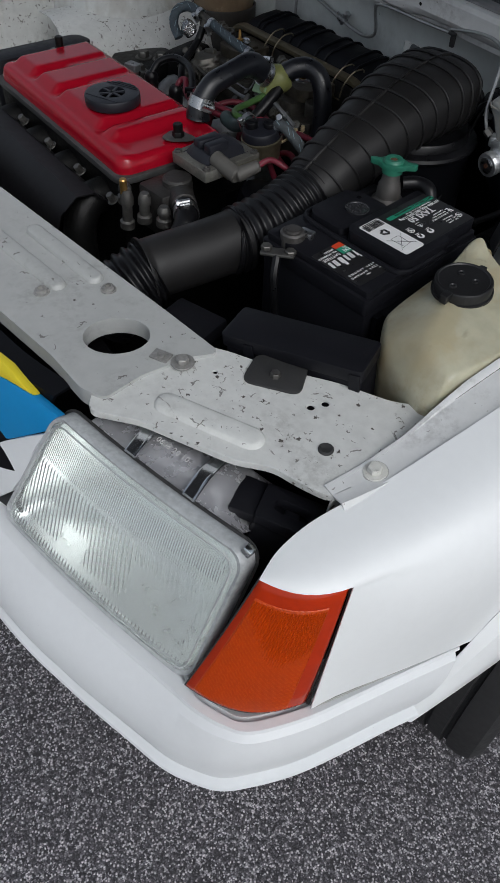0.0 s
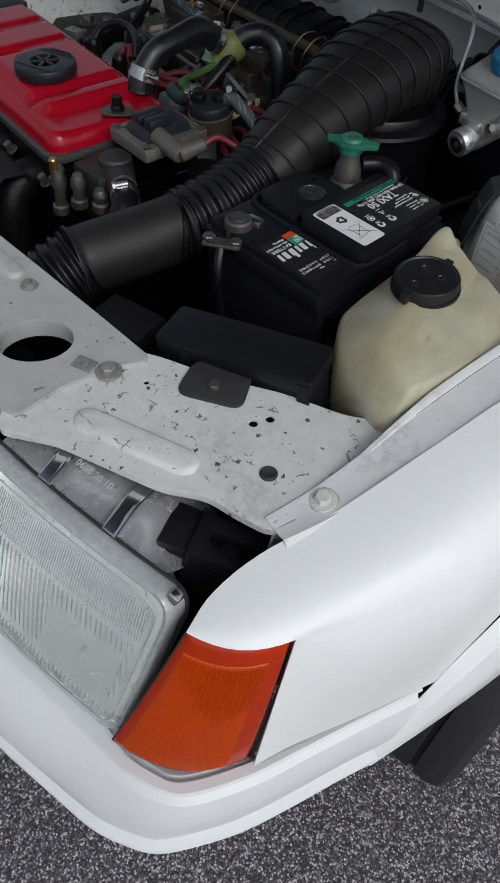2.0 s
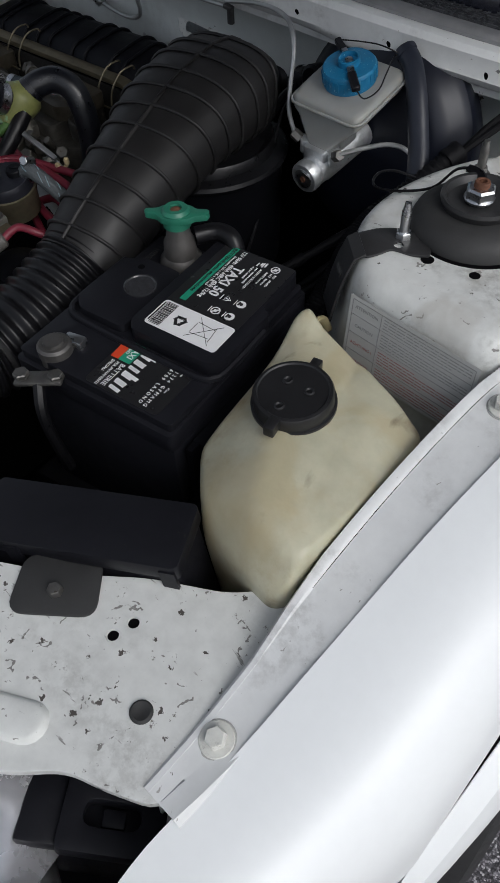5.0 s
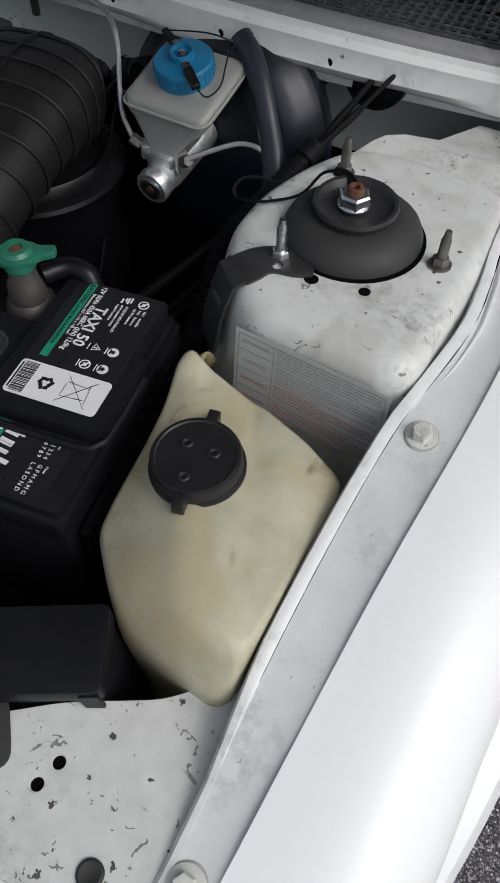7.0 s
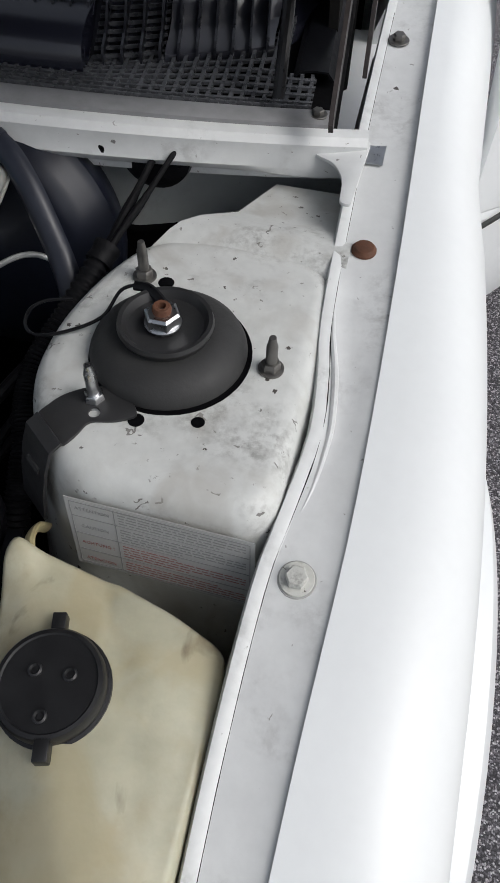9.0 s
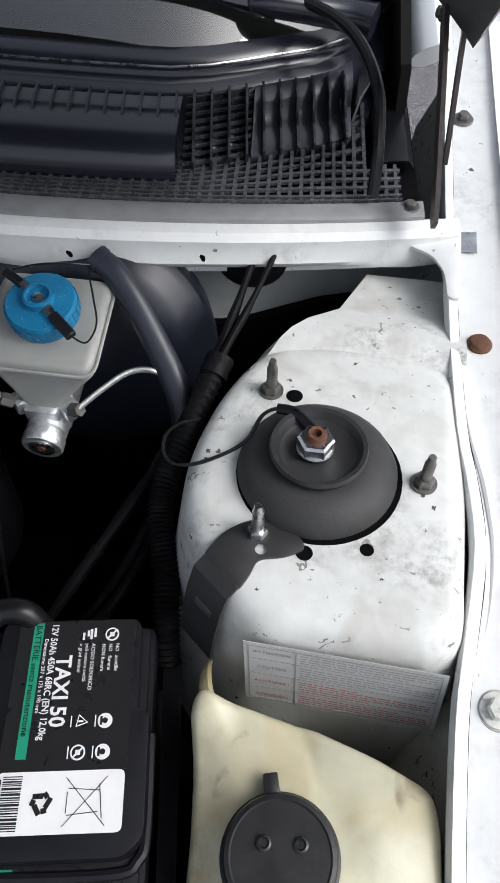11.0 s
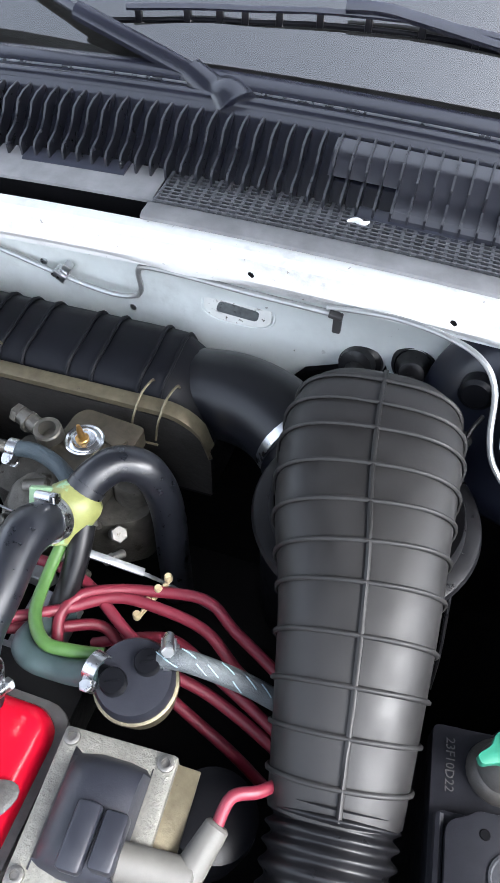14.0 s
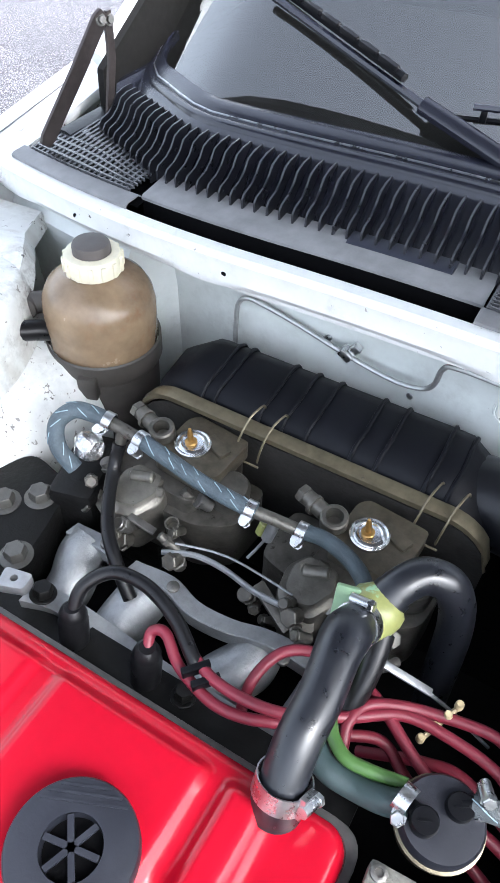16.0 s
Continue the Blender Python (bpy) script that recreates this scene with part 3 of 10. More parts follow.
def build_wing(side):
    flip = mirrored if side else (lambda q: q)
    def edge_in(y):
        return along([(-0.148, 0.6515, 0.7025), (-0.125, 0.640, 0.7075), (-0.10, 0.634, 0.7115), (-0.075, 0.6315, 0.7145), (-0.049, 0.632, 0.7175), (-0.020, 0.6345, 0.721), (0.02, 0.636, 0.7295), (0.08, 0.637, 0.744),
                      (0.20, 0.640, 0.774), (0.36, 0.647, 0.797), (0.60, 0.646, 0.816), (0.88, 0.639, 0.847), (1.15, 0.634, 0.877)], y)

    def edge_low(y):
        """Bottom edge behind the corner lamp, then the crease over the wheel."""
        if y < 0.059:
            f = (y + 0.128) / 0.187
            return 0.7223 + 0.0294 * f, 0.5425 + 0.003 * f
        if y < 0.735:
            return 0.7517 - 0.006 * min(1.0, (y - 0.059) / 0.1), ARCH_Z + math.sqrt(max(0.0, ARCH_R ** 2 - (y - 0.36) ** 2))
        return 0.742, 0.27

    def section(y, n=26):
        xi, zi = edge_in(y)
        w = max(0.0, 1 - (y + 0.083) / 0.142)
        xb, zb = edge_low(max(-0.128, y - 0.045 * w))
        p = 4.4 - 1.3 * max(0.0, min(1.0, (y + 0.083) / 0.3))
        row = []
        for j in range(n):
            th = math.pi / 2 * j / (n - 1)
            fx, fz = math.sin(th) ** (2 / p), math.cos(th) ** (2 / p)
            x, z = xi + (xb - xi) * fx, zb + (zi - zb) * fz
            f = max(0.0, min(1.0, (0.7015 - z) / 0.159))
            if z < 0.7015:
                x += (0.6993 + 0.023 * f - x) * w ** 4
            row.append(Vector((x, y - 0.045 * w * f, z)))
        return row
    ys = [-0.083 + 0.0118 * k for k in range(13)] + [0.070, 0.082, 0.094, 0.107] + [0.12 + 0.035 * k for k in range(17)] + [0.73, 0.80, 0.9, 1.0, 1.15]
    bm = bmesh.new()
    rows = [section(y) for y in ys]
    # the nose above the corner lamp ends on the lamp's upper edge
    nose = []
    first = rows[0]
    cut = min(range(len(first)), key=lambda j: abs(first[j].x - 0.699))
    for k in range(9):
        t = k / 8
        y = -0.148 + (-0.083 + 0.148) * t
        xi, zi = edge_in(y)
        tip = Vector((0.652, -0.149, 0.7022)).lerp(first[cut], t) + Vector((0.0085, -0.0062, -0.001)) * math.sin(math.pi * t) ** 0.9
        row = []
        for j in range(cut + 1):
            f = first[j]
            s_ = (f.x - first[0].x) / (first[cut].x - first[0].x)
            d_ = (f.z - first[0].z) / (first[cut].z - first[0].z)
            row.append(Vector((xi + (tip.x - xi) * s_, y + (tip.y - y) * s_, zi + (tip.z - zi) * d_)))
        nose.append(row)
    nose[-1] = first[:cut + 1]
    skin(bm, rows, -0.0012)
    skin(bm, nose, -0.0012)
    bmesh.ops.remove_doubles(bm, verts=bm.verts, dist=2e-5)
    part("wing", flip(bm), "white_paint", car, "glossy white front wing panel", smooth=55)
    # grey line drawn as the shadow gap between the wing's bottom edge and the bumper
    bm = bmesh.new()
    tube(bm, [(0.7217 + 0.0294 * f, -0.127 + 0.187 * f, 0.5405 + 0.003 * f) for f in (0.0, 0.25, 0.5, 0.75, 1.0)], 0.0011, 6, 0)
    part("wing_gap_shade", flip(bm), "sealant", car)
    # flare round the wheel opening, pointed where it laps over the bumper's end
    rows = []
    for k in range(41):
        th = radians(162.5 - 185 * k / 40)
        tip = 1 - max(0.0, 1 - k / 7) ** 2
        swell = 0.006 * math.sin(math.pi * min(1.0, k / 24))
        row = []
        for drop, x in ((-0.001, 0.7525), (0.006, 0.7615), (0.026, 0.7705), (0.060, 0.7735), (0.076, 0.766), (0.081, 0.750)):
            r = ARCH_R + 0.001 - drop * (0.06 + 0.94 * tip)
            row.append((0.7535 + (x - 0.7535) * (0.3 + 0.7 * tip) + (swell if drop > 0.003 else -0.003 * min(1.0, max(0.0, (k - 4) / 5))), 0.36 + r * math.cos(th), ARCH_Z + r * math.sin(th)))
        rows.append(row)
    bm = bmesh.new()
    skin(bm, rows, -0.002)
    part("wheel_arch_flare", flip(bm), "white_paint", car, "white moulded flare round the wheel opening")
    # dark joint between flare, wing and bumper end
    bm = bmesh.new()
    tube(bm, [(0.7525 - 0.0035 * max(0.0, min(1.0, (150 - th) / 15)), 0.36 + (ARCH_R + 0.0012) * math.cos(radians(th)), ARCH_Z + (ARCH_R + 0.0012) * math.sin(radians(th))) for th in range(161, 30, -3)], 0.0011, 6, 0)
    part("joint", flip(bm), "black_void", car)
    # black liner inside the arch
    bm = bmesh.new()
    skin(bm, [[(x, 0.36 + 0.325 * math.cos(radians(th)), ARCH_Z + 0.325 * math.sin(radians(th))) for x in (0.748, 0.68, 0.615)] for th in range(170, -21, -10)])
    part("wheel_arch_liner", flip(bm), "black_void", car)
    # rail along the top of the inner wing, with its upturned inner edge and bead of sealant
    rows = []
    for k in range(61):
        y = -0.05 + 1.2 * k / 60
        x, z = rail_at(y)
        wob = 0.012 * math.exp(-((y - 0.47) / 0.07) ** 2)
        lip = max(0.0, min(1.0, (y - 0.05) / 0.08))
        flat = 0.006 * (1 - lip)
        x2 = edge_in(y)[0] + 0.001
        rows.append([(x + 0.001 + flat, y, z - 0.010 - 0.02 * (1 - lip) * max(0.0, min(1.0, y / 0.04))), (x + flat, y, z - 0.002), (x + 0.0015 + flat, y, z + 0.0025 * lip), (x + 0.006 + 0.5 * flat, y, z + 0.002 * lip), (x + 0.009, y, z - 0.0005),
                     (x + 0.022 + wob * 0.4, y, z - 0.001 - wob * 0.2), (x2 - 0.011, y, z - 0.0005), (x2 - 0.004, y, z + 0.0005), (x2 + 0.001, y, z + 0.002), (x2 + 0.006, y, z - 0.004)])
    bm = bmesh.new()
    skin(bm, rows, -0.0015)
    rail = part("wing_rail", flip(bm), "rail_white", car, "scuffed white rail along the top of the inner wing")
    bm = bmesh.new()
    bead(bm, [(rail_at(y)[0] + 0.0085, y, rail_at(y)[1] + 0.0008) for y in [0.11 + 0.04 * k for k in range(22)]], 0.0010)
    part("sealant_bead", flip(bm), "black_void", rail, "dark open joint")
    # pressed contour beside the strut tower
    bm = bmesh.new()
    tube(bm, [(x, y, rail_at(y)[1] - 0.0005) for x, y in ((0.602, 0.56), (0.604, 0.53), (0.608, 0.50), (0.6155, 0.465), (0.620, 0.43), (0.621, 0.405), (0.617, 0.365), (0.608, 0.33))], 0.0028, 8, 6, radius=lambda t: 0.0008 + 0.0022 * math.sin(math.pi * t))
    part("pressing", flip(bm), "rail_white", rail)
    # inner wing below the rail
    rows = []
    for y in [-0.05 + 0.1 * k for k in range(12)]:
        x, z = rail_at(y)
        rows.append([(x + 0.020, y, z - 0.008), (x + 0.014, y, z - 0.05), (x - 0.01, y, z - 0.11), (x - 0.03, y, 0.55), (x - 0.05, y, 0.32)])
    bm = bmesh.new()
    skin(bm, rows, 0.002)
    part("inner_wing", flip(bm), "bay_white", car)
    return rail


rail_left = build_wing(0)
rail_right = build_wing(1)

for y, w in ((0.0, 0.0128), (0.303, 0.0122)):
    x, z = rail_at(y)
    head = bolt(rail_left, (0.62, y, z + 0.0012), (-0.05, -0.15, 1), 0.0074, 0.0065, w * 0.93, "bolt_white", label="white painted hexagon bolt")
    # grey ring round the washer
    bm = bmesh.new()
    lathe(bm, [(w * 1.03, 0), (w * 1.0, 0.0010), (w * 0.7, 0.0010)], (0.62, y, z + 0.0006), (-0.05, -0.15, 1), 28)
    part("grey_ring", bm, "sealant", head)
bm = bmesh.new()
lathe(bm, [(0.0105, 0), (0.0105, 0.002), (0.008, 0.005), (0.003, 0.006)], (0.617, 0.598, 0.8105), (0, -0.05, 1), 24)
part("rusty_plug", bm, "rust", rail_left, "rust-brown plug in the rail")
bolt(rail_left, (0.606, 0.900, rail_at(0.90)[1] + 0.002), (0, -0.1, 1), 0.0065, 0.006, 0.011, "dirty_steel", label="dull steel hinge bolt")
bm = bmesh.new()
skin(bm, [[(x, y, rail_at(y)[1] + 0.0032 + 0.001 * math.sin(900 * x + 300 * y)) for x in (0.594, 0.600, 0.606, 0.612, 0.617)] for y in (0.704, 0.711, 0.718, 0.725, 0.731)], 0.0006)
part("crumpled_patch", bm, "steel", rail_left, "crumpled bright metal patch")


# front panel, right under the bonnet's edge
def build_front_panels():
    white = round_poly([(0.372, -0.178), (0.403, -0.1995), (0.443, -0.160), (0.488, -0.134), (0.536, -0.106), (0.563, -0.078), (0.590, -0.068), (0.622, -0.052),
                        (0.622, -0.020), (0.620, 0.05), (0.598, 0.122), (0.575, 0.104), (0.552, 0.078), (0.50, 0.046), (0.45, 0.004), (0.395, -0.030), (0.36, -0.06)], 0.012)
    bm = bmesh.new()
    plate(bm, white, 0.0085, pose(0, 0, 0.7195), [circle((0.519, 0.0155), 0.0042, 14), circle((0.5155, -0.0005), 0.0042, 14), circle((0.4195, -0.0585), 0.0028, 10)], bevel=0.0006)
    panel = part("front_panel", bm, "bay_white", car, "chipped white front panel beside the headlamp", smooth=20)
    # black discs under the holes stand for the shade inside them
    for x, y, r in ((0.519, 0.0155, 0.0046), (0.5155, -0.0005, 0.0046), (0.4195, -0.0585, 0.0032)):
        bm = bmesh.new()
        lathe(bm, [(r, 0), (r, 0.0008)], (x, y, 0.7165), n=14)
        part("hole", bm, "black_void", panel)
    # pressed ribs
    def rib(a, b, w, z, mat, parent):
        a, b = Vector(a), Vector(b)
        d = (b - a).normalized()
        s = Vector((-d.y, d.x))
        out = []
        for k in range(9):
            t = math.pi * (0.5 + k / 8)
            out.append(a + w * (math.cos(t) * d + math.sin(t) * s))
        for k in range(9):
            t = math.pi * (-0.5 + k / 8)
            out.append(b + w * (math.cos(t) * d + math.sin(t) * s))
        bm = bmesh.new()
        rings = []
        for f, h in ((1.0, 0.0), (0.95, 0.0012), (0.84, 0.0045), (0.70, 0.0056), (0.3, 0.0058)):
            ring = []
            for q in out:
                near = a + d * max(0, min((b - a).length, (q - a).dot(d)))
                p = near + (q - near) * f
                ring.append(bm.verts.new((p.x, p.y, z + h)))
            rings.append(ring)
        ring_faces(bm, rings, True, False, True)
        part("pressed_rib", bm, mat, parent, smooth=60)
    rib((0.437, -0.125), (0.522, -0.077), 0.0145, 0.7196, "bay_white", panel)

    grey = [(-0.72, -0.150), (-0.40, -0.180), (-0.18, -0.154), (-0.064, -0.129), (0.116, -0.094), (0.307, -0.0565), (0.392, -0.041), (0.397, -0.047),
            (0.388, -0.075), (0.388, -0.13), (0.400, -0.178), (0.374, -0.1935), (0.309, -0.2005), (0.202, -0.2235), (0.05, -0.250), (-0.18, -0.268), (-0.45, -0.262), (-0.72, -0.23)]
    bm = bmesh.new()
    plate(bm, round_poly(grey, 0.008), 0.022, pose(0, 0, 0.7235), [circle((0.3155, -0.1255), 0.0375, 40, 0.031, radians(60))], bevel=0.0007)
    cross = part("crossmember", bm, "bay_grey", car, "grey painted crossmember with a round hole", smooth=20)
    bm = bmesh.new()
    lathe(bm, [(0.0345, -0.0005), (0.0345, -0.006)], (0, 0, 0), (0, 0, 1), 40, caps=False)
    bmesh.ops.transform(bm, matrix=pose(0.3155, -0.1255, 0.7225, 0, 0, 60) @ Matrix.Diagonal((1.08, 0.89, 1, 1)), verts=bm.verts)
    bmesh.ops.solidify(bm, geom=list(bm.faces), thickness=0.0012)
    part("hole_rim", bm, "bay_grey", cross)
    rib((0.07, -0.128), (0.205, -0.103), 0.011, 0.7236, "bay_grey", cross)
    rib((0.02, -0.182), (0.195, -0.147), 0.011, 0.7236, "bay_grey", cross)
    for p, w in (((0.2335, -0.098), 0.0095), ((0.1985, -0.168), 0.0095)):
        bm = bmesh.new()
        lathe(bm, [(w, 0), (w, 0.0012), (w * 0.75, 0.002), (w * 0.7, 0.0055), (w * 0.45, 0.006), (w * 0.4, 0.003)], (*p, 0.7235), (0, 0, 1), 20)
        part("stud_nut", bm, "dull_zinc", cross)
    bolt(cross, (0.3925, -0.0835, 0.7235), r=0.0072, h=0.006, washer=0.0130, mat="dull_zinc")
    bm = bmesh.new()
    box(bm, (0.372, -0.099, 0.7245), (0.022, 0.016, 0.002), (0, 0, 30), 0.0008)
    cyl(bm, (0.372, -0.099, 0.725), (0.372, -0.099, 0.7275), 0.0045, n=12)
    part("rivet_plate", bm, "dull_zinc", cross)
    # dark rubber-coated bracket tab with its bolt, and the plug beside it
    m = pose(0.4605, -0.0085, 0.7225, 0, 0, 40)
    bm = bmesh.new()
    plate(bm, round_poly([(-0.033, -0.018), (0.033, -0.018), (0.030, 0.03), (-0.030, 0.03)], 0.013, 5), 0.003, m, bevel=0.0008)
    tab = part("bracket_tab", bm, "rubber", panel, "dark grey bracket tab")
    bolt(tab, (0.4605, -0.0085, 0.7225), r=0.0058, h=0.006, washer=0.0)
    bm = bmesh.new()
    lathe(bm, [(0.0080, 0), (0.0080, 0.0015), (0.0064, 0.003), (0.0050, 0.0026), (0.003, 0.0015)], (0.571, -0.0215, 0.7195), n=24)
    part("rubber_plug", bm, "rubber", panel)


build_front_panels()


# bumper
def build_bumper():
    # upper edge x, y, z and moulded groove x, y, from the wheel arch round the corner to the middle
    half = [(0, 0.751, 0.048, 0.534, 0.7545, 0.003), (1, 0.7425, -0.0135, 0.533, 0.7485, -0.040), (2, 0.7345, -0.077, 0.532, 0.7415, -0.105), (3, 0.7275, -0.132, 0.532, 0.7345, -0.150),
            (4, 0.711, -0.187, 0.531, 0.7225, -0.190), (5, 0.690, -0.209, 0.531, 0.7085, -0.222), (6, 0.662, -0.2246, 0.530, 0.686, -0.243), (7, 0.63, -0.235, 0.528, 0.6604, -0.260),
            (8, 0.590, -0.247, 0.525, 0.618, -0.277), (9, 0.50, -0.276, 0.522, 0.53, -0.310), (10, 0.40, -0.304, 0.521, 0.42, -0.343), (11, 0.2, -0.344, 0.521, 0.2, -0.384), (12, -0.017, -0.366, 0.521, -0.017, -0.407)]
    line = [along(half, k / 6) for k in range(73)]
    bm = bmesh.new()
    rings = []
    for i, q in enumerate(line):
        a, b = line[max(i - 1, 0)], line[min(i + 1, len(line) - 1)]
        d = Vector((b[3] - a[3], b[4] - a[4], 0)).normalized()
        out = Vector((-d.y, d.x, 0))
        if out.dot(Vector((q[3] + 0.07, q[4] - 0.3, 0))) < 0:
            out = -out
        top, low = Vector(q[:3]), Vector((q[3], q[4], 0.455))
        up, front = Vector((0, 0, 1)), max(0.0, min(1.0, (i / 6 - 6) / 3))
        far = max(0.0, min(1.0, (i / 6 - 9.5) / 0.8))
        ledge = 0.0115 * (1 - front) + 0.03 * front
        ring = [top - out * (0.06 + 0.06 * far) + up * (0.002 - 0.03 * (1 - front) + 0.012 * far), top - out * (ledge + 0.0065) + up * (0.002 * front - 0.001), top - out * (ledge + 0.0045) - up * 0.009 * (1 - front), top - out * (ledge + 0.001) - up * 0.009 * (1 - front), top - out * ledge + up * 0.0012,
                top - out * 0.002 + up * 0.0022 * (1 - front), top - up * 0.0012]
        for f, o in ((0.03, -0.0035), (0.07, -0.0030), (0.13, 0.0040), (0.4, 0.0085 + 0.004 * front), (0.7, 0.0075 + 0.006 * front), (0.92, 0.003 + 0.004 * front)):
            ring.append(top.lerp(low, f) + out * o)
        ring += [low + out * 0.001, low - out * 0.002 - up * 0.002, low - out * 0.002 - up * 0.006, low + out * 0.009 - up * 0.009, low + out * 0.0105 - up * 0.012, low + out * 0.0085 - up * 0.019, low - out * 0.002 - up * 0.026]
        ring += [low - out * 0.03 - up * 0.034, low - out * 0.07 - up * 0.09, low - out * 0.10 - up * 0.15, low - out * 0.12 - up * 0.10]
        # the end is cut along the wheel arch
        if i < 3:
            for p in ring:
                p.y = min(p.y, 0.358 - math.sqrt(max(0.0, (ARCH_R - 0.002) ** 2 - (p.z - ARCH_Z) ** 2)))
        rings.append(ring)
    loops = [[bm.verts.new(p) for p in r] for r in rings] + [[bm.verts.new(MIRROR @ p) for p in r] for r in rings[-2::-1]]
    ring_faces(bm, loops, True, True, True)
    bmesh.ops.recalc_face_normals(bm, faces=bm.faces)
    part("bumper", bm, "bumper_white", car, "white plastic bumper with a grooved lower edge", smooth=28)


build_bumper()


M["steel_bright"] = material("bright_zinc", (0.72, 0.74, 0.76), 0.2, 1.0, vary=0.1, bump=0.05)
M["glass_edge"] = material("pale_glass_edge", (0.46, 0.48, 0.485), 0.16, vary=0.25, scale=50, bump=0.1, bump_scale=120, coat=0.5)
M["reflector"] = material("reflector_metal", (0.90, 0.92, 0.91), 0.30, 0.85, vary=0.12, scale=20, bump=0.05, bump_scale=60)


# headlamp
def build_headlamp():
    bl, br, tr, tl = Vector((0.334, -0.307, 0.537)), Vector((0.632, -0.219, 0.535)), Vector((0.628, -0.150, 0.702)), Vector((0.374, -0.226, 0.702))
    bow = (br - bl).cross(tl - bl).normalized()
    if bow.y > 0:
        bow = -bow

    def on(u, v, d=0.0):
        """u across, v up, both 0 to 1; d out of the glass."""
        p = bl.lerp(br, u).lerp(tl.lerp(tr, u), v)
        return p + bow * (d + 0.010 * (1 - (2 * u - 1) ** 2) * (1 - 0.3 * (2 * v - 1) ** 2))

    lamp = part("headlamp", rim_of(on), "glass_edge", car, "clear ribbed glass headlamp with a metal reflector housing")
    return lamp, on, bow


def rounded(u, v, r=0.022):
    """A place on the unit square moved in so that its corners are rounded; r in metres on the glass."""
    x, y = (u - 0.5) * 0.31, (v - 0.5) * 0.18
    cx, cy = abs(x) - (0.155 - r), abs(y) - (0.09 - r)
    if cx > 0 and cy > 0:
        f = max(cx, cy) / math.hypot(cx, cy)
        x, y = math.copysign(0.155 - r + cx * f, x), math.copysign(0.09 - r + cy * f, y)
    return 0.5 + x / 0.31, 0.5 + y / 0.18


def rim_of(on):
    """Metal rim that clips the glass to its housing."""
    bm = bmesh.new()
    rings = []
    loop = [(k / 60, 1.0) for k in range(60)] + [(1.0, 1 - k / 40) for k in range(40)] + [(1 - k / 60, 0.0) for k in range(60)] + [(0.0, k / 40) for k in range(40)]
    for u, v in loop:
        ru, rv = rounded(u, v)
        us, vs = ru - 0.5, rv - 0.5
        ring = []
        for grow, d in ((0.985, -0.003), (1.008, -0.0015), (1.018, -0.004), (1.022, -0.012), (1.026, -0.020), (1.01, -0.024), (0.98, -0.018)):
            ring.append(bm.verts.new(on(0.5 + us * grow, 0.5 + vs * (1 + (grow - 1) * 1.6), d)))
        rings.append(ring)
    ring_faces(bm, rings, True, loop=True)
    return bm


lamp, lamp_on, lamp_out = build_headlamp()


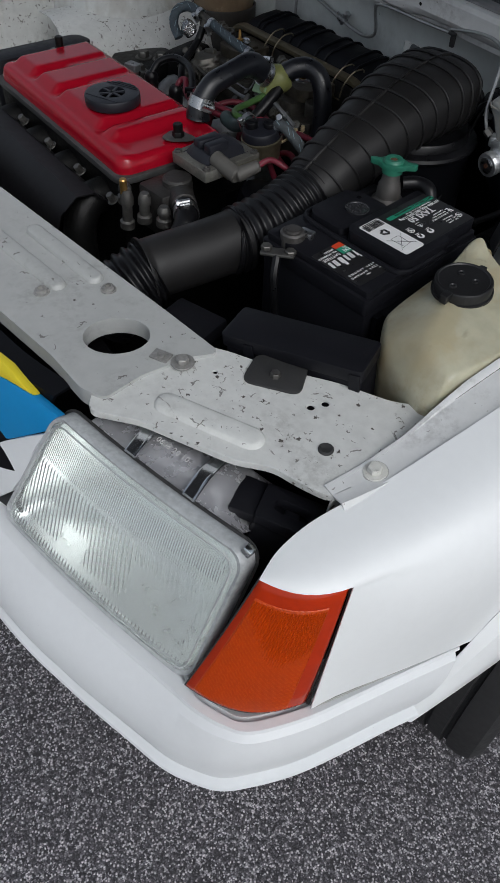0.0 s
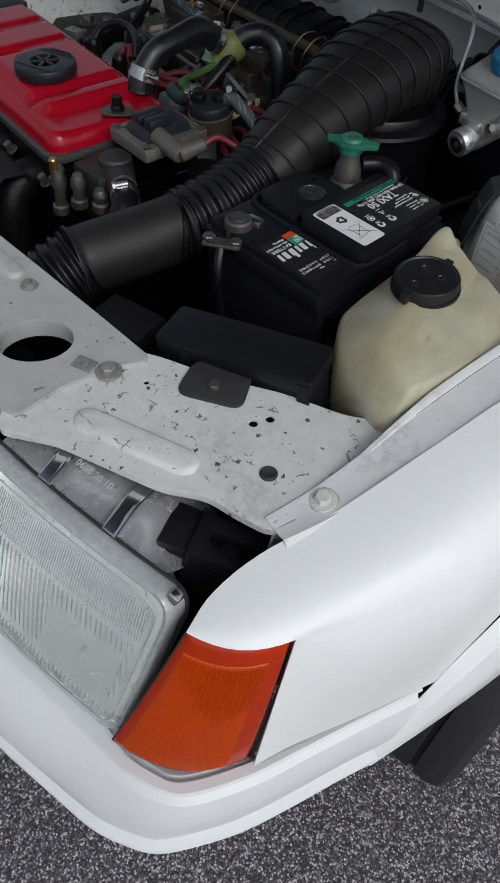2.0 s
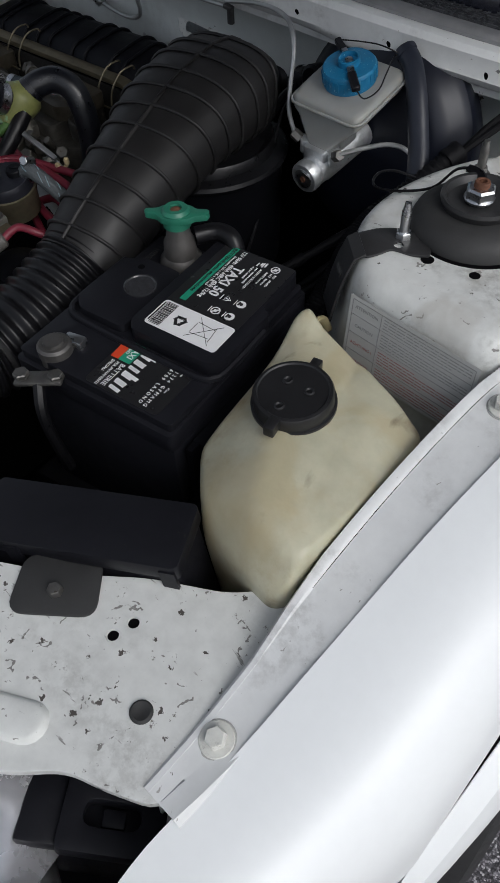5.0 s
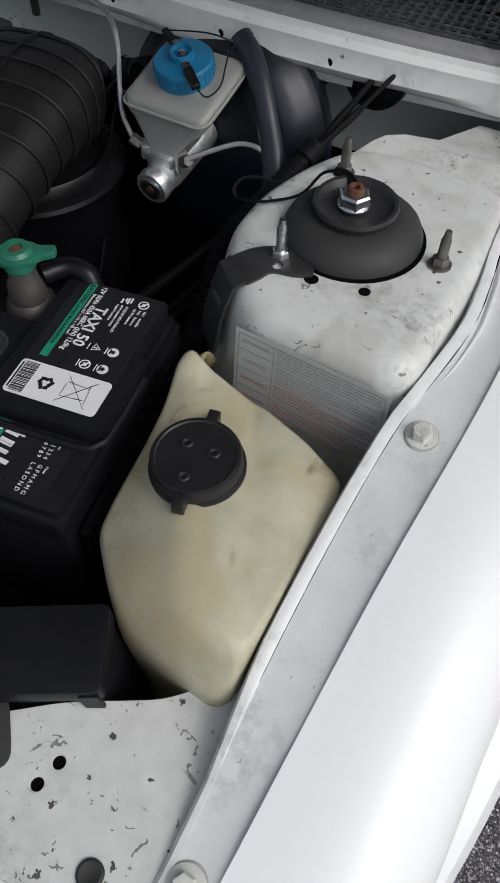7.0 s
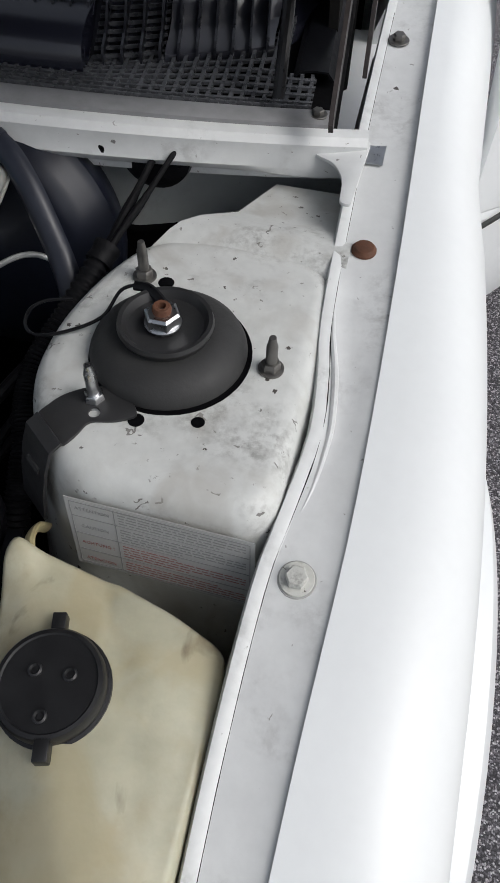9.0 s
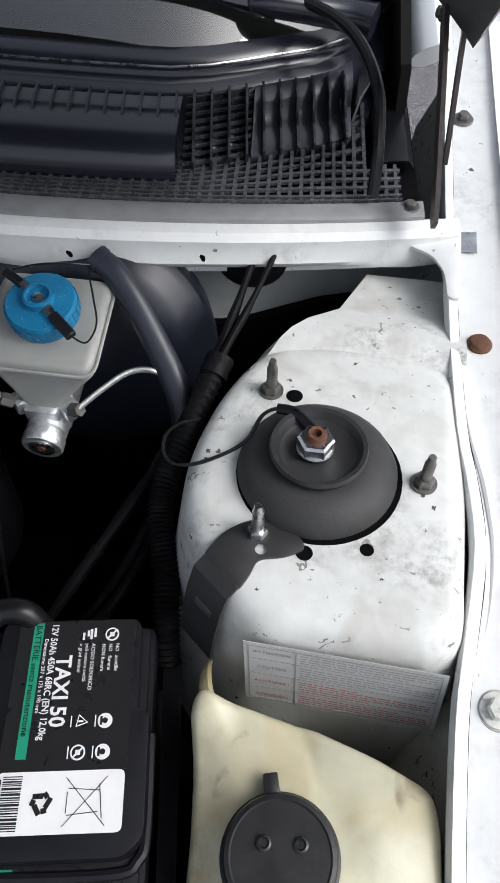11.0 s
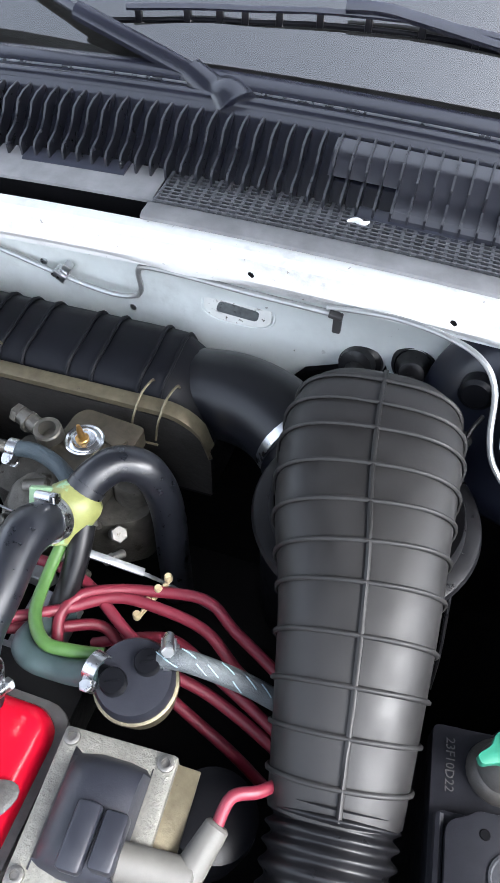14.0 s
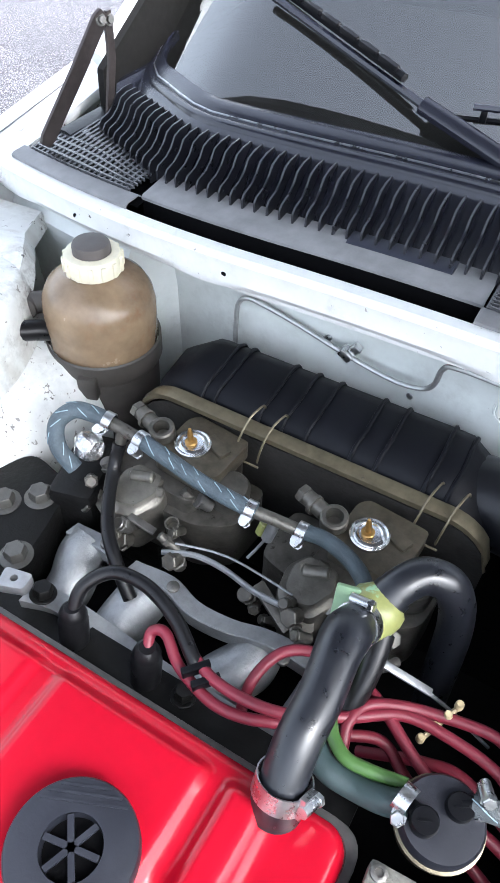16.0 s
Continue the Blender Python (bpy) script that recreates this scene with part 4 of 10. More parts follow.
def build_lamp_parts():
    # moulded glass: flutes in two panels, smooth border
    nu, nv = 600, 50
    front = []
    for j in range(nv + 1):
        v = j / nv
        row = []
        for i in range(nu + 1):
            u = i / nu
            e = min(u, 1 - u) / 0.035, min(v, 1 - v) / 0.06
            lip = -0.006 * (1 - min(1, min(e))) ** 2
            flute = 0.0
            if 0.045 < u < 0.955 and 0.68 < v < 0.93:
                flute = 0.00018 * math.cos(2 * math.pi * (u * 100 + v * 8))
            elif 0.05 < u < 0.95 and 0.20 < v <= 0.665:
                flute = 0.00030 * math.cos(2 * math.pi * (u * 50 + v * 9))
                if 0.64 < u < 0.93 and v < 0.56 or 0.30 < u < 0.44 and v < 0.42:
                    flute = 0.0
            elif 0.05 < u < 0.95 and 0.07 < v < 0.14:
                flute = 0.00025 * math.cos(2 * math.pi * u * 60)
            if 0.665 < v <= 0.68 or 0.14 < v < 0.155:
                flute = -0.0006
            row.append(lamp_on(*rounded(u, v), lip + flute))
        front.append(row)
    bm = bmesh.new()
    skin(bm, front, 0)
    bmesh.ops.recalc_face_normals(bm, faces=bm.faces)
    bmesh.ops.solidify(bm, geom=list(bm.faces), thickness=0.0028)
    lens = part("lens", bm, "lamp_glass", lamp, "clear fluted glass lens", smooth=80)
    lens.visible_shadow = False
    # raised border lines of the glass and the dark seal behind its rim
    bead_at = [(k / 30, 1.0) for k in range(30)] + [(1.0, 1 - k / 20) for k in range(20)] + [(1 - k / 30, 0.0) for k in range(30)] + [(0.0, k / 20) for k in range(21)]
    for name, mat, grow, d, r in (("border_bead", "glass_edge", 0.955, 0.0, 0.0010), ("rim_seal", "rubber", 1.035, -0.021, 0.0018)):
        bm = bmesh.new()
        pts = []
        for u, v in bead_at:
            ru, rv = rounded(u, v)
            pts.append(lamp_on(0.5 + (ru - 0.5) * grow, 0.5 + (rv - 0.5) * (1 + (grow - 1) * 1.6), d))
        tube(bm, pts, r, 6, 1, caps=False)
        part(name, bm, mat, lamp)
    # bowl behind the glass
    rows = []
    for j in range(13):
        a = j / 12
        row = []
        for i in range(25):
            b = i / 24
            d = 0.10 * (1 - ((2 * b - 1) ** 2) ** 1.0) ** 0.5 * (1 - ((2 * a - 1) ** 2)) ** 0.5
            row.append(lamp_on(*rounded(0.02 + 0.96 * b, 0.02 + 0.96 * a), -0.014 - d))
        rows.append(row)
    bm = bmesh.new()
    skin(bm, rows, 0.001)
    part("reflector", bm, "reflector", lamp, "bright metal reflector bowl", smooth=60)
    # outer housing behind, seen from above
    top0, top1 = lamp_on(0.12, 1.0, -0.014), lamp_on(0.90, 1.0, -0.014)
    rows = []
    for k in range(13):
        t = k / 12
        p = lamp_on(0.12 + 0.78 * t, 1.0, -0.022) + Vector((0, 0, 0.006))
        hump = math.sin(math.pi * t) - 6.0 * max(0.0, t - 0.84) / 0.16
        rows.append([p + Vector((0, 0, -0.004)), p + Vector((-0.02, 0.035, -0.012 + 0.006 * hump)), p + Vector((-0.035, 0.075, -0.03 + 0.012 * hump)),
                     p + Vector((-0.04, 0.105, -0.075 + 0.01 * hump)), p + Vector((-0.035, 0.115, -0.14))])
    bm = bmesh.new()
    skin(bm, rows, 0.002)
    house = part("housing", bm, "housing_metal", lamp, "dull grey metal lamp housing with cast webs", smooth=50)
    for t in (0.33, 0.72):
        p = lamp_on(0.12 + 0.78 * t, 1.0, -0.020) + Vector((0, 0, 0.006))
        s = (top1 - top0).normalized()
        bm = bmesh.new()
        for w in (-0.0058, 0.0058):
            tube(bm, [p + s * w + Vector((0, 0.002, 0.002)), p + s * w + Vector((-0.020, 0.036, 0.0015)), p + s * w * 0.8 + Vector((-0.036, 0.076, -0.012)), p + s * w * 0.6 + Vector((-0.041, 0.1, -0.05))], 0.0021, 8, 5)
        rows = [[p + s * w + Vector((0, 0.002, 0.0005)), p + s * w + Vector((-0.020, 0.036, 0.0)), p + s * w + Vector((-0.036, 0.076, -0.0135)), p + s * w * 0.8 + Vector((-0.041, 0.1, -0.05))] for w in (-0.0055, 0.0055)]
        skin(bm, rows, -0.004)
        part("web", bm, "steel_bright", house, "bright cast web")
    p = lamp_on(0.12 + 0.78 * 0.53, 1.0, -0.020) + Vector((0, 0, 0.006))
    way = (top1 - top0).normalized()
    back = Vector((-0.02, 0.035, -0.006)).normalized()
    m = Matrix.Translation(p + Vector((-0.017, 0.030, -0.0008))) @ Matrix((way, back, way.cross(back))).transposed().to_4x4()
    writing("0608 20 10", 0.011, m @ pose(-0.03, 0, 0), "label_white", house, "cast_number", "small pale cast number", squeeze=0.9)
    # black bracket with a socket beside the housing
    bm = bmesh.new()
    m = pose(0.5935, -0.0735, 0.682, -8, 10, 38)
    plate(bm, round_poly([(-0.032, -0.024), (0.036, -0.024), (0.036, 0.024), (-0.032, 0.024)], 0.005, 3), 0.012, m, [round_poly([(-0.018, -0.0085), (0.020, -0.0085), (0.020, 0.0085), (-0.018, 0.0085)], 0.008, 4)], bevel=0.0015)
    box(bm, (0, 0, 0), (0.058, 0.040, 0.05), bevel=0.005, m=m @ pose(-0.004, 0, -0.040))
    box(bm, (0, 0, 0), (0.016, 0.012, 0.012), bevel=0.002, m=m @ pose(0.002, 0, -0.013))
    box(bm, (0, 0, 0), (0.03, 0.05, 0.012), bevel=0.003, m=m @ pose(-0.044, 0.004, -0.012))
    part("socket_bracket", bm, "box_plastic", lamp, "black plastic bracket with a slotted socket")
    bm = bmesh.new()
    box(bm, tuple(lamp_on(0.985, 1.02, -0.010)), (0.010, 0.012, 0.009), (-25, 20, 16), 0.002)
    part("clip", bm, "mirror_metal", lamp)


M["housing_metal"] = material("lamp_housing_metal", (0.66, 0.66, 0.69), 0.27, 0.6, vary=0.12, scale=12, bump=0.05, bump_scale=40)
build_lamp_parts()


# amber corner lamp
def build_indicator():
    tl, tr, br, bl = Vector((0.6525, -0.1484, 0.7010)), Vector((0.6985, -0.0845, 0.7015)), Vector((0.7150, -0.1275, 0.533)), Vector((0.639, -0.2235, 0.540))
    out = Vector((0.80, -0.58, 0.12)).normalized()

    def on(u, v, d=0.0):
        p = bl.lerp(br, u).lerp(tl.lerp(tr, u), v)
        dip = -0.007 * math.sin(math.pi * u) * (1 - v) - 0.003 * math.sin(math.pi * u) * v
        return p + out * (d + (0.017 - 0.007 * v) * math.sin(math.pi * u) ** 0.9 + 0.003 * math.sin(math.pi * v)) + Vector((0, 0, dip))

    def field(u0, u1, v0, v1, nu, nv, deep, edge):
        rows = []
        for j in range(nv + 1):
            row = []
            for i in range(nu + 1):
                e = min(i, nu - i) / (nu * edge), min(j, nv - j) / (nv * edge)
                row.append(on(u0 + (u1 - u0) * i / nu, v0 + (v1 - v0) * j / nv, deep - 0.004 * (1 - min(1, min(e))) ** 2))
            rows.append(row)
        return rows
    bm = bmesh.new()
    skin(bm, field(0, 1, 0, 1, 40, 44, 0.0, 0.06), 0.003)
    ind = part("indicator", bm, "amber_deep", car, "orange plastic corner indicator lens", smooth=70)
    # field of moulded prisms inside the plain border
    rows = field(0.04, 0.85, 0.03, 0.90, 64, 72, 0.0010, 0.03)
    for j, row in enumerate(rows):
        for i, p in enumerate(row):
            if 1 < i < 63 and 1 < j < 71:
                row[i] = p + out * 0.0011 * math.cos(math.pi * i) * (1 if j % 2 else -0.2)
    bm = bmesh.new()
    skin(bm, rows, 0.001)
    part("prism_field", bm, "amber", ind, "rows of small moulded prisms", smooth=70)
    bm = bmesh.new()
    tube(bm, [on(k / 8, 0.0, -0.004) for k in range(9)], 0.0007, 6, 3)
    tube(bm, [on(1.0, k / 6, -0.004) + Vector((0.0015, 0.002, 0)) for k in range(7)], 0.0022, 6, 3, radius=lambda t: 0.0010 + 0.0022 * max(0.0, t - 0.86) / 0.14 + 0.0016 * max(0.0, 0.1 - t) / 0.1)
    tube(bm, [on(0.0, k / 6, -0.004) for k in range(7)], 0.0010, 6, 3)
    part("seal", bm, "rubber", ind)


build_indicator()


# black grille at the front with a coloured sticker on its end, and white trim under it
def build_grille():
    bm = bmesh.new()
    line = smooth_line([(0.345, -0.228, 0), (0.25, -0.258, 0), (0.05, -0.29, 0), (-0.15, -0.305, 0), (-0.4, -0.30, 0), (-0.6, -0.265, 0)], 8)
    skin(bm, [[(p.x, p.y + 0.035, 0.705), (p.x, p.y + 0.012, 0.698), (p.x, p.y - 0.004, 0.67), (p.x + 0.002, p.y - 0.045, 0.60), (p.x + 0.002, p.y - 0.06, 0.53)] for p in line], 0.004)
    g = part("grille", bm, "black_plastic", car, "black plastic grille with a yellow and blue sticker")
    bm = bmesh.new()
    for k in range(5):
        z, dy = 0.675 - 0.03 * k, 0.006 + 0.019 * k
        skin(bm, [[(p.x, p.y - dy, z), (p.x, p.y - dy - 0.014, z - 0.004), (p.x, p.y - dy - 0.014, z - 0.010)] for p in line if p.x < 0.16], 0.003)
    tagged(part("slats", bm, "black_plastic", g), kind="stuff")
    # coloured sticker and white trim on the grille's end
    def patch(poly, mat, name, lift):
        m = Matrix.Translation(STICK_AT) @ Matrix((STICK_X, STICK_Y, STICK_X.cross(STICK_Y))).transposed().to_4x4()
        bm = bmesh.new()
        plate(bm, poly, 0.012, m @ pose(0, 0, lift), bevel=0.002)
        part(name, bm, mat, g)
    patch([(-0.22, 0.016), (-0.034, 0.016), (-0.018, 0.0115), (0.016, 0.0045), (-0.03, -0.0015), (-0.22, -0.040)], "sticker_yellow", "yellow_stripe", 0.010)
    patch([(-0.22, -0.0405), (-0.03, -0.002), (0.016, 0.004), (0.060, 0.003), (0.050, -0.020), (0.018, -0.046), (-0.025, -0.080), (-0.22, -0.16)], "sticker_blue", "blue_stripe", 0.010)
    patch([(-0.025, -0.0805), (0.018, -0.0465), (0.047, -0.025), (0.034, -0.052), (0.025, -0.092), (0.006, -0.132), (-0.02, -0.16), (-0.22, -0.24), (-0.22, -0.1605)], "bumper_white", "white_trim", 0.012)


STICK_AT = Vector((0.315, -0.232, 0.690))
STICK_X = Vector((0.955, 0.27, 0.0)).normalized()
STICK_Y = Vector((-0.10, 0.36, 0.93))
STICK_Y = (STICK_Y - STICK_X * STICK_Y.dot(STICK_X)).normalized()
build_grille()


# front wheel
STEER = pose(0.672, 0.36, 0, 0, 0, 13) @ pose(-0.682, -0.36, 0)


def build_wheel():
    rim = lathe(bmesh.new(), [(0.10, -0.06), (0.165, -0.07), (0.175, -0.05), (0.175, 0.05), (0.165, 0.07), (0.10, 0.03)], (0.692, 0.36, 0.27), (1, 0, 0), 40)
    for q in rim.verts:
        q.co = STEER @ q.co
    w = part("wheel", rim, "steel", car, "front wheel under the arch")
    bm = bmesh.new()
    lathe(bm, [(0.172, -0.07), (0.20, -0.083), (0.245, -0.082), (0.263, -0.072), (0.269, -0.055), (0.269, -0.036), (0.263, -0.034), (0.263, -0.028), (0.270, -0.026), (0.270, -0.004), (0.264, -0.003), (0.264, 0.003), (0.270, 0.004), (0.270, 0.026), (0.263, 0.028), (0.263, 0.034), (0.269, 0.036), (0.269, 0.055), (0.263, 0.072), (0.245, 0.082), (0.20, 0.083), (0.172, 0.07)], (0.682, 0.36, 0.27), (1, 0, 0), 56, caps=False)
    for q in bm.verts:
        q.co = STEER @ q.co
    part("tyre", bm, "tyre", w, "black rubber tyre with grooved tread")


build_wheel()


# door standing ajar behind the wing
def build_door():
    h, d = Vector((0.752, 1.02, 0)), Vector((0.6, 0.8, 0))
    out = Vector((0.8, -0.6, 0))
    prof = ((0.30, -0.03), (0.34, -0.006), (0.45, 0.004), (0.548, 0.010), (0.556, 0.004), (0.564, 0.010), (0.70, 0.012), (0.82, 0.0), (0.88, -0.02), (0.95, -0.05), (1.10, -0.12))
    rows = []
    for k in range(15):
        s = k / 14
        rows.append([h + d * s * 1.0 + out * (o - 0.02 * (1 - min(1.0, s * 8)) ** 2) + Vector((0, 0, z)) + d * (0.10 * max(0, z - 0.85) * 3 if k == 0 else 0) for z, o in prof])
    bm = bmesh.new()
    skin(bm, rows, 0.025)
    part("front_door", bm, "white_paint", car, "white front door standing ajar")
    bm = bmesh.new()
    tube(bm, [h + out * 0.0115 + Vector((0, 0, 0.556)), h + d + out * 0.0115 + Vector((0, 0, 0.556))], 0.004, 6, 0)
    part("door_moulding", bm, "rubber", car)


build_door()


# ---- bulkhead, cowl, strut towers, windscreen ----
def cowl(a, b, z=0.0):
    """A place on the cowl: a across from the car's middle, b back from the front lip, z above the lip's top."""
    swept = max(0.0, min(1.0, (abs(a) - 0.42) / 0.17))
    b += 0.055 * swept * swept * (3 - 2 * swept) * max(0.0, min(1.0, (b - 0.045) / 0.04))
    b += 13.0 * max(0.0, abs(a) - 0.55) ** 2 * max(0.0, min(1.0, (b - 0.10) / 0.05))
    q = MIDDLE + ACROSS * a + MIDDLE_WAY * (-0.112 + 0.42 * max(0.0, abs(a) - 0.25) ** 2 + b)
    return Vector((q.x, q.y, 0.885 - 0.10 * a * a + z))


def build_bulkhead():
    n = 90
    span = [-0.70 + 1.40 * k / n for k in range(n + 1)]
    bm = bmesh.new()
    rows = []
    for a in span:
        scal = 0.006 * (0.5 + 0.5 * math.cos(a * 19)) ** 4
        rows.append([cowl(a, 0.030, -0.046), cowl(a, 0.011, -0.037 - scal), cowl(a, 0.004, -0.032 - scal), cowl(a, 0.001, -0.027), cowl(a, 0.0035, -0.017), cowl(a, 0.002, -0.006), cowl(a, 0.006, -0.001),
                     cowl(a, 0.012, 0.0), cowl(a, 0.016, 0.0), cowl(a, 0.0175, -0.003), cowl(a, 0.018, -0.05)])
    skin(bm, rows, -0.0018)
    lip = part("cowl_lip", bm, "rail_white", car, "white painted steel lip along the top of the bulkhead")
    for a in (-0.52, -0.30, 0.06, 0.24, 0.36, 0.47):
        bm = bmesh.new()
        lathe(bm, [(0.0042, 0), (0.0042, 0.0012), (0.0025, 0.0016)], cowl(a, 0.0018, -0.023), (0, -1, 0.1), 12)
        part("lip_hole", bm, "black_void", lip)
    bm = bmesh.new()
    plate(bm, round_poly([(0.552, 0.700), (0.575, 0.690), (0.586, 0.668), (0.588, 0.634), (0.598, 0.632), (0.603, 0.735), (0.560, 0.728)], 0.010, 4), 0.003, Matrix.Translation((0, 0, 0.828)) @ Matrix.Shear("XY", 4, (0, 0)), bevel=0.001)
    part("gusset", bm, "rail_white", lip, "curved white gusset joining lip and wing rail")
    # the wall under it, a step forward towards the ends
    rows = []
    for a in span:
        out = 0.016 * max(0.0, min(1.0, (-0.02 - a) / 0.1)) if a > -0.42 else 0.016 - 0.051 * min(1.0, (-0.42 - a) / 0.03)
        rows.append([cowl(a, 0.030, -0.046), cowl(a, 0.050 + out, -0.068), cowl(a, 0.058 + out, -0.12), cowl(a, 0.062 + out, -0.25), cowl(a, 0.08 + out, -0.45), cowl(a, 0.10 + out, -0.75)])
    bm = bmesh.new()
    skin(bm, rows, 0.003)
    wall = part("bulkhead", bm, "bay_clean", car, "pale grey-white painted bulkhead")
    for a, dz in ((-0.205, -0.115), (-0.10, -0.155), (-0.335, -0.18)):
        bm = bmesh.new()
        lathe(bm, [(0.0045, 0), (0.004, 0.002), (0.002, 0.003)], cowl(a, 0.073, dz), (0, -1, 0.05), 10)
        part("rivet", bm, "steel", wall)
    # near-black sheet added for the shade low on the bulkhead behind the brake servo
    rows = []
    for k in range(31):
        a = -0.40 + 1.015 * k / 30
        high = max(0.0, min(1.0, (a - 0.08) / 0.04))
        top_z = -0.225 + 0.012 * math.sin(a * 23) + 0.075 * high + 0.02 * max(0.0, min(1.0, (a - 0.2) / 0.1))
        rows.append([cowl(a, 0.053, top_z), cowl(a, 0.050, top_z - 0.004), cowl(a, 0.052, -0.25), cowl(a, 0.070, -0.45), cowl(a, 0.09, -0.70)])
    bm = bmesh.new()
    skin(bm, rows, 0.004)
    part("bulkhead_shade", bm, "black_void", wall, "near-black sheet added for the shade low on the bulkhead")
    # oval pressing with its slot
    c = cowl(0.030, 0.0565, -0.112)
    m = Matrix.Translation(c) @ Matrix((ACROSS, Vector((0, 0.1, 1)).normalized(), -MIDDLE_WAY)).transposed().to_4x4()
    bm = bmesh.new()
    tube(bm, [m @ Vector((0.040 * math.copysign(abs(math.cos(t)) ** 0.7, math.cos(t)), 0.020 * math.copysign(abs(math.sin(t)) ** 0.7, math.sin(t)), 0)) for t in [2 * math.pi * k / 28 for k in range(29)]], 0.0014, 6, 0)
    part("pressing", bm, "bay_clean", wall)
    bm = bmesh.new()
    plate(bm, [(0.037 * math.copysign(abs(math.cos(t)) ** 0.7, math.cos(t)), 0.0175 * math.copysign(abs(math.sin(t)) ** 0.7, math.sin(t))) for t in [2 * math.pi * k / 28 for k in range(28)]], 0.0012, m @ pose(0, 0, 0.0016))
    oval = part("worn_oval", bm, "bay_white", wall, "oval pressing with its paint worn off")
    bm = bmesh.new()
    plate(bm, round_poly([(-0.024, -0.006), (0.022, -0.009), (0.024, 0.003), (-0.02, 0.007)], 0.005), 0.0015, m @ pose(0, 0, 0.0028))
    part("slot", bm, "worn_slot", oval, "dull grey slot")


build_bulkhead()


def build_cowl():
    top = thing("cowl_grille", cowl(0, 0.08), "dark plastic cowl grille with upright fins and fine mesh", "grille")
    # grey front strip and tray
    def strip(a0, a1, prof, mat, name, label="", n=60):
        bm = bmesh.new()
        skin(bm, [[cowl(a0 + (a1 - a0) * k / n, b, z) for b, z in prof] for k in range(n + 1)], -0.0015)
        return part(name, bm, mat, top, label)
    strip(-0.05, 0.665, [(0.018, 0.0), (0.018, 0.0045), (0.021, 0.006), (0.036, 0.0065), (0.040, 0.004)], "cowl_dusty", "front_strip", "dusty grey edge strip")
    strip(-0.672, -0.445, [(0.018, 0.0), (0.018, 0.0045), (0.021, 0.006), (0.040, 0.0065), (0.044, 0.004)], "cowl_dusty", "front_strip", "dusty grey edge strip", 30)
    strip(-0.445, -0.05, [(0.047, 0.0005), (0.047, 0.003), (0.0485, 0.004), (0.090, 0.009)], "cowl_dusty", "tray", "dusty dark grey tray behind a slot", 40)
    # near-black sheets stand for the shade in the slot and under the mesh
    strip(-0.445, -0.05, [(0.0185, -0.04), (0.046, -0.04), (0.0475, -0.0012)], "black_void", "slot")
    strip(-0.05, 0.665, [(0.036, -0.006), (0.10, -0.004), (0.14, 0.012)], "black_void", "well_shade")
    strip(-0.672, -0.445, [(0.036, -0.006), (0.10, -0.004), (0.14, 0.012)], "black_void", "well_shade")
    strip(-0.66, 0.665, [(0.085, -0.004), (0.100, 0.014), (0.118, 0.028), (0.138, 0.045), (0.142, 0.048), (0.165, 0.052)], "cowl_plastic", "backing", "dark blue-black plastic cowl")
    # mesh
    def mesh_of(a0, a1, b0, b1f, name):
        bm = bmesh.new()
        a = a0
        while a < a1:
            b1 = b1f(a)
            m0, m1 = cowl(a, b0, 0.006), cowl(a, b1, 0.008 + 0.18 * max(0, b1 - 0.085))
            d = (m1 - m0)
            x, y = ACROSS, d.normalized()
            mm = Matrix.Translation((m0 + m1) / 2) @ Matrix((x, y, x.cross(y))).transposed().to_4x4()
            box(bm, (0, 0, 0), (1, 1, 1), m=mm @ Matrix.Diagonal((0.0034, d.length, 0.005, 1)))
            a += 0.0098
        nrow = 24
        for j in range(nrow):
            b = b0 + 0.0056 * j + 0.0015
            pts = [p for p in [a0 + (a1 - a0) * q / 40 for q in range(41)] if b <= b1f(p)]
            if len(pts) < 2:
                continue
            rows = []
            for p in pts:
                z = 0.0068 + 0.02 * (b - b0) + 0.18 * max(0, b - 0.095)
                rows.append([cowl(p, b - 0.0009, z), cowl(p, b + 0.0009, z)])
            skin(bm, rows, -0.003)
        tagged(part(name, bm, "cowl_mesh", top, "fine dark plastic mesh", smooth=0), kind="stuff")
    mesh_of(-0.045, 0.645, 0.038, lambda a: (0.088 if a < 0.618 else 0.046) + 0.02 * max(0.0, min(1.0, (a - 0.45) / 0.08)), "mesh")
    mesh_of(-0.655, -0.46, 0.042, lambda a: 0.090 + 0.02 * max(0.0, min(1.0, (-0.48 - a) / 0.1)), "mesh")
    # fins
    prof = [(0.0, -0.004), (0.0, 0.016), (0.004, 0.021), (0.018, 0.0255), (0.028, 0.033), (0.036, 0.0435), (0.048, 0.0475), (0.064, 0.0485), (0.066, 0.040), (0.05, 0.030), (0.03, 0.012), (0.016, -0.004)]
    bm = bmesh.new()
    f0 = [bm.verts.new((-0.0011, b, z)) for b, z in prof]
    f1 = [bm.verts.new((0.0011, b, z)) for b, z in prof]
    ring_faces(bm, [f0, f1], True, True, True)
    bmesh.ops.recalc_face_normals(bm, faces=bm.faces)
    me = bpy.data.meshes.new("fin")
    bm.to_mesh(me)
    bm.free()
    me.materials.append(M["fin_plastic"])
    a, root = -0.60, Vector(top.location)
    while a < 0.595:
        f = new("fin", me)
        f.parent = top
        y = (cowl(a, 0.02) - cowl(a, 0.0)).normalized()
        lead = (cowl(a + 0.01, 0.0) - cowl(a - 0.01, 0.0)).normalized()
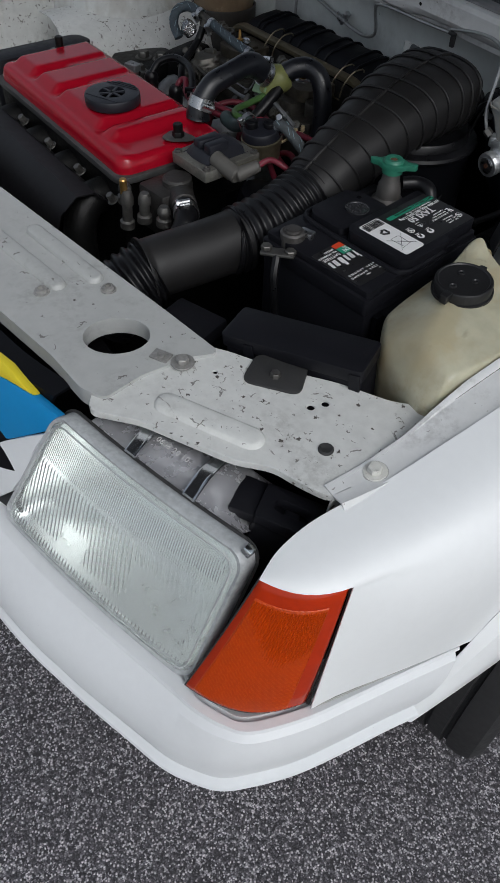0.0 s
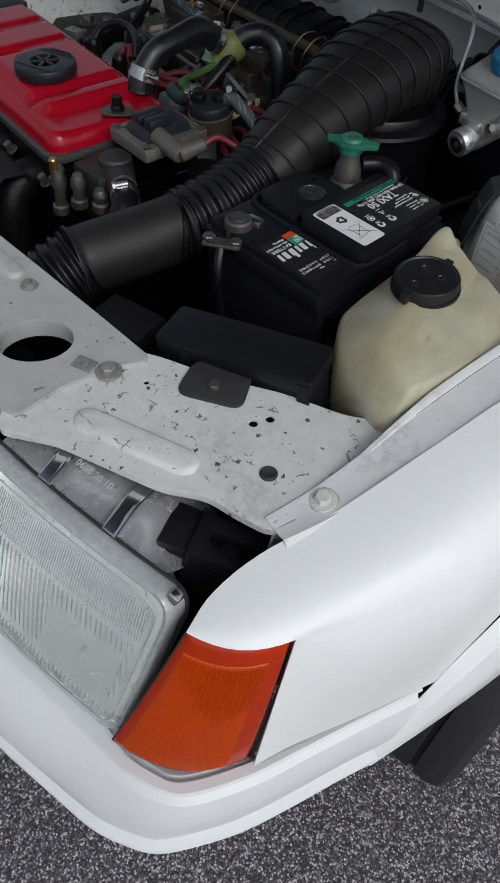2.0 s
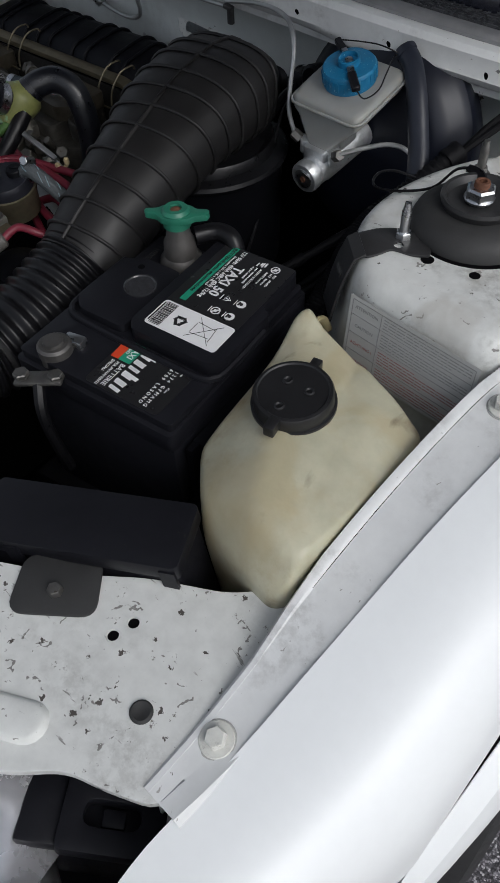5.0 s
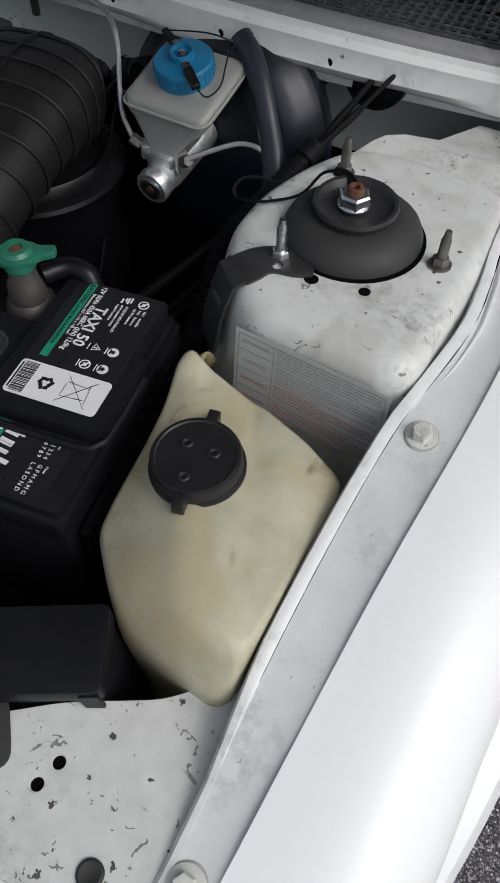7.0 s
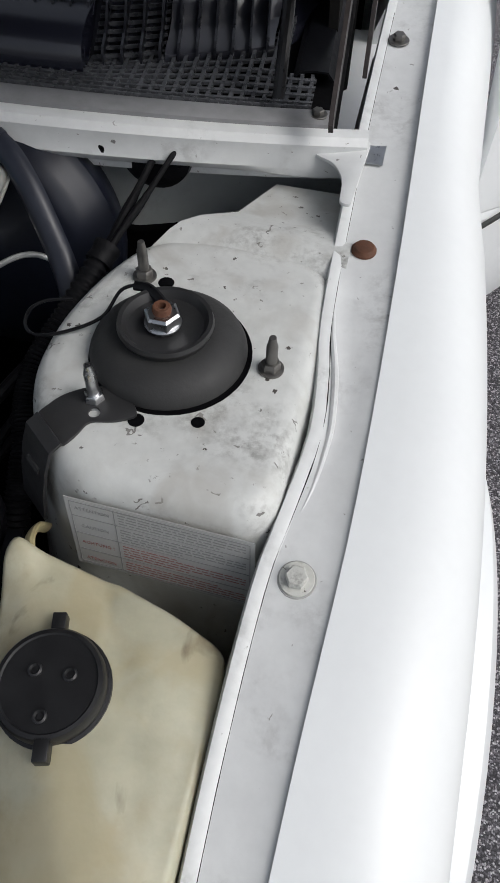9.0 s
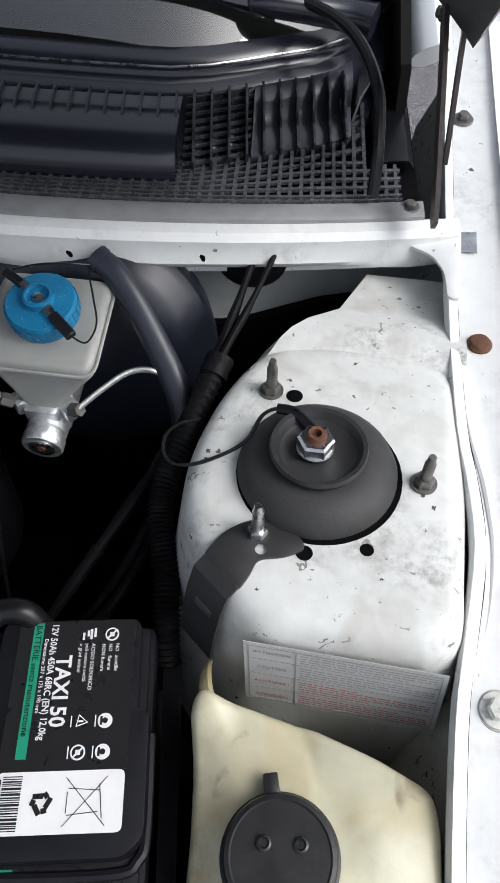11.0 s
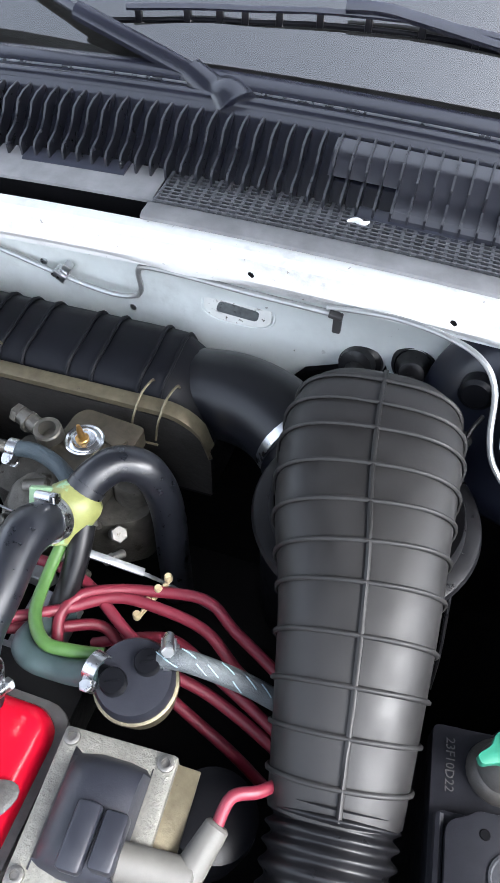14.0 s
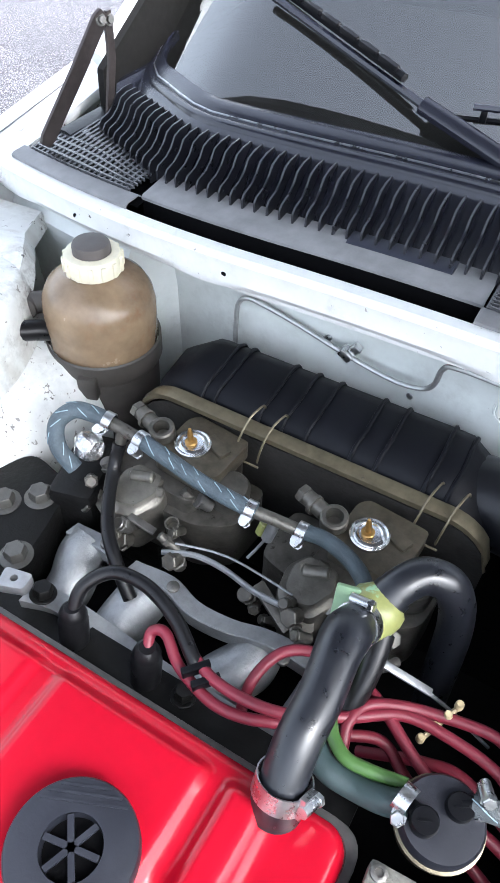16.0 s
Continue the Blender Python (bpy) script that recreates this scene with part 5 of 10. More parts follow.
        f.matrix_local = Matrix.Translation(cowl(a, 0.076, 0.003) - root) @ Matrix((lead, MIDDLE_WAY, Vector((0, 0, 1)))).transposed().to_4x4() @ Matrix.Diagonal((1, 1, 1.0, 1))
        a += 0.0153
    # smooth cover over part of the fins
    rows = []
    for k in range(21):
        a = 0.293 + 0.149 * k / 20
        rows.append([cowl(a, b, z) for b, z in ((0.068, 0.0), (0.068, 0.016), (0.070, 0.026), (0.078, 0.0345), (0.095, 0.040), (0.112, 0.042), (0.124, 0.0425), (0.128, 0.040))])
    bm = bmesh.new()
    skin(bm, rows, -0.002)
    for row in (rows[0], rows[-1]):
        bm.faces.new([bm.verts.new(p) for p in row])
    part("cover", bm, "cowl_plastic", top, "smooth blue-black plastic cover", smooth=40)
    # moulded panels that close the gaps between fins, fin tips standing proud of them
    def panel(a0, a1, prof, name="panel"):
        bm = bmesh.new()
        skin(bm, [[cowl(a0 + (a1 - a0) * k / 12, b, z) for b, z in prof] for k in range(13)], -0.0015)
        part(name, bm, "cowl_panel", top, "smooth blue-grey plastic panel between the fins", smooth=30)
    stepped = [(0.0785, 0.0), (0.0785, 0.0135), (0.082, 0.0175), (0.096, 0.0215), (0.106, 0.029), (0.114, 0.0395), (0.124, 0.0440), (0.140, 0.0455)]
    panel(0.165, 0.293, stepped)
    panel(0.293, 0.442, [(0.112, 0.036), (0.116, 0.0400), (0.124, 0.0440), (0.140, 0.0455)])
    panel(0.505, 0.598, stepped)
    panel(0.100, 0.165, [(0.104, 0.027), (0.114, 0.0385), (0.124, 0.0435), (0.140, 0.0455)])
    # fine grating beside the cover
    for j in range(9):
        b = 0.082 + 0.0068 * j
        bm = bmesh.new()
        skin(bm, [[cowl(0.446 + 0.058 * k / 6, b + d, 0.012 + 0.58 * (b - 0.082)) for d in (0.0, 0.0022)] for k in range(7)], -0.003)
        part("grating_bar", bm, "cowl_mesh", top)
    # low ledges between the fins' feet
    for a0, a1 in ((-0.20, -0.09), (0.135, 0.235)):
        bm = bmesh.new()
        skin(bm, [[cowl(a0 + (a1 - a0) * k / 4, b, z) for b, z in ((0.070, 0.0), (0.070, 0.008), (0.073, 0.0105), (0.09, 0.012))] for k in range(5)], 0.002)
        part("ledge", bm, "ledge_blue", top)
    # raised ends of the cowl and the black baffle beside the hinge
    for sgn in (-1, 1):
        bm = bmesh.new()
        skin(bm, [[cowl(sgn * a, b, z) for a, z in ((0.598, 0.008), (0.606, 0.035), (0.618, 0.048), (0.632, 0.046))] for b in (0.085, 0.10, 0.125, 0.15, 0.168)], 0.002)
        part("end_cheek", bm, "cowl_plastic", top)
        bm = bmesh.new()
        skin(bm, [[cowl(sgn * a, b, z) for a, z in ((0.622, 0.006), (0.628, 0.012), (0.640, 0.014), (0.655, 0.013), (0.662, 0.004))] for b in (0.066, 0.08, 0.10, 0.12, 0.15)], 0.002)
        part("end_baffle", bm, "black_plastic", top)
    bolt(top, tuple(cowl(0.652, 0.030, 0.0068)), (0, 0, 1), 0.0055, 0.004, 0.009, "dirty_steel", label="small dull fixing screw")
    return top


M["cowl_panel"] = material("cowl_panel", (0.024, 0.025, 0.034), 0.30, spec=0.9, vary=0.15, scale=8, bump=0.02, bump_scale=80, worn=0.05)
M["ledge_blue"] = material("blue_grey_plastic", (0.030, 0.033, 0.048), 0.35, vary=0.2, bump=0.05)
M["cowl_mesh"] = material("cowl_mesh", (0.06, 0.062, 0.068), 0.28, vary=0.25, bump=0.05, worn=0.3)
cowl_grille = build_cowl()
bm = bmesh.new()
tube(bm, [(0.033, 0.652, 0.8935), (0.040, 0.656, 0.8945), (0.047, 0.654, 0.8935), (0.052, 0.659, 0.8935)], 0.0022, 6, 4, radius=lambda t: 0.0012 + 0.0016 * math.sin(3.1 * t), flat=0.5)
tagged(part("paper_scrap", bm, "label_white", None), "tiny white scrap lying on the cowl mesh", "scrap")


def build_windscreen():
    def at(a, s, lift=0.0):
        """s metres up the glass."""
        p = cowl(a, 0.178 + 0.80 * s - 0.05 * s * s, 0.054 + 0.58 * s + lift)
        return p
    n = 40
    span = [-0.66 + 1.32 * k / n for k in range(n + 1)]
    bm = bmesh.new()
    skin(bm, [[at(a * (1 - 0.16 * s), s) for s in (0.0, 0.15, 0.3, 0.5, 0.75)] for a in span])
    w = part("windscreen", bm, "screen_glass", car, "curved glass windscreen in a black rubber seal", smooth=60)
    w.visible_shadow = False
    bm = bmesh.new()
    skin(bm, [[cowl(a, b, z) for b, z in ((0.150, 0.046), (0.152, 0.054), (0.158, 0.0575), (0.166, 0.0565), (0.169, 0.060), (0.176, 0.064), (0.186, 0.068), (0.190, 0.066), (0.19, 0.050))] for a in span], 0.0)
    part("seal", bm, "cowl_plastic", w, "black rubber windscreen seal", smooth=50)
    # thin bright line added as the highlight along the seal
    bm = bmesh.new()
    tube(bm, [cowl(a, 0.1675, 0.0588) for a in span], 0.0012, 6, 0)
    part("seal_highlight", bm, "steel", w)
    # dashboard top, roof, and pillars close the cabin
    bm = bmesh.new()
    skin(bm, [[cowl(a, b, z) for b, z in ((0.19, 0.045), (0.30, 0.055), (0.62, 0.07), (0.66, 0.04), (0.66, -0.4))] for a in span[::4]], 0.01)
    part("dashboard", bm, "dash", car, "grey-black dashboard top")
    bm = bmesh.new()
    skin(bm, [[cowl(a, b, z) for b, z in ((0.70, 0.47), (0.80, 0.50), (1.5, 0.53), (2.2, 0.50))] for a in [-0.56 + 0.14 * k for k in range(9)]], 0.01)
    part("roof", bm, "white_paint", car)
    # added dark panels close the cabin and block light from its side windows
    for sgn in (-1, 1):
        bm = bmesh.new()
        skin(bm, [[MIDDLE + ACROSS * sgn * x + MIDDLE_WAY * b + Vector((0, 0, z)) for x, z in ((0.655, 0.26), (0.665, 0.60), (0.655, 0.93), (0.565, 1.34))] for b in (0.62, 1.2, 1.9, 2.06)], 0.01)
        skin(bm, [[MIDDLE + ACROSS * sgn * x + MIDDLE_WAY * b + Vector((0, 0, z)) for x, z in ((0.655, 0.26), (0.665, 0.60), (0.655, 0.90), (px, pz))] for b, px, pz in ((0.14, 0.654, 0.905), (0.30, 0.645, 1.01), (0.45, 0.605, 1.17), (0.62, 0.566, 1.34))], 0.01)
        part("cabin_blackout", bm, "dash", car)
    # added dark wall across the cabin keeps it dark behind the glass
    bm = bmesh.new()
    skin(bm, [[MIDDLE + ACROSS * a + MIDDLE_WAY * b + Vector((0, 0, z)) for b, z in ((1.5, 0.28), (1.55, 0.75), (1.75, 1.30))] for a in (-0.62, 0.0, 0.62)], 0.02)
    part("rear_blackout", bm, "dash", car)
    # plain rear of the body
    def body(a, b, z):
        q = MIDDLE + ACROSS * a + MIDDLE_WAY * b
        return Vector((q.x, q.y, z))
    for sgn in (-1, 1):
        bm = bmesh.new()
        tube(bm, [body(sgn * 0.675, 0.17, 0.90), body(sgn * 0.65, 0.30, 1.00), body(sgn * 0.60, 0.45, 1.17), body(sgn * 0.56, 0.63, 1.36)], 0.022, 10, 6, flat=0.7)
        part("pillar", bm, "white_paint", car)
        bm = bmesh.new()
        tube(bm, [body(sgn * 0.72, 1.32, 0.88), body(sgn * 0.58, 1.40, 1.38)], 0.03, 10, 2, flat=0.6)
        part("pillar", bm, "white_paint", car)
        bm = bmesh.new()
        tube(bm, [body(sgn * 0.70, 2.60, 0.92), body(sgn * 0.64, 2.40, 1.15), body(sgn * 0.55, 2.06, 1.375)], 0.05, 10, 3, flat=0.6)
        part("pillar", bm, "white_paint", car)
        b0 = 0.46 if sgn < 0 else 1.32
        bm = bmesh.new()
        skin(bm, [[body(sgn * x * (1 - 0.03 * max(0, b - 1.8)), b, z) for x, z in ((0.700, 0.90), (0.745, 0.80), (0.765, 0.60), (0.755, 0.40), (0.70, 0.24))] for b in (b0, 1.34, 1.36, 1.9, 2.5, 2.85)], 0.02)
        part("body_side", bm, "white_paint", car, "plain white body side")
        bm = bmesh.new()
        box(bm, tuple(body(sgn * 0.70, 0.9, 0.26)), (0.10, 1.0, 0.10), (0, 0, 4.4), 0.01)
        part("sill", bm, "white_paint", car)
        bm = bmesh.new()
        lathe(bm, [(0.15, -0.08), (0.25, -0.08), (0.27, -0.06), (0.27, 0.06), (0.25, 0.08), (0.15, 0.07)], tuple(body(sgn * 0.64, 2.15, 0.27)), tuple(ACROSS), 40)
        part("rear_wheel", bm, "tyre", car)
    bm = bmesh.new()
    skin(bm, [[body(a, b, z) for b, z in ((2.62, 0.93), (2.84, 0.88), (2.90, 0.60), (2.86, 0.30))] for a in (-0.73, -0.4, 0.0, 0.4, 0.73)], 0.02)
    part("tail", bm, "white_paint", car, "plain white tail panel")
    bm = bmesh.new()
    skin(bm, [[body(a * f, b, z) for b, z, f in ((2.62, 0.93, 1.0), (2.40, 1.16, 0.93), (2.08, 1.385, 0.82))] for a in (-0.68, -0.3, 0.3, 0.68)], 0.005)
    part("rear_window", bm, "screen_glass", car)
    bm = bmesh.new()
    skin(bm, [[body(a, b, 0.24) for a in (-0.72, 0.0, 0.72)] for b in (0.05, 1.4, 2.85)], 0.02)
    part("floor_pan", bm, "black_void", car)
    # wiper
    wip = thing("windscreen_wiper", (-0.122, 0.742, 0.92), "black windscreen wiper with arm and blade resting on the glass", "wiper")
    bm = bmesh.new()
    piv = Vector((-0.122, 0.742, 0.922))
    lathe(bm, [(0.010, -0.02), (0.010, 0.004), (0.008, 0.010)], piv + Vector((0.010, -0.020, -0.002)), (0, -0.3, 1), 6)
    part("pivot", bm, "steel", wip)
    e1, e2, e3 = Vector((-0.168, 0.755, 0.948)), Vector((-0.298, 0.768, 0.980)), Vector((-0.545, 0.848, 1.020))
    bm = bmesh.new()
    tube(bm, [piv + Vector((0.012, -0.008, 0.008)), piv + Vector((0, 0, 0.014)), piv + (e1 - piv) * 0.4 + Vector((0, 0, 0.004)), e1], 0.0135, 12, 6, flat=0.75, radius=lambda t: 0.0245 - 0.010 * t)
    part("hub", bm, "cowl_plastic", wip)
    bm = bmesh.new()
    tube(bm, [e1, e1.lerp(e2, 0.5), e2], 0.0095, 8, 4, flat=0.75)
    tube(bm, [e2, e2.lerp(e3, 0.5), e3], 0.0045, 8, 4)
    part("arm", bm, "cowl_plastic", wip)
    bm = bmesh.new()
    b0, b1 = Vector((-0.326, 0.778, 0.996)), Vector((-0.60, 0.880, 1.036))
    tube(bm, [b0, b0.lerp(b1, 0.5), b1], 0.005, 6, 4)
    for k in range(9):
        p = b0.lerp(b1, 0.08 + k * 0.11)
        box(bm, tuple(p + Vector((0, -0.003, 0.005))), (0.026, 0.007, 0.006), (0, 8, -20), 0.001)
    part("blade", bm, "black_plastic", wip)
    wip2 = thing("windscreen_wiper", cowl(0.60, 0.15, 0.06), "black windscreen wiper blade lying low on the glass", "wiper")
    hub, mid = Vector((0.470, 0.893, 0.940)), Vector((0.385, 0.872, 0.951))
    bm = bmesh.new()
    tube(bm, [hub + Vector((0.03, -0.004, -0.004)), hub, mid + Vector((0.02, 0, 0.002)), mid], 0.012, 12, 6, radius=lambda t: 0.0175 - 0.008 * t)
    part("hub", bm, "cowl_plastic", wip2)
    bm = bmesh.new()
    tube(bm, [mid, (0.29, 0.851, 0.972), (0.15, 0.842, 0.982), (0.04, 0.834, 0.998), (0.0, 0.829, 1.004), (-0.035, 0.824, 1.003)], 0.0062, 8, 6)
    part("arm", bm, "cowl_plastic", wip2)
    blade = smooth_line([(-0.2685, 0.785, 0.977), (-0.181, 0.803, 0.984), (-0.124, 0.810, 0.988), (-0.048, 0.821, 0.993), (0.05, 0.834, 0.993), (0.14, 0.842, 0.986)], 8)
    bm = bmesh.new()
    tube(bm, [p + Vector((0, 0.002, -0.008)) for p in blade], 0.0030, 6, 0)
    part("blade", bm, "black_plastic", wip2)
    bm = bmesh.new()
    tube(bm, [p + Vector((0, 0, 0.0045)) for p in blade[2:-2]], 0.0032, 8, 0)
    part("blade_bridge", bm, "cowl_plastic", wip2, "curved metal bridge over the blade")
    for k in range(3, len(blade) - 2, 4):
        bm = bmesh.new()
        box(bm, tuple(blade[k] + Vector((0, 0.001, -0.002))), (0.007, 0.006, 0.016), (0, 0, 9), 0.001)
        part("blade_link", bm, "black_plastic", wip2)
    bm = bmesh.new()
    tube(bm, [(0.405, 0.892, 0.948), (0.44, 0.872, 0.955), (0.482, 0.83, 0.95), (0.508, 0.78, 0.93), (0.515, 0.735, 0.90), (0.516, 0.715, 0.865)], 0.0055, 10, 8)
    tagged(part("washer_hose", bm, "hose", None), "thin black washer hose over the cowl grille", "hose")


M["dash"] = material("dashboard_vinyl", (0.012, 0.0115, 0.011), 0.8, spec=0.1, vary=0.04, bump=0.0, bump_scale=300)
build_windscreen()


# strut towers
TOWER = [(0.462, 0.3275), (0.508, 0.3265), (0.597, 0.324), (0.603, 0.46), (0.596, 0.575), (0.50, 0.585), (0.44, 0.572), (0.414, 0.52), (0.400, 0.46), (0.403, 0.405), (0.428, 0.360)]


def build_tower(side):
    flip = mirrored if side else (lambda q: q)
    out = round_poly(TOWER, 0.03, 5)
    c = Vector((0.51, 0.45))
    bm = bmesh.new()
    rings = []
    for z, off in ((0.45, 0.05), (0.60, 0.03), (0.72, 0.014), (0.77, 0.006), (0.790, 0.003), (0.800, 0.0), (0.8065, -0.004), (0.8105, -0.010), (0.812, -0.018), (0.8122, -0.06)):
        ring = []
        for p in out:
            v = Vector(p) - c
            q = c + v * (1 + off / v.length)
            ring.append(bm.verts.new((min(q.x, 0.606), q.y, z)))
        rings.append(ring)
    ring_faces(bm, rings, True, False, True)
    tower = part("strut_tower", flip(bm), "tower_white", car, "worn white painted strut tower")
    # shelf behind
    rows = []
    for f in (0.0, 0.08, 0.3, 0.65, 1.0):
        rows.append([(left + (0.606 - left) * f, y, z - 0.02 * (f == 0.0)) for left, y, z in ((0.428, 0.560, 0.806), (0.440, 0.582, 0.8118), (0.448, 0.592, 0.8142), (0.462, 0.610, 0.810), (0.490, 0.640, 0.797), (0.515, 0.70, 0.79))])
    bm = bmesh.new()
    skin(bm, rows, 0.002)
    part("shelf", flip(bm), "tower_white", tower)
    if side:
        return tower
    for x, y, r in ((0.533, 0.3885, 0.0048), (0.471, 0.5165, 0.0065), (0.492, 0.3800, 0.0058)):
        bm = bmesh.new()
        lathe(bm, [(r, 0.0), (r * 0.9, 0.0004)], (x, y, 0.8124), n=16)
        part("hole", bm, "black_void", tower)
    # rubber top mount
    mount = thing("strut_top_mount", (0.4945, 0.448, 0.812), "grey rubber strut top mount with a steel cup and nut", "strut mount")
    # black disc on the tower paints the shaded gap round the dome
    bm = bmesh.new()
    lathe(bm, [(0.0596, 0.0), (0.0590, 0.0006), (0.05, 0.0006)], (0.4962, 0.4466, 0.8121), n=48)
    part("opening", bm, "black_void", tower, "black disc for the shaded opening round the strut mount")
    bm = bmesh.new()
    lathe(bm, [(0.0575, 0.0), (0.0572, 0.004), (0.054, 0.011), (0.047, 0.017), (0.037, 0.0205), (0.030, 0.021), (0.02, 0.018)], (0.4945, 0.448, 0.812), n=48)
    part("rubber_dome", bm, "rubber", mount, "dusty grey rubber dome")
    bm = bmesh.new()
    lathe(bm, [(0.030, 0.018), (0.0325, 0.022), (0.0345, 0.027), (0.0335, 0.0305), (0.0305, 0.030), (0.027, 0.0245), (0.020, 0.022), (0.008, 0.022)], (0.4935, 0.4485, 0.812), n=40)
    part("cup", bm, "cup_black", mount, "black steel cup")
    bm = bmesh.new()
    lathe(bm, [(0.0125, 0.0235), (0.0135, 0.026), (0.0125, 0.0275)], (0.491, 0.450, 0.812), n=20)
    hexagon(bm, (0.491, 0.450, 0.8385), (0, 0, 1), 0.0132, 0.0095)
    part("nut", bm, "steel", mount, "bright zinc-plated nut")
    bm = bmesh.new()
    lathe(bm, [(0.0068, 0), (0.0068, 0.006), (0.0058, 0.0075), (0.0035, 0.0075), (0.003, 0.002)], (0.491, 0.450, 0.8455), n=16)
    part("spindle", bm, "rust", mount, "rusty spindle end")
    for x, y, tall, mt in ((0.4595, 0.3895, 0.030, "steel"), (0.5705, 0.448, 0.026, "dirty_steel"), (0.4525, 0.519, 0.028, "dirty_steel")):
        bm = bmesh.new()
        lathe(bm, [(0.0095, 0), (0.0095, 0.0018)], (x, y, 0.8123), n=20)
        hexagon(bm, (x, y, 0.814), (0, 0, 1), 0.0072, 0.0065)
        lathe(bm, [(0.0042, 0), (0.0042, tall - 0.008), (0.0034, tall - 0.006), (0.0026, tall)], (x, y, 0.8185), n=12)
        tagged(part("stud", bm, mt, None), "threaded steel stud with a nut on the strut tower", "stud", "studs round the strut mount")
    # black bracket on the nearest stud
    br = thing("cable_bracket", (0.44, 0.372, 0.80), "black steel bracket bolted to the strut tower", "bracket")
    bm = bmesh.new()
    plate(bm, round_poly([(0.493, 0.382), (0.488, 0.391), (0.474, 0.396), (0.462, 0.402), (0.448, 0.396), (0.436, 0.386), (0.4255, 0.3665), (0.4525, 0.3445), (0.459, 0.358), (0.462, 0.370), (0.480, 0.374)], 0.006), 0.0025, pose(0, 0, 0.8150), [circle((0.4635, 0.3775), 0.0042, 12)], bevel=0.0006)
    part("plate", bm, "cup_black", br)
    rows = []
    for t in (-1, -0.5, 0, 0.5, 1):
        e = Vector((0.439 - 0.0125 * t, 0.3555 + 0.0105 * t, 0.0))
        rows.append([e + Vector((0.001, 0.001, 0.8172)), e + Vector((-0.005, -0.006, 0.813)), e + Vector((-0.009, -0.012, 0.797)), e + Vector((-0.012, -0.017, 0.778)), e + Vector((-0.015, -0.022, 0.750))])
    bm = skin(bmesh.new(), rows, 0.0025)
    tab = part("hanging_tab", bm, "cup_black", br)
    bm = bmesh.new()
    tube(bm, [(0.4315 + 0.006 * k, 0.3425 - 0.005 * k, 0.792) for k in (-1, 0, 1)], 0.0036, 8, 4)
    part("slot", bm, "rubber", tab, "dark slot pressed through the tab")
    # multilingual caution sticker on the tower's front face
    st = thing("caution_sticker", (0.53, 0.322, 0.76), "large grey-white caution sticker in four languages", "sticker")
    o, u, w = Vector((0.4600, 0.3225, 0.7945)), Vector((0.590 - 0.460, 0.0, 0.0)), Vector((0.004, -0.012, -0.068))
    u.y = -0.004
    wide, tall = u.length, w.length
    fr = Matrix((u.normalized(), -(w.normalized()), u.normalized().cross(-w.normalized()))).transposed().to_4x4()
    m = Matrix.Translation(o + fr.to_3x3() @ Vector((0, 0, 0.0008))) @ fr
    bm = bmesh.new()
    flat_bar(bm, m, 0, -tall, wide, 0, 0.0004)
    part("paper", bm, "label_grey", st)
    m = m @ pose(0, 0, 0.0005)
    for x0, y0, x1, y1 in ((0.003, -tall + 0.003, wide - 0.003, -tall + 0.0035), (0.003, -0.0035, wide - 0.003, -0.003), (0.003, -tall + 0.003, 0.0035, -0.003), (0.034, -tall + 0.003, 0.0345, -0.003), (wide - 0.0035, -tall + 0.003, wide - 0.003, -0.003)):
        bm = bmesh.new()
        flat_bar(bm, m, x0, y0, x1, y1)
        part("border_line", bm, "print_grey", st)
    for k in (1, 2, 3):
        bm = bmesh.new()
        flat_bar(bm, m, 0.0037, -tall * k / 4, wide - 0.0037, -tall * k / 4 + 0.0004)
        part("dividing_line", bm, "print_grey", st)
    for k, (word, mat) in enumerate((("ATTENTION", "print_grey"), ("CAUTION", "print_grey"), ("ACHTUNG !", "print_red"), ("ATENCION", "print_red"))):
        writing(word, 0.0044, m @ pose(0.0185, -tall * (k + 0.62) / 4, 0), mat, st, "word", align="CENTER")
        bm = bmesh.new()
        words = random.Random(k)
        for j in range(5):
            y = -tall * k / 4 - 0.0040 - 0.0027 * j
            x = 0.037
            last = wide - 0.006 - (words.uniform(0.01, 0.05) if j in (0, 4) else 0.0)
            while x < last:
                w = words.uniform(0.002, 0.009)
                flat_bar(bm, m, x, y, min(x + w, last), y + 0.0008, 0.0002)
                x += w + 0.0012
        tagged(part("fine_print", bm, mat, st), kind="stuff")
    return tower


M["cup_black"] = material("black_painted_steel", (0.03, 0.03, 0.031), 0.4, 0.1, vary=0.2, bump=0.1, spots=(0.1, 0.1, 0.1), spot_size=120, spot_amount=0.0)
build_tower(0)
build_tower(1)

# underside of the bay, subframe and radiator as slabs coloured near-black for shadow
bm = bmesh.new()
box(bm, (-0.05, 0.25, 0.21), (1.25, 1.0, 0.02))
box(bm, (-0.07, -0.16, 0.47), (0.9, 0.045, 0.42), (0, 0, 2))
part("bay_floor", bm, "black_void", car)


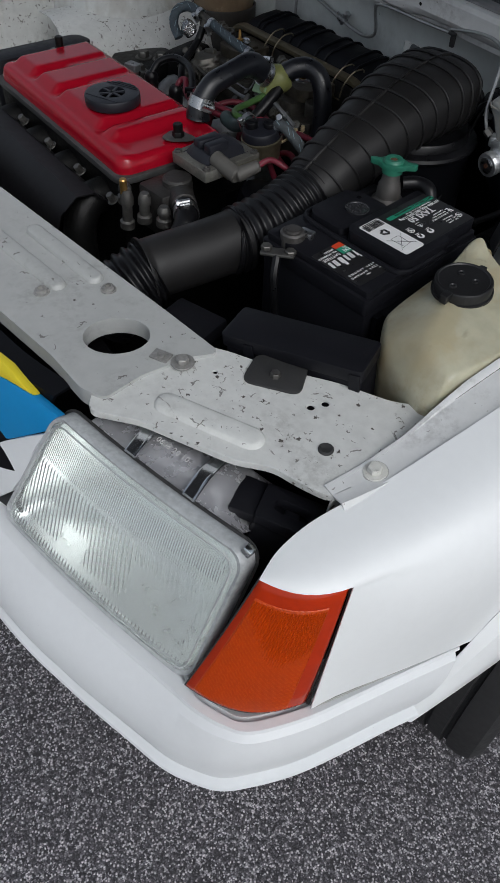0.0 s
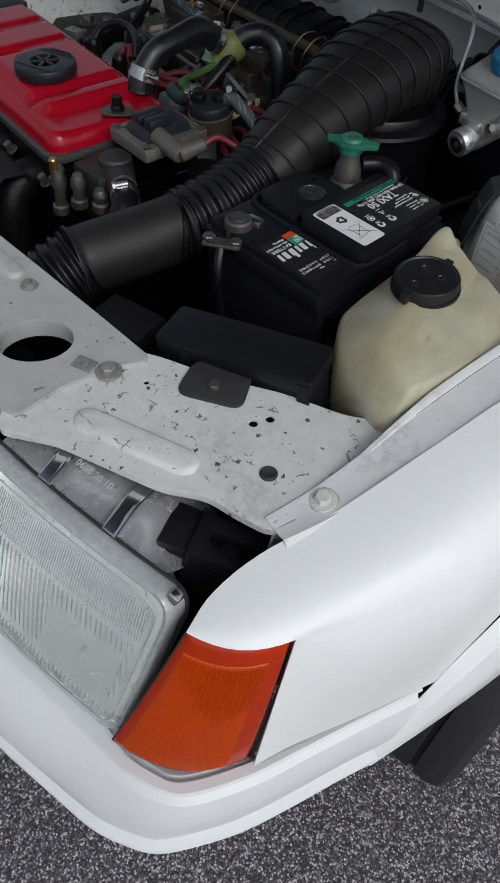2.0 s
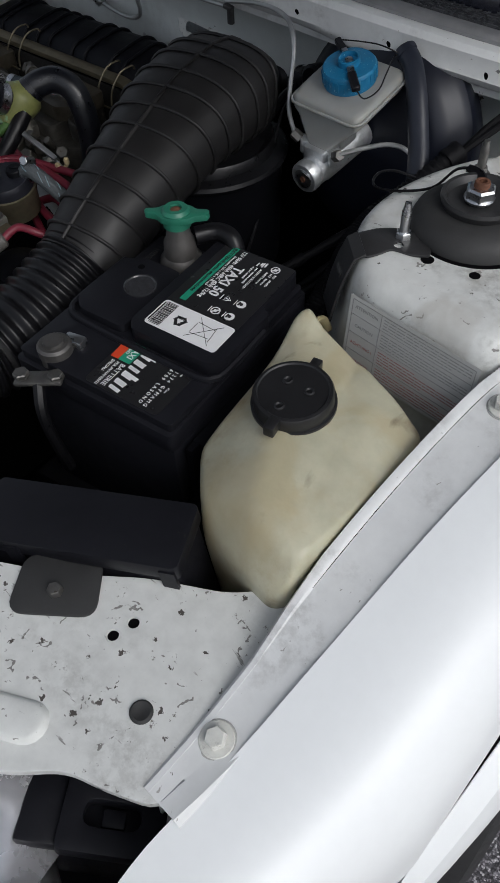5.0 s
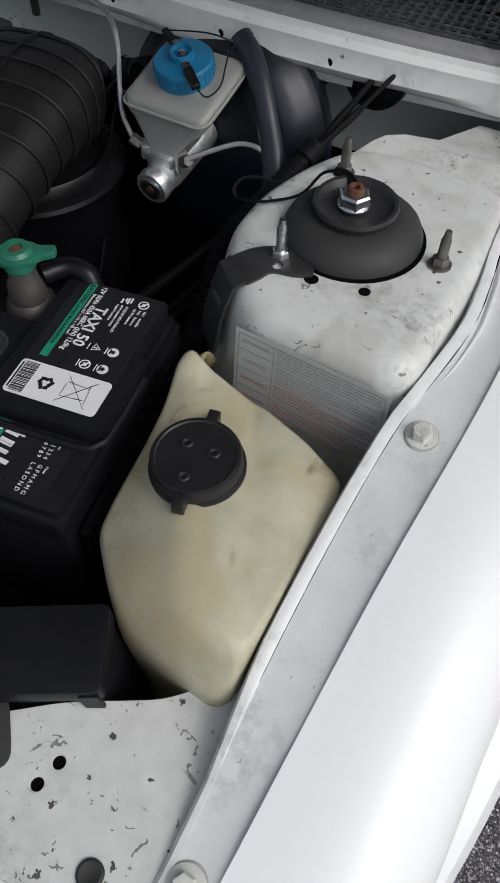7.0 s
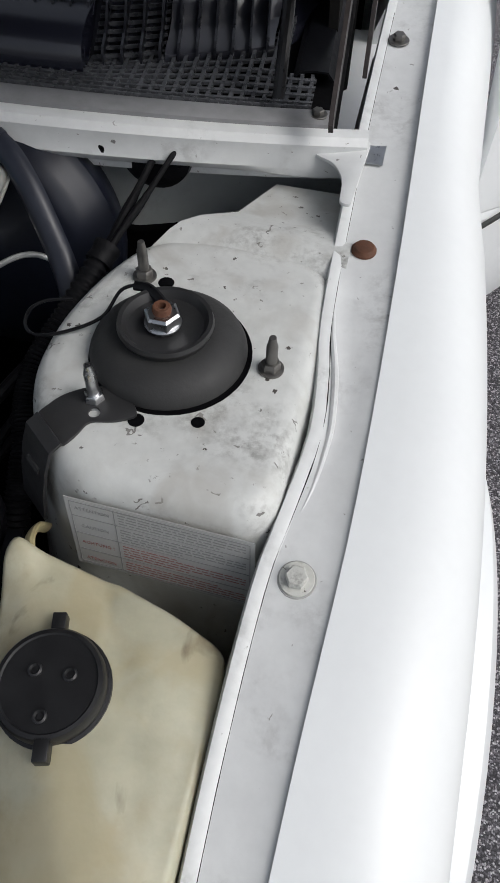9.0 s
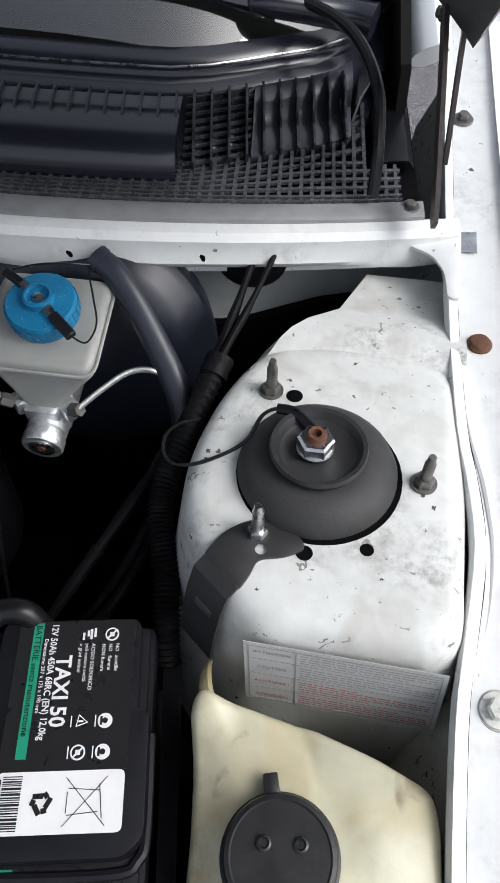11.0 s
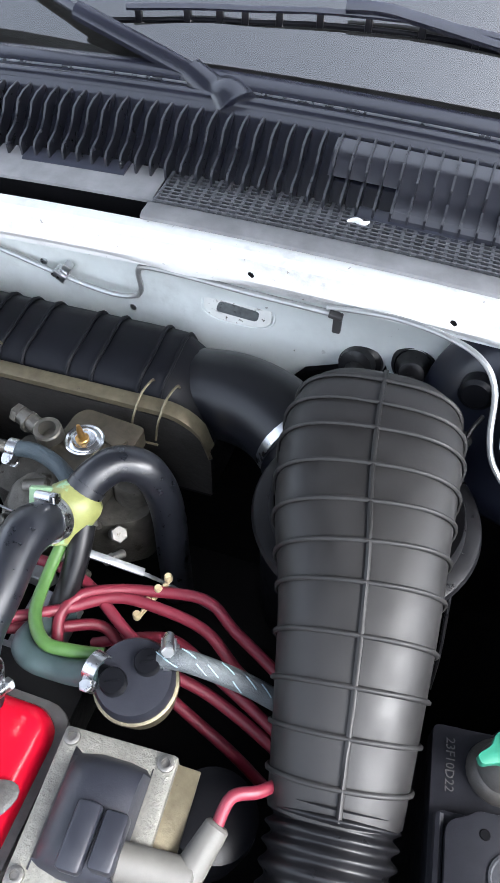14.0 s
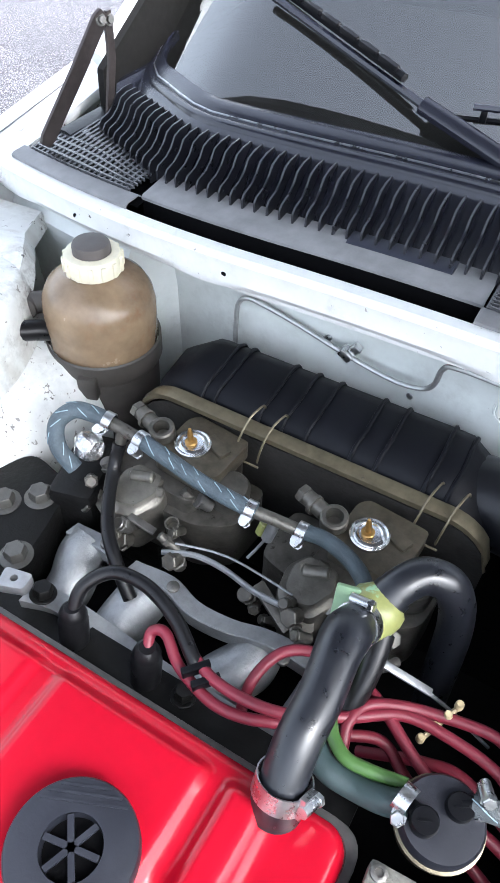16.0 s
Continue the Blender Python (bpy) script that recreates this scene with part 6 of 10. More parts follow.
# ---- battery side of the bay ----
def build_battery():
    c = Vector((0.3275, 0.221, 0))
    F = pose(c.x, c.y, 0, 0, 0, 10.3)
    bat = thing("battery", (c.x, c.y, 0.575), "black car battery with green, white and orange labels", "battery")
    bm = bmesh.new()
    box(bm, (0, 0, 0), (0.173, 0.207, 0.165), m=F @ pose(0, 0, 0.658))
    bmesh.ops.bevel(bm, geom=list(bm.edges), offset=0.004, segments=2, affect="EDGES", profile=0.5)
    part("case", bm, "box_plastic", bat)
    # lid: skirt, main level, raised plateau with a step round it
    bm = bmesh.new()
    plate(bm, round_poly([(-0.0875, -0.106), (0.0875, -0.106), (0.0875, 0.106), (-0.0875, 0.106)], 0.006), 0.02, F @ pose(0, 0, 0.7470), bevel=0.002)
    plate(bm, round_poly([(-0.0845, -0.101), (0.0845, -0.101), (0.0845, 0.103), (-0.015, 0.103), (-0.015, 0.048), (-0.0845, 0.048)], 0.005), 0.012, F @ pose(0, 0, 0.7555), bevel=0.0018)
    lid = part("lid", bm, "box_plastic", bat, "black plastic battery lid", smooth=30)
    bm = bmesh.new()
    plate(bm, round_poly([(-0.012, 0.103), (-0.012, -0.030), (-0.004, -0.040), (0.077, -0.040), (0.088, -0.030), (0.088, 0.040), (0.080, 0.042), (0.080, 0.103)], 0.008), 0.018, F @ pose(0, 0, 0.7705), bevel=0.0016)
    part("plateau", bm, "box_plastic", lid, smooth=30)
    bm = bmesh.new()
    plate(bm, round_poly([(-0.080, 0.040), (-0.080, -0.026), (-0.068, -0.038), (-0.0165, -0.038), (-0.0165, 0.050), (-0.060, 0.050), (-0.066, 0.046)], 0.008), 0.014, F @ pose(0, 0, 0.7640), bevel=0.0016)
    part("vent_block", bm, "box_plastic", lid, smooth=30)
    bm = bmesh.new()
    tube(bm, [F @ Vector((x, y, 0.7568)) for x, y in ((-0.083, 0.045), (-0.083, -0.020), (-0.078, -0.038), (-0.062, -0.044), (0.0, -0.0465), (0.070, -0.0465), (0.084, -0.040), (0.088, -0.026), (0.088, 0.03))], 0.0035, 8, 5)
    part("moulded_lip", bm, "box_plastic", lid)
    for x, y in ((-0.060, 0.041), (-0.016, 0.041)):
        bm = bmesh.new()
        lathe(bm, [(0.0035, 0), (0.003, 0.0006)], F @ Vector((x + 0.004, y - 0.004, 0.7641)), n=12)
        part("recess", bm, "black_void", lid)
    bm = bmesh.new()
    lathe(bm, [(0.016, 0), (0.016, 0.0012), (0.0145, 0.0016), (0.0135, 0.0006), (0.006, 0.0008)], F @ Vector((-0.0386, 0.0141, 0.7640)), n=32)
    part("sight_glass", bm, "eye_grey", lid, "round grey sight glass")
    # labels: text runs towards the front of the car, its top to the left side
    T = F @ Matrix.Translation((0, 0, 0.7708)) @ pose(0, 0, 0, 0, 0, -90)

    def at(lx, ly, h=0.0):
        return T @ Matrix.Translation((-ly, lx, h))

    def sheet(lx0, lx1, ly0, ly1, mat, name, h=0.0, z=0.0):
        bm = bmesh.new()
        flat_bar(bm, F @ Matrix.Translation((0, 0, 0.7706 + z + h)), lx0, ly0, lx1, ly1, 0.0004)
        return part(name, bm, mat, bat)
    sheet(-0.001, 0.0765, 0.007, 0.102, "label_black", "black_label")
    bm = bmesh.new()
    plate(bm, round_poly([(-0.0005, -0.0272), (0.0755, -0.0272), (0.0755, 0.0068), (-0.0005, 0.0068)], 0.004), 0.0005, F @ pose(0, 0, 0.7711))
    white = part("white_label", bm, "label_white", bat, "white battery label")
    sheet(0.0085, 0.0150, 0.014, 0.101, "label_green", "green_stripe", 0.0004)
    writing("BATTERIE senza manutenzione", 0.0058, at(0.0100, 0.0995, 0.0008), "label_black", bat, "lettering", squeeze=0.98)
    writing("Dimensione 207 x 175 x 190 mm", 0.0036, at(0.0165, 0.090, 0.0004), "label_white", bat)
    writing("12V 50Ah 450A 68RC (EN) 12,0kg", 0.0062, at(0.0205, 0.1005, 0.0004), "label_white", bat, bold=0.00008, squeeze=0.86)
    writing("TAXI 50", 0.0140, at(0.0262, 0.078, 0.0004), "label_white", bat, bold=0.0003, squeeze=0.93)
    writing("ACIDO SOLFORICO", 0.0035, at(0.0480, 0.086, 0.0004), "label_white", bat)
    writing("può causare cecità", 0.0034, at(0.0440, 0.086, 0.0004), "label_white", bat)
    writing("o gravi ustioni", 0.0034, at(0.0400, 0.086, 0.0004), "label_white", bat)
    for k, w in enumerate(("NO   scintille", "NO   fiamme", "NON fumare")):
        writing(w, 0.0034, at(0.0640 - 0.0045 * k, 0.0855, 0.0004), "label_white", bat)
    up = Matrix.Translation((0, 0, 0.7711))
    for x, y, kind in ((0.0610, 0.092, 0), (0.0610, 0.0355, 1), (0.0460, 0.0355, 2), (0.0610, 0.0170, 1), (0.0460, 0.0170, 0)):
        o = F @ Vector((x, y, 0.7711))
        bm = bmesh.new()
        if kind == 1:
            lathe(bm, [(0.0046, 0), (0.0046, 0.0003)], o, (0, 0, 1), 24)
            sign = part("warning_symbol", bm, "label_white", bat, "round white warning symbol", smooth=0)
            bm = bmesh.new()
            lathe(bm, [(0.0018, 0), (0.0018, 0.0002)], o + Vector((0, 0, 0.0003)), (0, 0, 1), 12)
            flat_bar(bm, F @ Matrix.Translation((0, 0, 0.7714)), x - 0.003, y - 0.0026, x - 0.0016, y + 0.0026, 0.0002)
            part("figure", bm, "label_black", sign)
        else:
            lathe(bm, [(0.0046, 0), (0.0046, 0.0003), (0.0036, 0.0003)], o, (0, 0, 1), 3 if kind == 2 else 24, caps=False)
            sign = part("warning_symbol", bm, "label_white", bat, "white triangle symbol" if kind == 2 else "white ban symbol", smooth=0)
            bm = bmesh.new()
            box(bm, (0, 0, 0), (1, 1, 1), m=F @ pose(x, y, 0.7712, 0, 0, 0) @ Matrix.Diagonal((0.003, 0.001 if kind == 2 else 0.003, 0.0005, 1)))
            if kind == 0:
                box(bm, (0, 0, 0), (1, 1, 1), m=F @ pose(x, y, 0.7712, 0, 0, 45) @ Matrix.Diagonal((0.0078, 0.0010, 0.0006, 1)))
            part("figure", bm, "label_white", sign)
        if x < 0.068 and y < 0.05:
            bm = bmesh.new()
            flat_bar(bm, F @ up, x - 0.0064, y - 0.0035, x - 0.0057, y + 0.0035)
            part("caption_bar", bm, "label_white", bat)
    for x0, y0, x1, y1 in ((0.0465, 0.089, 0.048, 0.096), (0.0445, 0.091, 0.046, 0.095), (0.049, 0.0905, 0.0505, 0.0965), (0.0415, 0.0885, 0.043, 0.0935)):
        bm = bmesh.new()
        flat_bar(bm, F @ up, x0, y0, x1, y1)
        part("caption_bar", bm, "label_white", bat)
    bm = bmesh.new()
    random.seed(4)
    y = 0.0045
    while y > -0.025:
        w = random.choice((0.0005, 0.0008, 0.0013))
        flat_bar(bm, F @ Matrix.Translation((0, 0, 0.7712)), 0.0035, y - w, 0.0150, y, 0.0003)
        y -= w + random.choice((0.0005, 0.0008))
    flat_bar(bm, F @ Matrix.Translation((0, 0, 0.7712)), 0.0012, -0.023, 0.0025, 0.003, 0.0003)
    tagged(part("barcode", bm, "label_black", white), kind="stuff")
    bm = bmesh.new()
    o = Vector((0.0275, -0.0105))
    for k in range(3):
        a = 2 * math.pi * k / 3
        q = o + Vector((math.cos(a), math.sin(a))) * 0.0042
        box(bm, (0, 0, 0), (1, 1, 1), m=F @ pose(q.x, q.y, 0.7713, 0, 0, math.degrees(a) + 62) @ Matrix.Diagonal((0.0062, 0.0030, 0.0003, 1)))
        q = o + Vector((math.cos(a + 1.0), math.sin(a + 1.0))) * 0.0048
        box(bm, (0, 0, 0), (1, 1, 1), m=F @ pose(q.x, q.y, 0.7713, 0, 0, math.degrees(a) + 130) @ Matrix.Diagonal((0.0034, 0.0030, 0.0003, 1)))
    part("arrows_mark", bm, "label_black", white)
    bm = bmesh.new()
    for x0, y0, x1, y1 in ((0.041, 0.003, 0.0655, -0.0235), (0.041, -0.0235, 0.0655, 0.003), (0.043, -0.003, 0.061, -0.0045), (0.043, -0.0175, 0.061, -0.016), (0.061, -0.001, 0.0635, -0.0195), (0.0425, -0.005, 0.0425, -0.0165)):
        a, b = F @ Vector((x0, y0, 0.7713)), F @ Vector((x1, y1, 0.7713))
        tube(bm, [a, b], 0.00025, 5, 0)
    part("crossed_bin_mark", bm, "label_black", white)
    # front label, one level lower
    z = 0.7557
    bm = bmesh.new()
    plate(bm, round_poly([(-0.010, -0.0985), (0.0685, -0.0985), (0.0685, -0.0415), (-0.010, -0.0415)], 0.005), 0.0004, F @ pose(0, 0, z + 0.0003))
    front = part("front_label", bm, "label_black", bat)
    m = F @ Matrix.Translation((0, 0, z + 0.0004))
    bm = bmesh.new()
    plate(bm, [(0.0, -0.0420), (-0.0065, -0.0425), (-0.0095, -0.0480), (-0.0085, -0.0650), (0.0, -0.0650)], 0.0003, m @ pose(0, 0, 0.0004))
    part("orange_panel", bm, "label_orange", front)
    bm = bmesh.new()
    flat_bar(bm, m, 0.0, -0.065, 0.0125, -0.0420, 0.0004)
    part("green_panel", bm, "label_green", front)
    tw = F @ Matrix.Translation((0, 0, z + 0.0009)) @ pose(0, 0, 0, 0, 0, -90)
    writing("TAXI", 0.0085, tw @ Matrix.Translation((0.0435, 0.0050, 0)), "label_white", front, bold=0.0001, squeeze=0.9)
    writing("SERIES", 0.0042, tw @ Matrix.Translation((0.0450, 0.0008, 0)), "label_white", front)
    for k, w in enumerate(("BATTERIE", "PER AVVIAMENTI", "SPECIALI")):
        writing(w, (0.0066, 0.0040, 0.0040)[k], tw @ Matrix.Translation((0.0675, 0.0062 - 0.0052 * k, -0.0003)), "label_white", front)
    x = 0.0435
    for w, h in ((0.0105, 0.0165), (0.0085, 0.0118), (0.0058, 0.0118), (0.0090, 0.0165), (0.0085, 0.0118), (0.0058, 0.0118)):
        bm = bmesh.new()
        box(bm, (0, 0, 0), (1, 1, 1), m=tw @ pose(x + w / 2, 0.0140 + h / 2, -0.0002, 0, 0, -8) @ Matrix.Diagonal((w * 0.42, h, 0.0004, 1)))
        part("mark_bar", bm, "label_white", front)
        bm = bmesh.new()
        box(bm, (0, 0, 0), (1, 1, 1), m=tw @ pose(x + w * 0.78, 0.0140 + 0.0059, -0.0002, 0, 0, -8) @ Matrix.Diagonal((w * 0.26, 0.0112, 0.0004, 1)))
        part("mark_bar", bm, "label_white", front)
        x += w * 1.03 + 0.0006
    writing("0 1 2 3 4", 0.0048, tw @ Matrix.Translation((0.0465, 0.0520, -0.0003)), "label_white", front)
    writing("5 6 7 8 9", 0.0048, tw @ Matrix.Translation((0.0465, 0.0462, -0.0003)), "label_white", front)
    writing("Anno", 0.0030, tw @ Matrix.Translation((0.0465, 0.0578, -0.0003)), "label_white", front)
    writing("G F M A M G", 0.0048, tw @ Matrix.Translation((0.0690, 0.0520, -0.0003)), "label_white", front)
    writing("L A S O N D", 0.0048, tw @ Matrix.Translation((0.0690, 0.0462, -0.0003)), "label_white", front)
    writing("Mese", 0.0030, tw @ Matrix.Translation((0.0690, 0.0578, -0.0003)), "label_white", front)
    writing("23F10D22", 0.0085, F @ Matrix.Translation((-0.078, 0.098, 0.7474)) @ pose(0, 0, 0, 0, 0, -90), "rubber", bat, "stamped_code")
    # quick-release terminal on the rear post
    t = F @ Vector((-0.0432, 0.0815, 0))
    bm = bmesh.new()
    lathe(bm, [(0.022, 0.745), (0.021, 0.752), (0.0165, 0.757), (0.0155, 0.772), (0.013, 0.776), (0.0105, 0.790)], (t.x, t.y, 0), n=28)
    term = thing("battery_terminal", (t.x, t.y, 0.75), "green two-winged quick-release battery terminal", "terminal")
    part("post", bm, "terminal_grey", term, "grey metal terminal post")
    bm = bmesh.new()
    a, b = Vector((0.249, 0.277, 0.803)), Vector((0.297, 0.315, 0.801))
    d = (b - a).normalized()
    k0 = Vector((t.x, t.y, 0.797))
    s = Vector((-d.y, d.x, 0))
    out = []
    for u, w in ((-0.030, 0.003), (-0.030, -0.003), (-0.018, -0.0045), (-0.013, -0.011), (0.0, -0.014), (0.013, -0.011), (0.018, -0.0065), (0.030, -0.005), (0.032, 0.001), (0.030, 0.004), (0.018, 0.0055), (0.013, 0.011), (0.0, 0.014), (-0.013, 0.011), (-0.018, 0.0055)):
        out.append((d * u + s * w))
    plate(bm, round_poly([(q.x, q.y) for q in out], 0.004, 3), 0.0065, pose(k0.x, k0.y, 0.8035), bevel=0.0018)
    for vtx in bm.verts:
        u = (vtx.co - k0).dot(d)
        vtx.co.z += 0.06 * max(0, abs(u) - 0.014)
    lathe(bm, [(0.0135, 0.790), (0.0135, 0.805), (0.011, 0.808), (0.0062, 0.808), (0.0055, 0.803)], (t.x, t.y, 0), n=24)
    part("wing_knob", bm, "green_clamp", term, "green plastic wing knob")
    bm = bmesh.new()
    lathe(bm, [(0.0052, 0.800), (0.0052, 0.806), (0.003, 0.807)], (t.x, t.y, 0), n=12)
    part("screw", bm, "rust", term)
    bm = bmesh.new()
    tube(bm, [(t.x + 0.010, t.y + 0.012, 0.775), (t.x + 0.022, t.y + 0.030, 0.776), (t.x + 0.040, t.y + 0.034, 0.772), (t.x + 0.052, t.y + 0.028, 0.75)], 0.009, 12, 6)
    part("cable_end", bm, "hose", term)
    # clamp on the front post with its hanging cable
    q = F @ Vector((-0.054, -0.086, 0))
    cl = thing("battery_clamp", (q.x, q.y, 0.75), "tarnished metal battery clamp with two bolts and a cable", "clamp")
    bm = bmesh.new()
    lathe(bm, [(0.0155, 0.747), (0.0155, 0.763), (0.013, 0.765), (0.0095, 0.765), (0.009, 0.768), (0.004, 0.7685)], (q.x, q.y, 0), n=24)
    part("ring", bm, "lead", cl)
    bm = bmesh.new()
    box(bm, (q.x + 0.006, q.y + 0.017, 0.757), (0.020, 0.012, 0.012), (0, 0, 20), 0.002)
    part("lug", bm, "steel", cl)
    bm = bmesh.new()
    box(bm, (q.x + 0.010, q.y - 0.027, 0.748), (0.044, 0.016, 0.005), (0, -6, 38), 0.002)
    part("bridge", bm, "dirty_steel", cl)
    for sgn in (-1, 1):
        bolt(cl, (q.x + 0.010 + sgn * 0.012, q.y - 0.027 + sgn * 0.0095, 0.7505), r=0.0072, h=0.005, washer=0.0)
    bm = bmesh.new()
    tube(bm, [(q.x + 0.012, q.y - 0.030, 0.746), (q.x + 0.022, q.y - 0.040, 0.725), (q.x + 0.026, q.y - 0.040, 0.69), (q.x + 0.015, q.y - 0.03, 0.63)], 0.0055, 8, 6)
    part("cable", bm, "hose", cl)
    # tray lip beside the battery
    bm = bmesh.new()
    # tray and block under it coloured near-black for the shade below the battery
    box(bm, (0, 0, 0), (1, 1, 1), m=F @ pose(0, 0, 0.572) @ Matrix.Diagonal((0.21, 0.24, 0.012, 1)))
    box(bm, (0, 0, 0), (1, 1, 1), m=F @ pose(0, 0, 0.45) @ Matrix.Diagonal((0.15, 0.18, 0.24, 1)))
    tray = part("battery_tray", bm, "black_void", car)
    bm = bmesh.new()
    box(bm, (0, 0, 0), (1, 1, 1), m=F @ pose(0.098, 0.0, 0.72) @ Matrix.Diagonal((0.012, 0.17, 0.012, 1)))
    box(bm, (0, 0, 0), (1, 1, 1), m=F @ pose(0.095, -0.07, 0.65) @ Matrix.Diagonal((0.006, 0.05, 0.15, 1)))
    part("hold_down", bm, "black_plastic", tray)


M["eye_grey"] = material("sight_glass", (0.028, 0.029, 0.032), 0.12, vary=0.5, scale=90, bump=0.0)
M["terminal_grey"] = material("terminal_metal", (0.095, 0.09, 0.085), 0.5, 0.5, vary=0.3, bump=0.2)
M["lead"] = material("tarnished_lead", (0.12, 0.115, 0.11), 0.5, 0.7, vary=0.3, bump=0.3)
build_battery()


def build_washer_bottle():
    tank = thing("washer_bottle", (0.52, 0.18, 0.5), "aged cream plastic washer bottle, stained along its edges", "washer bottle")
    # outline at the shoulder: a pointed rear corner, a chamfered left side and a blunt front
    out = [(0.437, 0.293), (0.452, 0.289), (0.508, 0.282), (0.552, 0.270), (0.586, 0.257), (0.5905, 0.238), (0.5905, 0.18), (0.5905, 0.125), (0.590, 0.098), (0.581, 0.089),
           (0.560, 0.091), (0.530, 0.095), (0.502, 0.100), (0.476, 0.122), (0.450, 0.147), (0.447, 0.17), (0.445, 0.21), (0.440, 0.25), (0.433, 0.280)]
    out = round_poly(out, 0.008, 3)
    c = Vector((0.520, 0.19))
    rings = []
    bm = bmesh.new()
    ridge, left = Vector((0.446, 0.288)), Vector((-0.848, -0.5295))

    def top(x, y):
        z = 0.7745 - 0.06 * max(0, x - 0.48) + 0.012 * math.exp(-((x - 0.44) ** 2 + (y - 0.29) ** 2) / 0.0004)
        s = (Vector((x, y)) - ridge).dot(left) - 0.010
        z -= 0.30 * (s + math.sqrt(s * s + 0.00004)) * max(0.0, min(1.0, (0.285 - y) / 0.05))
        f = 0.112 - y
        z -= 0.8 * (f + math.sqrt(f * f + 0.000012))
        # shallow hollows and a fold across the shoulder
        z += 0.0022 * math.sin(46 * x + 21 * y) * math.cos(33 * y - 9 * x) - 0.003 * math.exp(-((x + 0.55 * y - 0.655) / 0.007) ** 2) * max(0.0, min(1.0, (y - 0.16) / 0.04))
        return z
    for f, dz in ((0.80, -0.30), (0.90, -0.15), (0.985, -0.05), (1.0, -0.030), (1.004, -0.016), (0.998, -0.007), (0.985, -0.002), (0.965, 0.0), (0.94, 0.001), (0.91, 0.0015), (0.87, 0.002), (0.82, 0.003), (0.76, 0.004), (0.70, 0.005), (0.62, 0.006), (0.52, 0.007), (0.42, 0.008), (0.32, 0.009), (0.2, 0.009)):
        ring = []
        for x, y in out:
            p = c + (Vector((x, y)) - c) * f
            ring.append(bm.verts.new((p.x, p.y, top(p.x, p.y) + dz)))
        rings.append(ring)
    ring_faces(bm, rings, True, True, True)
    part("bottle", bm, "tank_cream", tank, smooth=55)
    bm = bmesh.new()
    tube(bm, [(0.446, 0.284, 0.756), (0.441, 0.293, 0.762), (0.438, 0.302, 0.763), (0.436, 0.314, 0.755), (0.435, 0.325, 0.735)], 0.008, 10, 6, radius=lambda t: 0.0075 - 0.0032 * t, flat=0.5)
    part("filler_lip", bm, "tank_edge", tank, "brown-stained folded lip")
    cap = Vector((0.498, 0.2065, 0.779))
    bm = bmesh.new()
    lathe(bm, [(0.0335, 0), (0.0335, 0.003), (0.0315, 0.0035), (0.0315, 0.013), (0.0303, 0.0150), (0.028, 0.0155), (0.027, 0.0143), (0.01, 0.0146)], cap, (-0.02, -0.06, 1), 48)
    for s in (1, -1):
        d = Vector((-0.26, 0.965, 0)) * s
        box(bm, tuple(cap + d * 0.0365 + Vector((0, 0, 0.008 - 0.002 * s))), (0.0085, 0.012, 0.010), (0, 0, 15), 0.001)
    cp = part("cap", bm, "cap_black", tank, "black screw cap with two lugs")
    for x, y in ((-0.010, 0.004), (0.010, 0.006), (0.002, -0.019)):
        bm = bmesh.new()
        lathe(bm, [(0.0042, 0), (0.0042, 0.0012), (0.003, 0.0018), (0.002, 0.0004)], cap + Vector((x, y, 0.0146 - 0.06 * y * -1)), (-0.02, -0.06, 1), 14)
        part("pip", bm, "cap_black", cp)


M["dirty_cast"] = material("dirty_casting", (0.045, 0.043, 0.041), 0.5, 0.5, vary=0.4, bump=0.4, bump_scale=150)
M["cap_black"] = material("black_cap", (0.012, 0.012, 0.013), 0.4, vary=0.25, bump=0.1, spots=(0.10, 0.095, 0.085), spot_size=140, spot_amount=0.0)
M["tank_edge"] = material("stained_plastic", (0.36, 0.31, 0.17), 0.45, vary=0.25, bump=0.1)
build_washer_bottle()


def build_relay_box():
    """Long black cover in front of the battery."""
    rb = thing("relay_box", (0.42, 0.05, 0.55), "long black plastic box with a rounded lid", "plastic box")
    m = pose(0.436, 0.039, 0.738, 0, 0, 30) @ pose(0, 0, 0, 0, -5.5, 0)
    bm = bmesh.new()
    plate(bm, round_poly([(-0.0845, -0.0285), (0.0845, -0.0285), (0.0845, 0.0285), (-0.0845, 0.0285)], 0.006, 3), 0.016, m, bevel=0.0035)
    part("lid", bm, "box_plastic", rb, smooth=40)
    bm = bmesh.new()
    plate(bm, round_poly([(-0.082, -0.0255), (0.082, -0.0255), (0.082, 0.0265), (-0.082, 0.0265)], 0.006, 3), 0.15, m @ pose(0, 0, -0.0155), bevel=0.002)
    part("body", bm, "box_plastic", rb, smooth=40)
    for u in (-0.05, 0.076):
        bm = bmesh.new()
        box(bm, (0, 0, 0), (1, 1, 1), m=m @ pose(u, -0.0285, -0.016) @ Matrix.Diagonal((0.012, 0.003, 0.022, 1)))
        part("catch", bm, "box_plastic", rb)


build_relay_box()


